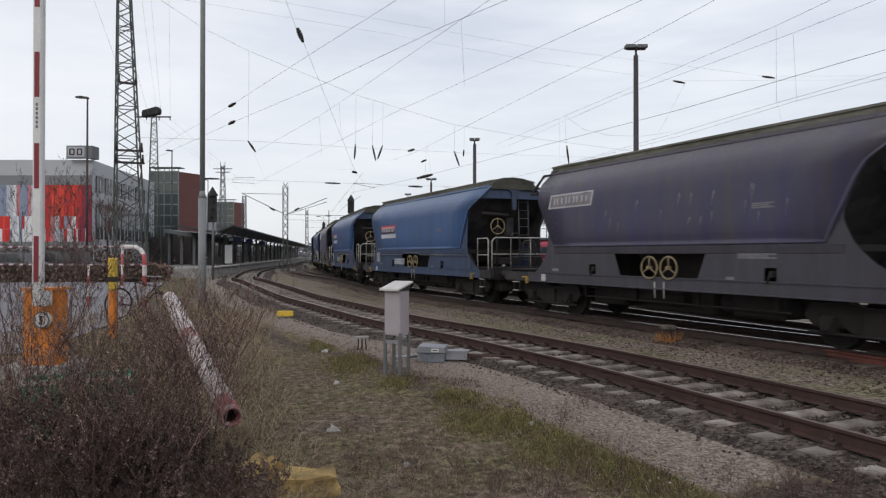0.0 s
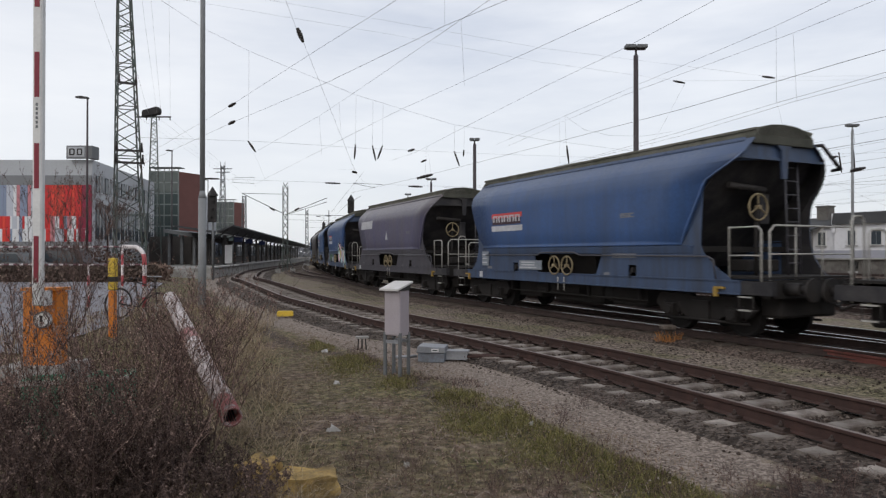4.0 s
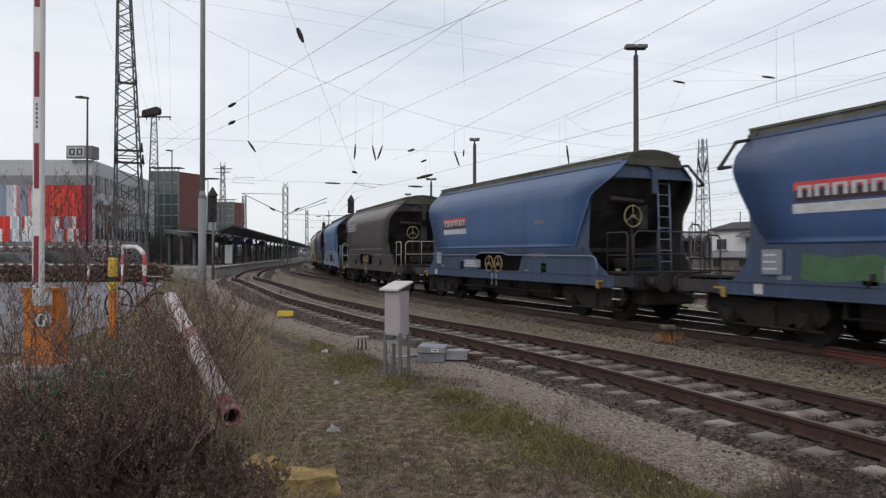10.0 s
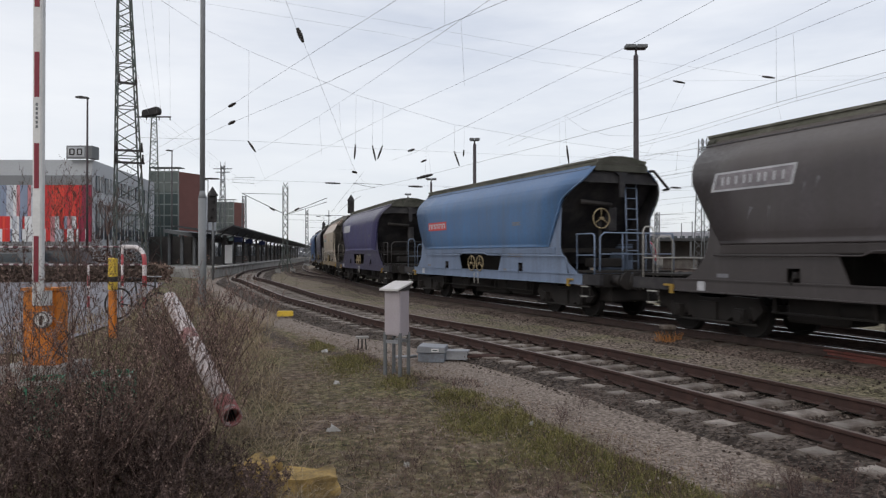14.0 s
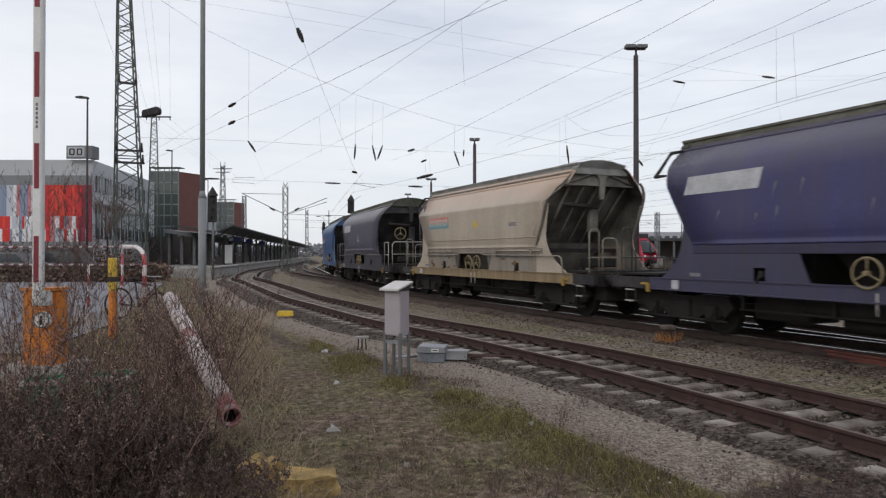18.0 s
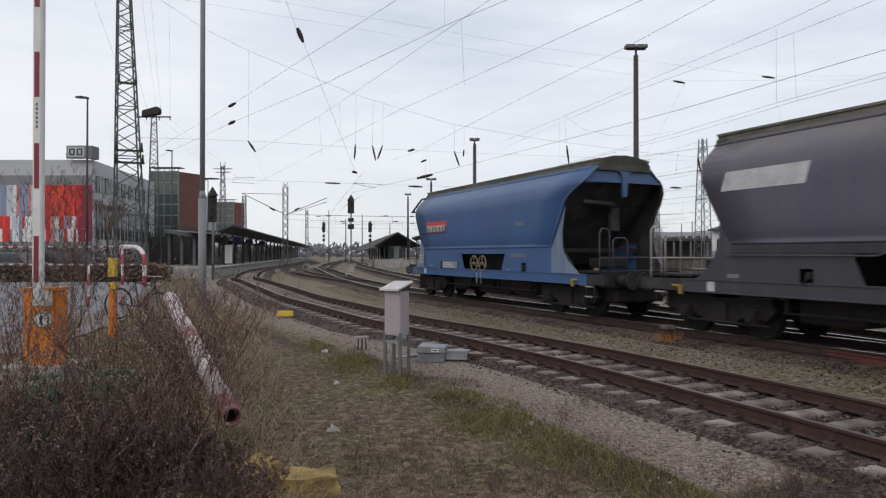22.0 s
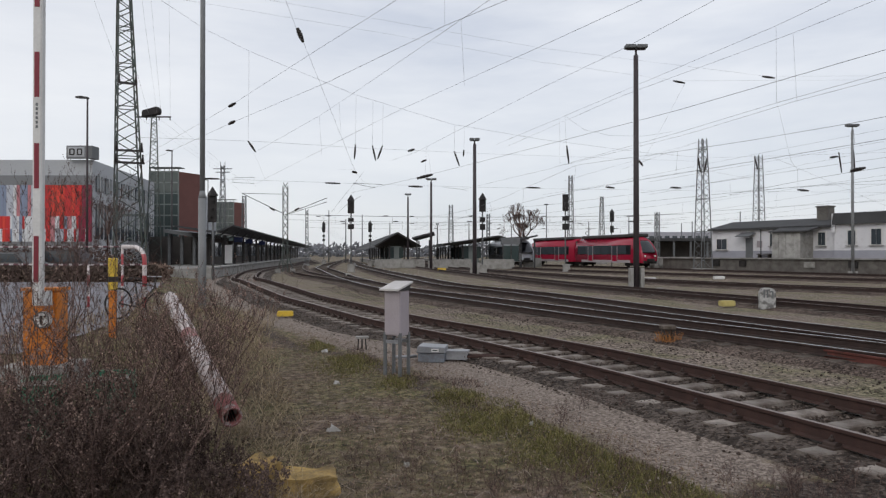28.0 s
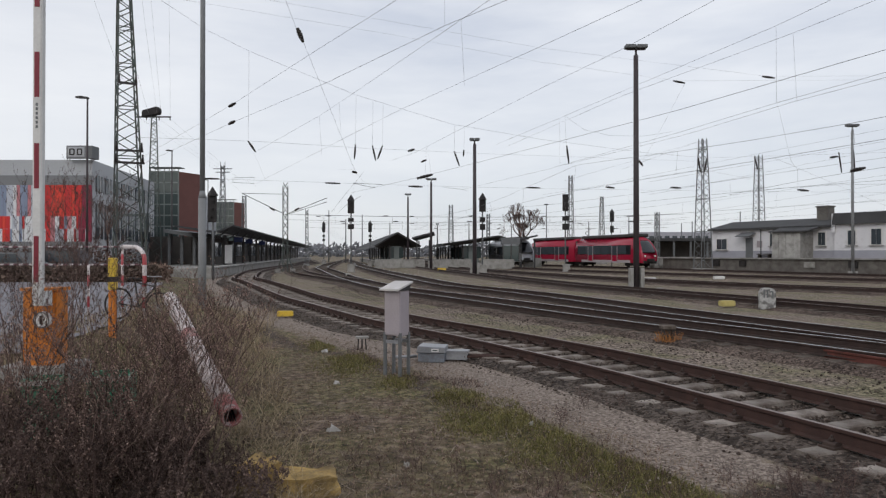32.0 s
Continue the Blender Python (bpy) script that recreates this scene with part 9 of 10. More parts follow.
def weed(height, spread, stalks, seed, branches=14, plume=1.0, bare=0.25, flake_size=0.017, thick=0.0085):
    """A clump of dead mugwort: arching stalks, side branches that rise in plumes, small withered heads along the twigs."""
    rng = random.Random(seed)
    V, F, LV, LF = [], [], [], []
    for i in range(stalks):
        a, r = rng.uniform(0, 6.28), spread * math.sqrt(rng.random())
        x, y = r * math.cos(a), r * math.sin(a)
        h = height * (rng.uniform(0.55, 1.0) if stalks > 3 else rng.uniform(0.82, 1.0))
        out = a + rng.uniform(-0.9, 0.9)
        lean = rng.uniform(0.05, 0.62) * h
        bend = rng.uniform(-0.12, 0.12) * h
        pts = []
        for u in (0, 0.15, 0.3, 0.45, 0.6, 0.75, 0.88, 1.0):
            q = lean * u ** 1.7
            k = bend * math.sin(math.pi * u)
            pts.append(Vector((x + math.cos(out) * q - math.sin(out) * k + rng.uniform(-0.008, 0.008), y + math.sin(out) * q + math.cos(out) * k + rng.uniform(-0.008, 0.008), h * u * (1 - 0.12 * u * lean / h))))
        pts[0].z = -0.06
        tube_line(V, F, pts, thick, thick * 0.3)
        for j in range(branches):
            u = bare + (1 - bare) * (j + rng.random()) / branches
            g = u * (len(pts) - 1)
            k = min(len(pts) - 2, int(g))
            p = pts[k].lerp(pts[k + 1], g - k)
            b = 2.4 * j + rng.uniform(-0.5, 0.5)
            ln = plume * rng.uniform(0.55, 1.35) * (0.10 + 0.30 * math.sin(math.pi * min(1.0, 0.25 + 0.75 * (1 - u)))) * min(1.1, height)
            steep = rng.uniform(0.35, 1.25)
            d = Vector((math.cos(b), math.sin(b), steep)).normalized()
            q = p + d * ln
            mid = p.lerp(q, 0.5) + Vector((0, 0, -0.06 * ln))
            q.z += 0.14 * ln
            tube_line(V, F, [p, mid, q], thick * 0.45, thick * 0.15)
            for m in range(5):
                w = rng.uniform(0.25, 1.0)
                o = mid.lerp(q, 2 * w - 1) if w > 0.5 else p.lerp(mid, 2 * w)
                c = rng.uniform(0, 6.28)
                e = o + Vector((math.cos(c) * 0.4, math.sin(c) * 0.4, 0.95)) * ln * rng.uniform(0.12, 0.34)
                tube_line(V, F, [o, e], thick * 0.22, thick * 0.1)
                for _ in range(7):
                    flake(LV, LF, o.lerp(e, rng.uniform(0.15, 1.1)) + Vector((rng.uniform(-0.006, 0.006), rng.uniform(-0.006, 0.006), 0)), flake_size * rng.uniform(0.5, 1.3), rng)
            for _ in range(4):
                flake(LV, LF, mid.lerp(q, rng.uniform(0.1, 1.1)) + Vector((rng.uniform(-0.006, 0.006), rng.uniform(-0.006, 0.006), 0)), flake_size * rng.uniform(0.5, 1.3), rng)
    return V, F, LV, LF


WEEDS = []


def plant(kind, x, y, turn, label, scale=1.0):
    V, F, LV, LF = kind[:4]
    t = thing("dead_weeds", label, "weeds", Matrix.Translation((x, y, ground_height(x, y))) @ pose(0, 0, 0, 0, 0, turn), group="dead weeds on the bank")
    for name, me, mat in (("stems", kind[4], "stem"), ("withered_heads", kind[5], kind[6])):
        ob = new(name, me)
        ob.parent = t
        tagged(ob, kind="stuff")
    WEEDS.append(t)
    return t


def weed_kind(leaf, *args, **kw):
    V, F, LV, LF = weed(*args, **kw)
    out = []
    for name, v, f, m in (("stems", V, F, "stem"), ("withered_heads", LV, LF, leaf)):
        me = bpy.data.meshes.new(name)
        me.from_pydata(v, [], f)
        me.materials.append(M[m])
        me.update()
        out.append(me)
    return (V, F, LV, LF, out[0], out[1], leaf)


KINDS = [weed_kind("seed", 1.15, 0.28, 4, 1, 14, 1.2), weed_kind("seed", 1.40, 0.24, 3, 2, 16, 1.2), weed_kind("dead_leaf", 0.90, 0.34, 7, 3, 12, 1.1, 0.10, 0.014), weed_kind("seed", 1.80, 0.22, 2, 4, 16, 1.2),
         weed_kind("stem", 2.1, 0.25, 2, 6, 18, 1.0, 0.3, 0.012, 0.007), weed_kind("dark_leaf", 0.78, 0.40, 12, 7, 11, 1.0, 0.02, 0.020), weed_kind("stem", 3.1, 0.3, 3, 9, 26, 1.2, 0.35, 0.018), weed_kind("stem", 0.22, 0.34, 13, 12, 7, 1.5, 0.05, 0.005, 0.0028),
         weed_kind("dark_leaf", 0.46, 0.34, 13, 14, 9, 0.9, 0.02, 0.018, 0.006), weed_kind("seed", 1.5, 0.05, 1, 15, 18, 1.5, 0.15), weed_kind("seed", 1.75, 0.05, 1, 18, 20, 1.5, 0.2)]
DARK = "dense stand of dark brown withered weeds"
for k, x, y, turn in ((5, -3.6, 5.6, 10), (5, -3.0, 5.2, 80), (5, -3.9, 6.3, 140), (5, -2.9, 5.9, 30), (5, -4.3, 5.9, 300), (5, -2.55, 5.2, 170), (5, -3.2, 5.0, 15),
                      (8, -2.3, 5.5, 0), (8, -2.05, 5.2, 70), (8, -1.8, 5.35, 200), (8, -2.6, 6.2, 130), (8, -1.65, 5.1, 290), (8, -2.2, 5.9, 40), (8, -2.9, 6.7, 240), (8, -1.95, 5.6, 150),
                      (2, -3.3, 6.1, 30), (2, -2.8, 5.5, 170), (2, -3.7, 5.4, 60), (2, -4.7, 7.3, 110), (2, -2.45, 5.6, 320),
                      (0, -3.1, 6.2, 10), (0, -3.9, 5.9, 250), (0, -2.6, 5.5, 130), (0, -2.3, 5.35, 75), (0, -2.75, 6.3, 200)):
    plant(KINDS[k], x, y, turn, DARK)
TALL = "tall thin bare weed stalks swaying over the bank"
for k, x, y, turn in ((1, -3.15, 6.0, 60), (1, -4.2, 6.4, 330), (9, -2.55, 6.1, 15), (9, -2.85, 6.5, 280), (9, -2.25, 6.05, 190), (9, -2.05, 5.6, 130), (9, -2.65, 5.6, 20),
                      (10, -2.4, 6.9, 40), (10, -2.55, 7.15, 220), (10, -2.3, 6.7, 300), (10, -4.5, 7.4, 30), (10, -4.9, 7.8, 110), (10, -2.6, 6.75, 330), (10, -2.15, 6.25, 100), (9, -2.35, 5.8, 260), (10, -5.3, 8.2, 70), (10, -4.75, 7.0, 170), (10, -2.95, 7.6, 290), (9, -2.45, 6.4, 340),
                      (3, -4.4, 7.3, 130), (3, -5.2, 8.4, 20), (4, -5.1, 8.6, 0), (4, -4.35, 7.6, 120), (4, -5.6, 8.6, 30), (4, -3.4, 7.6, 260), (6, -6.05, 10.3, 40), (6, -6.9, 12.5, 150), (6, -5.75, 11.6, 250)):
    plant(KINDS[k], x, y, turn, TALL)
for k, x, y, turn in ((0, -3.4, 9.9, 10), (2, -3.9, 10.6, 100), (0, -4.6, 11.4, 200), (2, -5.1, 12.4, 50), (0, -5.6, 13.4, 140), (2, -3.3, 9.3, 250)):
    plant(KINDS[k], x, y, turn, "brown withered weeds on the slope of the bank")


TWIGS = "low dark bare weed stalks in the grass"
for i, (x, y) in enumerate(((1.45, 6.5), (0.95, 5.9), (-0.35, 6.6), (1.25, 5.7), (-0.9, 6.2), (0.35, 6.1), (2.05, 8.9), (1.35, 8.1), (-0.1, 5.75), (2.75, 5.45), (3.1, 5.55), (2.95, 5.3), (3.35, 5.75), (2.6, 5.75), (0.7, 5.5))):
    plant(KINDS[7], x, y, 67 * i, TWIGS)


def blades(name, label, spots, mat, h, w, seed, droop=0.5):
    """Loose grass: single bent blades, joined, too many to count."""
    rng = random.Random(seed)
    V, F = [], []
    for x, y, k in spots:
        z = ground_height(x, y) - 0.01
        a, hh = rng.uniform(0, 6.28), h * rng.uniform(0.4, 1.3) * k
        ca, sa = math.cos(a), math.sin(a)
        d = droop * hh * rng.uniform(0.3, 1.2)
        b = len(V)
        ww = w * rng.uniform(0.6, 1.3)
        V += [(x - sa * ww, y + ca * ww, z), (x + sa * ww, y - ca * ww, z), (x + ca * d * 0.4 + sa * ww * 0.7, y + sa * d * 0.4 - ca * ww * 0.7, z + hh * 0.65),
              (x + ca * d * 0.4 - sa * ww * 0.7, y + sa * d * 0.4 + ca * ww * 0.7, z + hh * 0.65), (x + ca * d, y + sa * d, z + hh * 0.95)]
        F += [(b, b + 1, b + 2, b + 3), (b + 3, b + 2, b + 4)]
    ob = pydata(name, V, F, [M[mat]])
    return tagged(ob, label, "grass", kind="stuff")


def scatter(n, x0, x1, y0, y1, seed, keep):
    rng = random.Random(seed)
    out = []
    while len(out) < n:
        y = y0 + (y1 - y0) * rng.random() ** 1.5
        x = rng.uniform(x0, x1)
        k = keep(x, y, rng)
        if k > 0:
            out.append((x, y, k))
    return out


def meadow(x, y, rng):
    """Green grass in ragged patches beside the path, none on it."""
    v = lush(x, y)
    if v < 0.05 or rng.random() > v * 1.6 or NEAR.nearest(x, y)[1] < 2.85 + 0.5 * noise.noise((x * 0.8, y * 0.8, 4)):
        return 0
    return 0.6 + 0.6 * min(1.0, v)


def thin(x, y, rng):
    """Scattered dry grass between the patches."""
    return 0.8 if rng.random() < 0.35 + 0.6 * noise.noise((x * 0.6, y * 0.6, 2)) and NEAR.nearest(x, y)[1] > 2.35 else 0


M["green_grass"] = leafy("yellow_green_winter_grass", (0.055, 0.058, 0.020), (0.13, 0.118, 0.041), (0.25, 0.208, 0.09))
blades("moss_grass", "dense low yellow-green grass and moss in patches", scatter(22000, -4.2, 3.4, 4.9, 17, 1, meadow), "green_grass", 0.034, 0.006, 2, 1.4)
blades("short_grass", "short green winter grass in patches", scatter(16000, -4.2, 3.4, 4.9, 17, 11, meadow), "green_grass", 0.075, 0.0026, 12, 1.2)
blades("dry_grass", "fine dry straw-coloured grass lying over the soil", scatter(22000, -4.5, 5.0, 4.9, 20, 3, thin), "straw_dull", 0.07, 0.0022, 4, 2.2)
blades("track_weeds", "thin dry weeds at the edge of the ballast", scatter(2500, -2.0, 6.0, 5.0, 22, 33, lambda x, y, r: 0.9 if abs(NEAR.nearest(x, y)[1] - 3.0 + 0.6 * noise.noise((x, y, 3))) < 0.22 and noise.noise((x * 0.8, y * 0.8, 9)) > 0.05 else 0), "stem", 0.09, 0.0028, 34, 1.8)


def verge(x, y, rng):
    """Tall grass stands in a ragged band along the weeds."""
    d = math.hypot((x + 1.75 + (y - 6) * 0.30), 0)
    return rng.uniform(0.6, 1.4) if d < 0.4 + 0.35 * rng.random() else 0


blades("tall_dry_grass", "tall pale dry grass along the weeds and the bank", scatter(6500, -7.5, -1.0, 5.0, 20, 5, verge), "straw", 0.20, 0.0030, 6, 2.6)
blades("bank_grass", "pale dry grass on the slope of the bank", scatter(5000, -8.5, -3.0, 9, 24, 7, lambda x, y, r: r.uniform(0.6, 1.2) if -2.5 < x + 4.9 + (y - 10) * 0.16 < 1.6 else 0), "straw", 0.30, 0.005, 8, 0.8)


def litter(name, label, n, seed, keep, size, mat, x0=-4, x1=6, y0=4.6, y1=18):
    rng = random.Random(seed)
    V, F = [], []
    for x, y, k in scatter(n, x0, x1, y0, y1, seed, keep):
        flake(V, F, (x, y, ground_height(x, y) + 0.012), size * rng.uniform(0.5, 1.5), rng)
    return tagged(pydata(name, V, F, [M[mat]]), label, "leaf litter", kind="stuff")


litter("leaf_litter", "brown fallen leaves and twigs on the soil", 20000, 9, lambda x, y, r: 1 if NEAR.nearest(x, y)[1] > 2.2 else 0, 0.022, "litter")


def fallen_twigs(n, seed):
    """Dead stalks lying criss-cross on the ground."""
    rng = random.Random(seed)
    V, F = [], []
    for x, y, k in scatter(n, -3, 4, 5.0, 15, seed, lambda x, y, r: 1 if NEAR.nearest(x, y)[1] > 2.6 else 0):
        a, ln = rng.uniform(0, 3.14), rng.uniform(0.06, 0.32)
        z = ground_height(x, y)
        c, d = math.cos(a) * ln / 2, math.sin(a) * ln / 2
        tube_line(V, F, [(x - c, y - d, z + rng.uniform(0.0, 0.03)), (x + rng.uniform(-0.02, 0.02), y, z + rng.uniform(0.01, 0.05)), (x + c, y + d, z + rng.uniform(0.0, 0.04))], 0.0032, 0.0014)
    return tagged(pydata("fallen_twigs", V, F, [M["twig"]]), "dead twigs and stalks lying on the soil", "twigs", kind="stuff")


M["twig"] = leafy("grey_brown_twigs", (0.05, 0.036, 0.032), (0.12, 0.09, 0.078), (0.34, 0.28, 0.24))
fallen_twigs(2600, 61)


def stones(name, label, spots, mats, seed):
    """Loose stones: squashed eight-sided lumps, joined."""
    rng = random.Random(seed)
    V, F, I = [], [], []
    for x, y, z, s in spots:
        b = len(V)
        ax = [s * rng.uniform(0.6, 1.2) for _ in range(3)]
        t = rng.uniform(0, 3.14)
        c, sn = math.cos(t), math.sin(t)
        for u, v, w in ((1, 0, 0), (0, 1, 0), (-1, 0, 0), (0, -1, 0), (0.2, 0.1, 1), (0, 0, -1)):
            px, py, pz = (u + rng.uniform(-0.25, 0.25)) * ax[0], (v + rng.uniform(-0.25, 0.25)) * ax[1], w * ax[2] * 0.7
            V.append((x + px * c - py * sn, y + px * sn + py * c, z + pz))
        fs = [(0, 1, 4), (1, 2, 4), (2, 3, 4), (3, 0, 4), (1, 0, 5), (2, 1, 5), (3, 2, 5), (0, 3, 5)]
        F += [tuple(b + i for i in f) for f in fs]
    return tagged(pydata(name, V, F, mats), label, "stones", kind="stuff")


M["stone"] = leafy("grey_brown_stones", (0.028, 0.020, 0.016), (0.07, 0.053, 0.044), (0.17, 0.14, 0.12))
rng = random.Random(21)
spots = []
s_near = NEAR.nearest(1.9, 13.2)[0]
for i in range(17000):
    s = s_near + 14 - 34 * rng.random() ** 1.3
    o = max(-2.0, min(1.95, rng.gauss(0.1, 0.82)))
    p = NEAR.side(s, o, -0.205 - 0.16 * max(0, abs(o) - 1.35) + (0.0 if abs(o) > 0.85 else -0.02))
    spots.append((p[0], p[1], p[2], rng.uniform(0.013, 0.034)))
stones("loose_ballast", "loose grey-brown ballast stones between the sleepers", spots, [M["stone"]], 22)
spots = []
for i in range(4200):
    s = MAIN.nearest(4.74, 18.3)[0] + 14 - 40 * rng.random()
    o = rng.uniform(0.9, 3.0)
    p = MAIN.side(s, o, -0.22 - 0.12 * max(0, o - 1.8))
    spots.append((p[0], p[1], max(p[2], ground_height(p[0], p[1]) + 0.005), rng.uniform(0.012, 0.032)))
stones("loose_ballast", "rusty brown ballast stones beside the main track", spots, [M["stone"]], 23)
spots = []
for i in range(1100):
    s = s_near + 12 - 30 * rng.random()
    p = NEAR.side(s, rng.uniform(1.6, 3.2), -0.225)
    spots.append((p[0], p[1], max(p[2], ground_height(p[0], p[1]) + 0.003), rng.uniform(0.006, 0.02)))
M["pebble"] = leafy("pale_grey_brown_pebbles", (0.05, 0.038, 0.032), (0.15, 0.12, 0.10), (0.34, 0.29, 0.25))
stones("path_pebbles", "small pale pebbles on the path", spots, [M["pebble"]], 24)


def scrap(x, y, w, label, mat="platform_edge", name="paper_scrap"):
    bm = bmesh.new()
    n = 7
    ring0 = [bm.verts.new((w * (0.5 + 0.25 * math.sin(3 * i + x)) * math.cos(2 * math.pi * i / n), w * 0.5 * math.sin(2 * math.pi * i / n), 0.0)) for i in range(n)]
    ring1 = [bm.verts.new((v.co.x * 0.8, v.co.y * 0.8, 0.03 + 0.03 * math.sin(2.3 * i + y))) for i, v in enumerate(ring0)]
    for i in range(n):
        bm.faces.new((ring0[i], ring0[(i + 1) % n], ring1[(i + 1) % n], ring1[i]))
    bm.faces.new(ring1)
    bm.faces.new(ring0[::-1])
    return solid(name, bm, M[mat], label, "litter", pose(x, y, ground_height(x, y) + 0.002, 0, 0, 40 * x), group="scraps on the ground")


PAPER = "crumpled white paper scrap on the ground"
scrap(-1.245, 7.7, 0.16, PAPER)
scrap(1.507, 12.3, 0.22, PAPER)
scrap(3.751, 6.6, 0.08, "small white stone beside the track")
scrap(-0.347, 6.5, 0.06, PAPER)
scrap(-2.438, 14.0, 0.16, PAPER)
scrap(-1.661, 10.6, 0.1, PAPER)
scrap(1.04, 8.0, 0.05, "small pale scrap in the grass")
scrap(0.659, 10.4, 0.05, "small pale scrap in the grass")


def lump(name, label, category, base, size, mat, seed, rough=0.3):
    """Broken block of stone: a rounded box with chipped faces."""
    bm = bmesh.new()
    box(bm, (0, 0, 0), (2, 2, 2))
    bmesh.ops.subdivide_edges(bm, edges=bm.edges[:], cuts=7, use_grid_fill=True)
    for v in bm.verts:
        c = v.co.copy()
        k = 0.72 + 0.28 * (1.0 / max(1.0, c.length / 1.15)) + rough * noise.noise((c.x * 1.1 + seed, c.y * 1.1, c.z * 1.1)) + 0.10 * noise.noise((c.x * 4 + seed, c.y * 4, c.z * 4))
        v.co = Vector((c.x * size[0] * k, c.y * size[1] * k, max(-0.4, c.z) * size[2] * k))
    return solid(name, bm, mat, label, category, pose(*base))


M["lichen"] = material("yellow_lichened_sandstone", (0.36, 0.24, 0.085), 0.9, var=0.35, scale=5, fine=30, bump=0.5, dirt=(0.10, 0.075, 0.045), dirt_amount=0.4, dirt_scale=5)
lump("sandstone_lump", "yellow lichen-covered sandstone lump half hidden in weeds", "stone", (-1.159, 5.75, 0.0, 0, 4, 20), (0.25, 0.18, 0.16), M["lichen"], 2.0)
lump("sandstone_lump", "yellow lichen-covered sandstone lump half hidden in weeds", "stone", (-1.59, 5.85, 0.02, 5, -6, 50), (0.17, 0.16, 0.2), M["lichen"], 6.0)
M["green_plastic"] = material("faded_green_plastic", (0.045, 0.20, 0.12), 0.5, var=0.2, scale=3, fine=20)
for x, d, w, h in ((80, 7.6, 0.34, 0.46), (200, 7.9, 0.42, 0.42)):
    t = thing("plastic_crate", "faded green plastic crate among the weeds", "crate", pose((x - 784) * d / 1200, d, ground_height((x - 784) * d / 1200, d), 0, 0, 14))
    zt = 0.62 - ground_height((x - 784) * d / 1200, d)
    for sx in (-1, 1):
        bm = bmesh.new()
        box(bm, (sx * w / 2, 0, zt / 2), (0.03, w, zt))
        part("side", bm, M["green_plastic"], t)
        bm = bmesh.new()
        box(bm, (0, sx * w / 2, zt / 2), (w - 0.03, 0.03, zt))
        part("side", bm, M["green_plastic"], t)
    bm = bmesh.new()
    box(bm, (0, -w / 2 - 0.02, zt - 0.03), (w + 0.06, 0.03, 0.05))
    part("rim", bm, M["rail_white"], t)


def hedge(name, label, a, b, h, width, mat, n, seed):
    rng = random.Random(seed)
    V, F, SV, SF = [], [], [], []
    A, B = Vector(a), Vector(b)
    for i in range(n):
        p = A.lerp(B, rng.random())
        u = rng.random()
        p = p + Vector((rng.uniform(-0.3, 0.3), rng.uniform(-width, width) / 2, h * u ** 0.8 * (0.85 + 0.25 * noise.noise((p.x, p.y, 0)))))
        flake(V, F, p, rng.uniform(0.12, 0.3), rng)
    for i in range(n // 14):
        p = A.lerp(B, rng.random())
        tube_line(SV, SF, [(p.x, p.y, p.z - 0.2), (p.x + rng.uniform(-0.2, 0.2), p.y + rng.uniform(-0.2, 0.2), p.z + h * rng.uniform(0.6, 1.15))], 0.02, 0.006)
    t = thing(name, label, "hedge")
    tagged(pydata("branchwork", SV, SF, [M["stem"]], t), kind="stuff")
    tagged(pydata("foliage", V, F, [M[mat]], t), kind="stuff")
    return t


hedge("clipped_hedge", "low brown winter hedge along the far side of the road", (-26, 36.5, 0.5), (-15.5, 36.5, 0.45), 1.0, 0.8, "dead_leaf", 7000, 31)
hedge("dark_bush_row", "dark leafless bushes in front of the station building", (-45, 52, 0.2), (-24, 53, 0.0), 2.8, 2.0, "stem", 5000, 32)
hedge("bank_bushes", "brown bushes between the pole and the platform", (-20.5, 46, 0.0), (-16.5, 40, 0.1), 1.4, 2.2, "litter", 3500, 33)


def bare_tree(base, height, seed, label, fork=(0.3, 0.85), trunk=0.25, girth=0.026, depth=8):
    """Leafless tree: a trunk that forks again and again."""
    rng = random.Random(seed)
    V, F = [], []

    def grow(p, d, ln, r, depth):
        q = p + d * ln
        tube_line(V, F, [tuple(p), tuple(p.lerp(q, 0.5) + Vector((rng.uniform(-1, 1), rng.uniform(-1, 1), 0)) * ln * 0.05), tuple(q)], r, r * 0.72, 4)
        if depth == 0:
            return
        for i in range(rng.choice((2, 3, 3))):
            a, t = rng.uniform(0, 6.28), rng.uniform(*fork)
            o = d.orthogonal().normalized()
            o.rotate(Matrix.Rotation(a, 3, d))
            nd = (d * math.cos(t) + o * math.sin(t) + Vector((0, 0, 0.12))).normalized()
            grow(q, nd, ln * rng.uniform(0.60, 0.84), r * 0.72, depth - 1)
    grow(Vector((0, 0, 0)), Vector((0, 0, 1)), height * trunk, height * girth, depth)
    t = thing("bare_tree", label, "tree", pose(*base))
    tagged(pydata("branchwork", V, F, [M["stem"]], t))
    return t


bare_tree((16.917, 140, 0), 13.5, 4, "round leafless tree behind the platforms", (0.32, 0.86), 0.235)
bare_tree((-24.75, 50, 0.2), 8.0, 8, "bare young tree beside the lattice tower", (0.25, 0.6), 0.25, 0.011, 6)

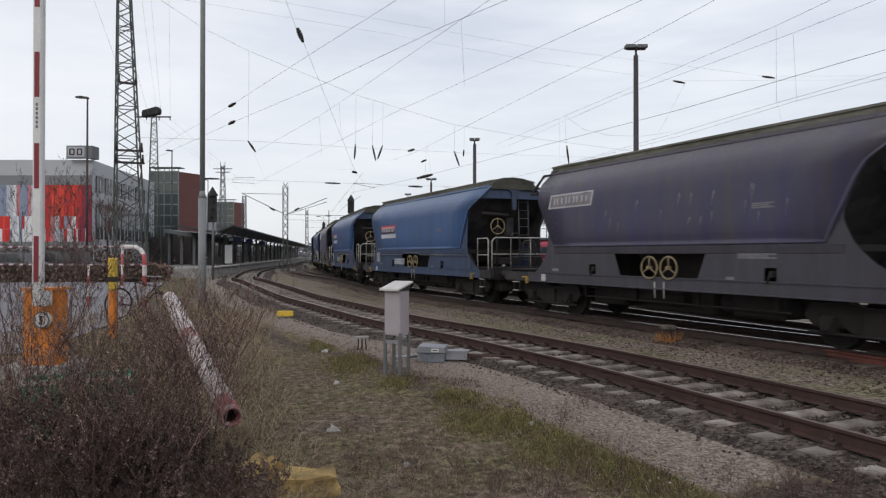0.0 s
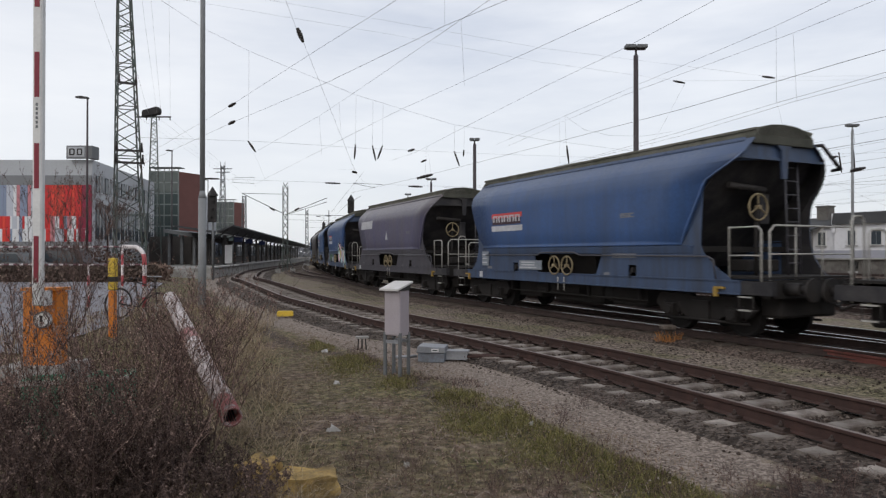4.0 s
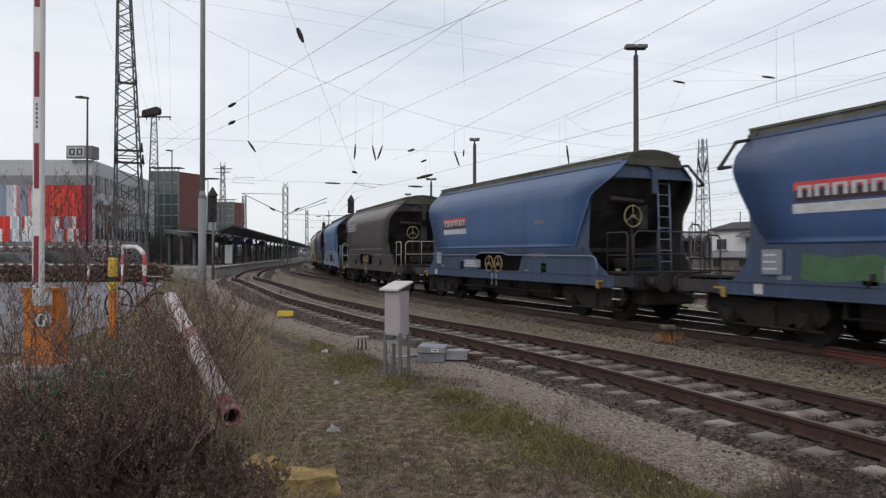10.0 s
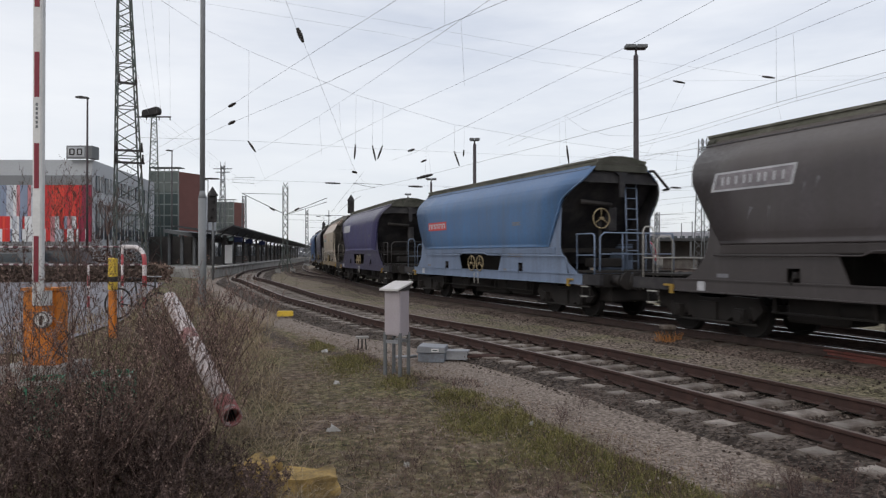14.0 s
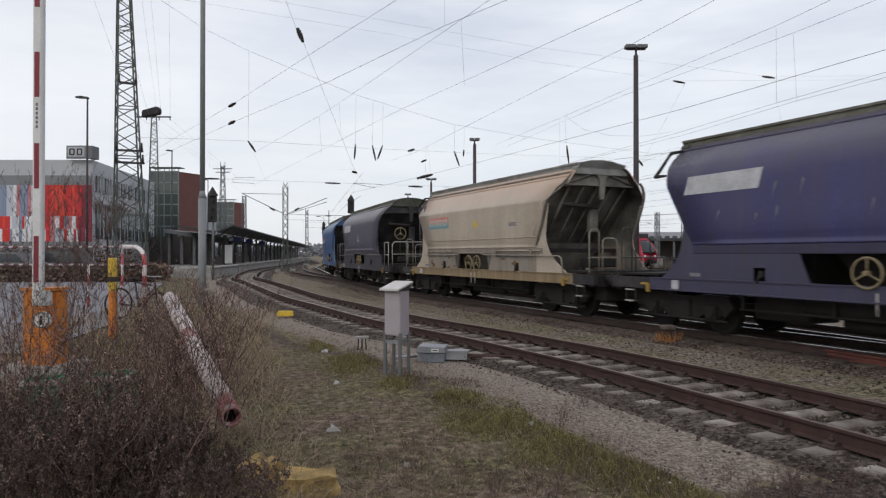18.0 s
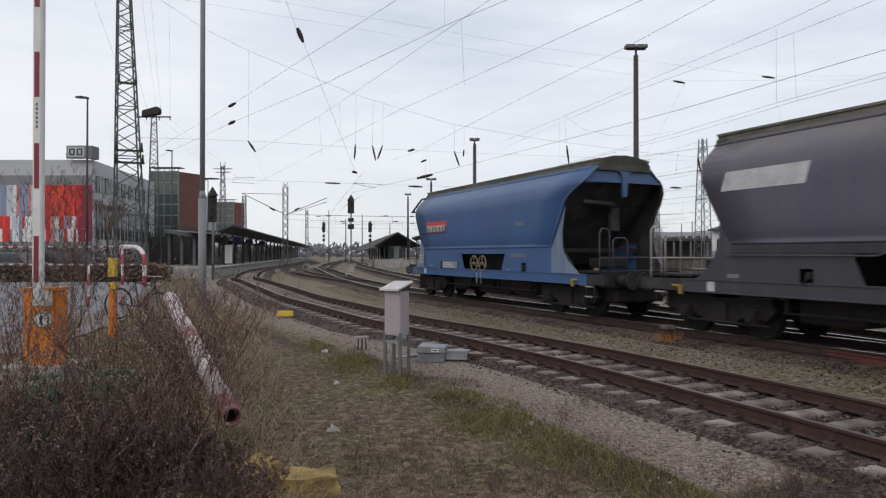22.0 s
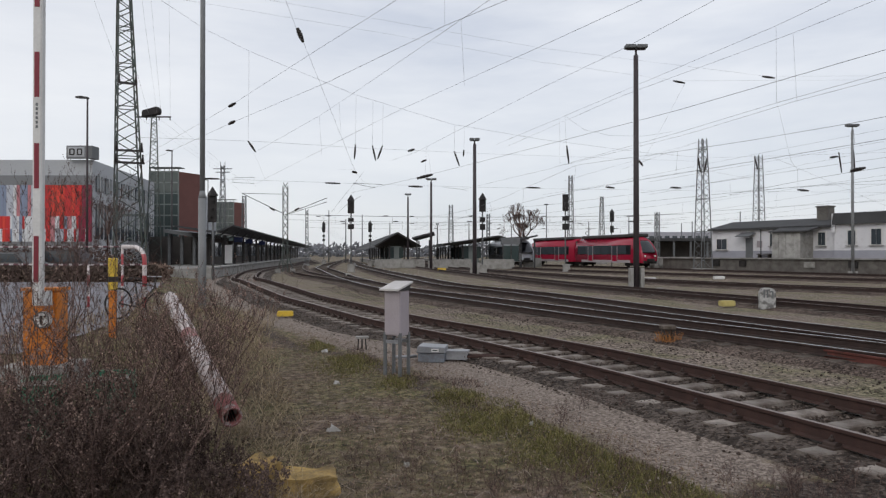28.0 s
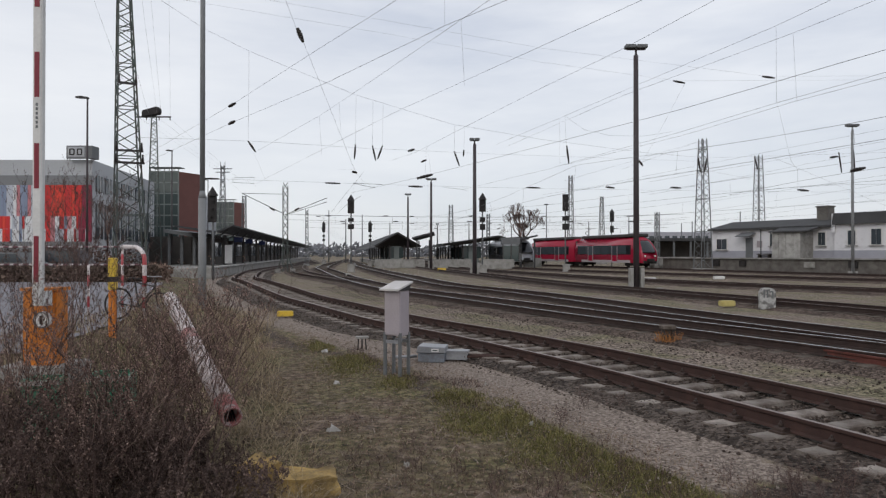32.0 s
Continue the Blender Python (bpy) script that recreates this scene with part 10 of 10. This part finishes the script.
# far woods closing the view down the line, the haze put into their colours
V, F = [], []
rng = random.Random(40)
for i in range(11000):
    x = rng.uniform(-330, 560)
    y = rng.uniform(470, 540)
    h = 7.5 + 3.5 * noise.noise((x * 0.02, 0, 0)) + 2.5 * noise.noise((x * 0.09, 1, 0))
    flake(V, F, (x, y, max(0, rng.random() * h)), rng.uniform(2.0, 4.5), rng)
tagged(pydata("far_woods", V, F, [leafy("hazy_far_woods", (0.13, 0.135, 0.15), (0.16, 0.165, 0.18), (0.20, 0.20, 0.215))]), "hazy belt of far leafless woods on the horizon", "woods", kind="stuff")


# ---- the tracks, sleeper by sleeper where the camera is near ----
lay_track(NEAR, 60, NEAR.length - 10, True, "single track on concrete sleepers with rusty rails", False, False, "ballast", 0.7, 1.32, (NEAR.length - 112, NEAR.length - 18))
S = MAIN.nearest(4.74, 18.3)[0]
lay_track(MAIN, 30, S + 55, False, "busy main track with polished rails on dark sleepers", True, True, "ballast_brown", 0.8, 1.3, (S - 45, S + 22))
S = THIRD.nearest(6.8, 22.1)[0]
lay_track(THIRD, 40, THIRD.length - 0.5, False, "siding track beside the main track, brown rails", True, True, "ballast_brown", 1.0, 1.3, (S - 10, S + 18))
for line, rough_label in ((FOURTH, "rusty siding track in grass-grown ballast"), (FIFTH, "rusty yard track in brown ballast"), (SIXTH, "yard track in brown ballast"), (SEVENTH, "platform track under the overhead line"), (BRANCH, "branching track towards the platform")):
    lay_track(line, 5, line.length - 1, False, rough_label, False, True, "ballast_brown", 1.5, 1.25)


def spare_rail():
    """Old rail that lies on the ballast between the tracks."""
    bm = bmesh.new()
    a, b = Vector((7.25, 12.9, 0.20)), Vector((9.3, 7.4, 0.20))
    d = (b - a).normalized()
    h = Vector((d.y, -d.x, 0))
    rows = [[bm.verts.new(p + h * o + Vector((0, 0, z))) for o, z in RAIL] for p in (a, b)]
    k = len(RAIL)
    for i in range(k):
        bm.faces.new((rows[0][i], rows[0][(i + 1) % k], rows[1][(i + 1) % k], rows[1][i]))
    bm.faces.new(rows[0])
    bm.faces.new(rows[1][::-1])
    bmesh.ops.recalc_face_normals(bm, faces=bm.faces[:])
    return solid("spare_rail", bm, M["red_rust"], "old rust-red rail lying beside the main track", "rail")


M["red_rust"] = material("bright_red_rust", (0.115, 0.038, 0.030), 0.9, var=0.3, scale=4, fine=50, dirt=(0.06, 0.03, 0.025), dirt_amount=0.35, dirt_scale=4)
spare_rail()

# how far each wagon stands ahead of an even spacing
SLACK = {0: 0.12, 1: 0.1, 2: -0.14, 3: 0.30, 4: 0.08, 5: -0.25, 6: -0.02, 7: -0.2, 8: -0.34, 10: 0.2, 11: -0.05}


def motions():
    steps = np.arange(0.0, 32.01, 0.5)
    spin = np.arange(0, 481) * 2 / 30
    for k, w in enumerate(WAGONS):
        walk(w, [(t, wagon_pose(train_place(t) - k * LEN + SLACK.get(k, 0.0))) for t in steps])
        for o in w.children_recursive:
            if o.name.startswith("wheelset"):
                x = o.matrix_basis.translation.x
                walk(o, [(t, pose(x, 0, 0.46, 0, math.degrees((train_place(t) - train_place(0)) / 0.46), 0)) for t in spin])
    # the weeds rock in the wind
    rng = random.Random(77)
    for w in WEEDS:
        base, a, b = w.matrix_basis.copy(), rng.uniform(0, 6.28), rng.uniform(0.8, 1.3)
        walk(w, [(t, base @ pose(0, 0, 0, 1.3 * math.sin(b * 2.1 * t + a), 1.6 * math.sin(b * 1.7 * t + 2 * a), 0)) for t in np.arange(0.0, 32.01, 0.5)])


motions()
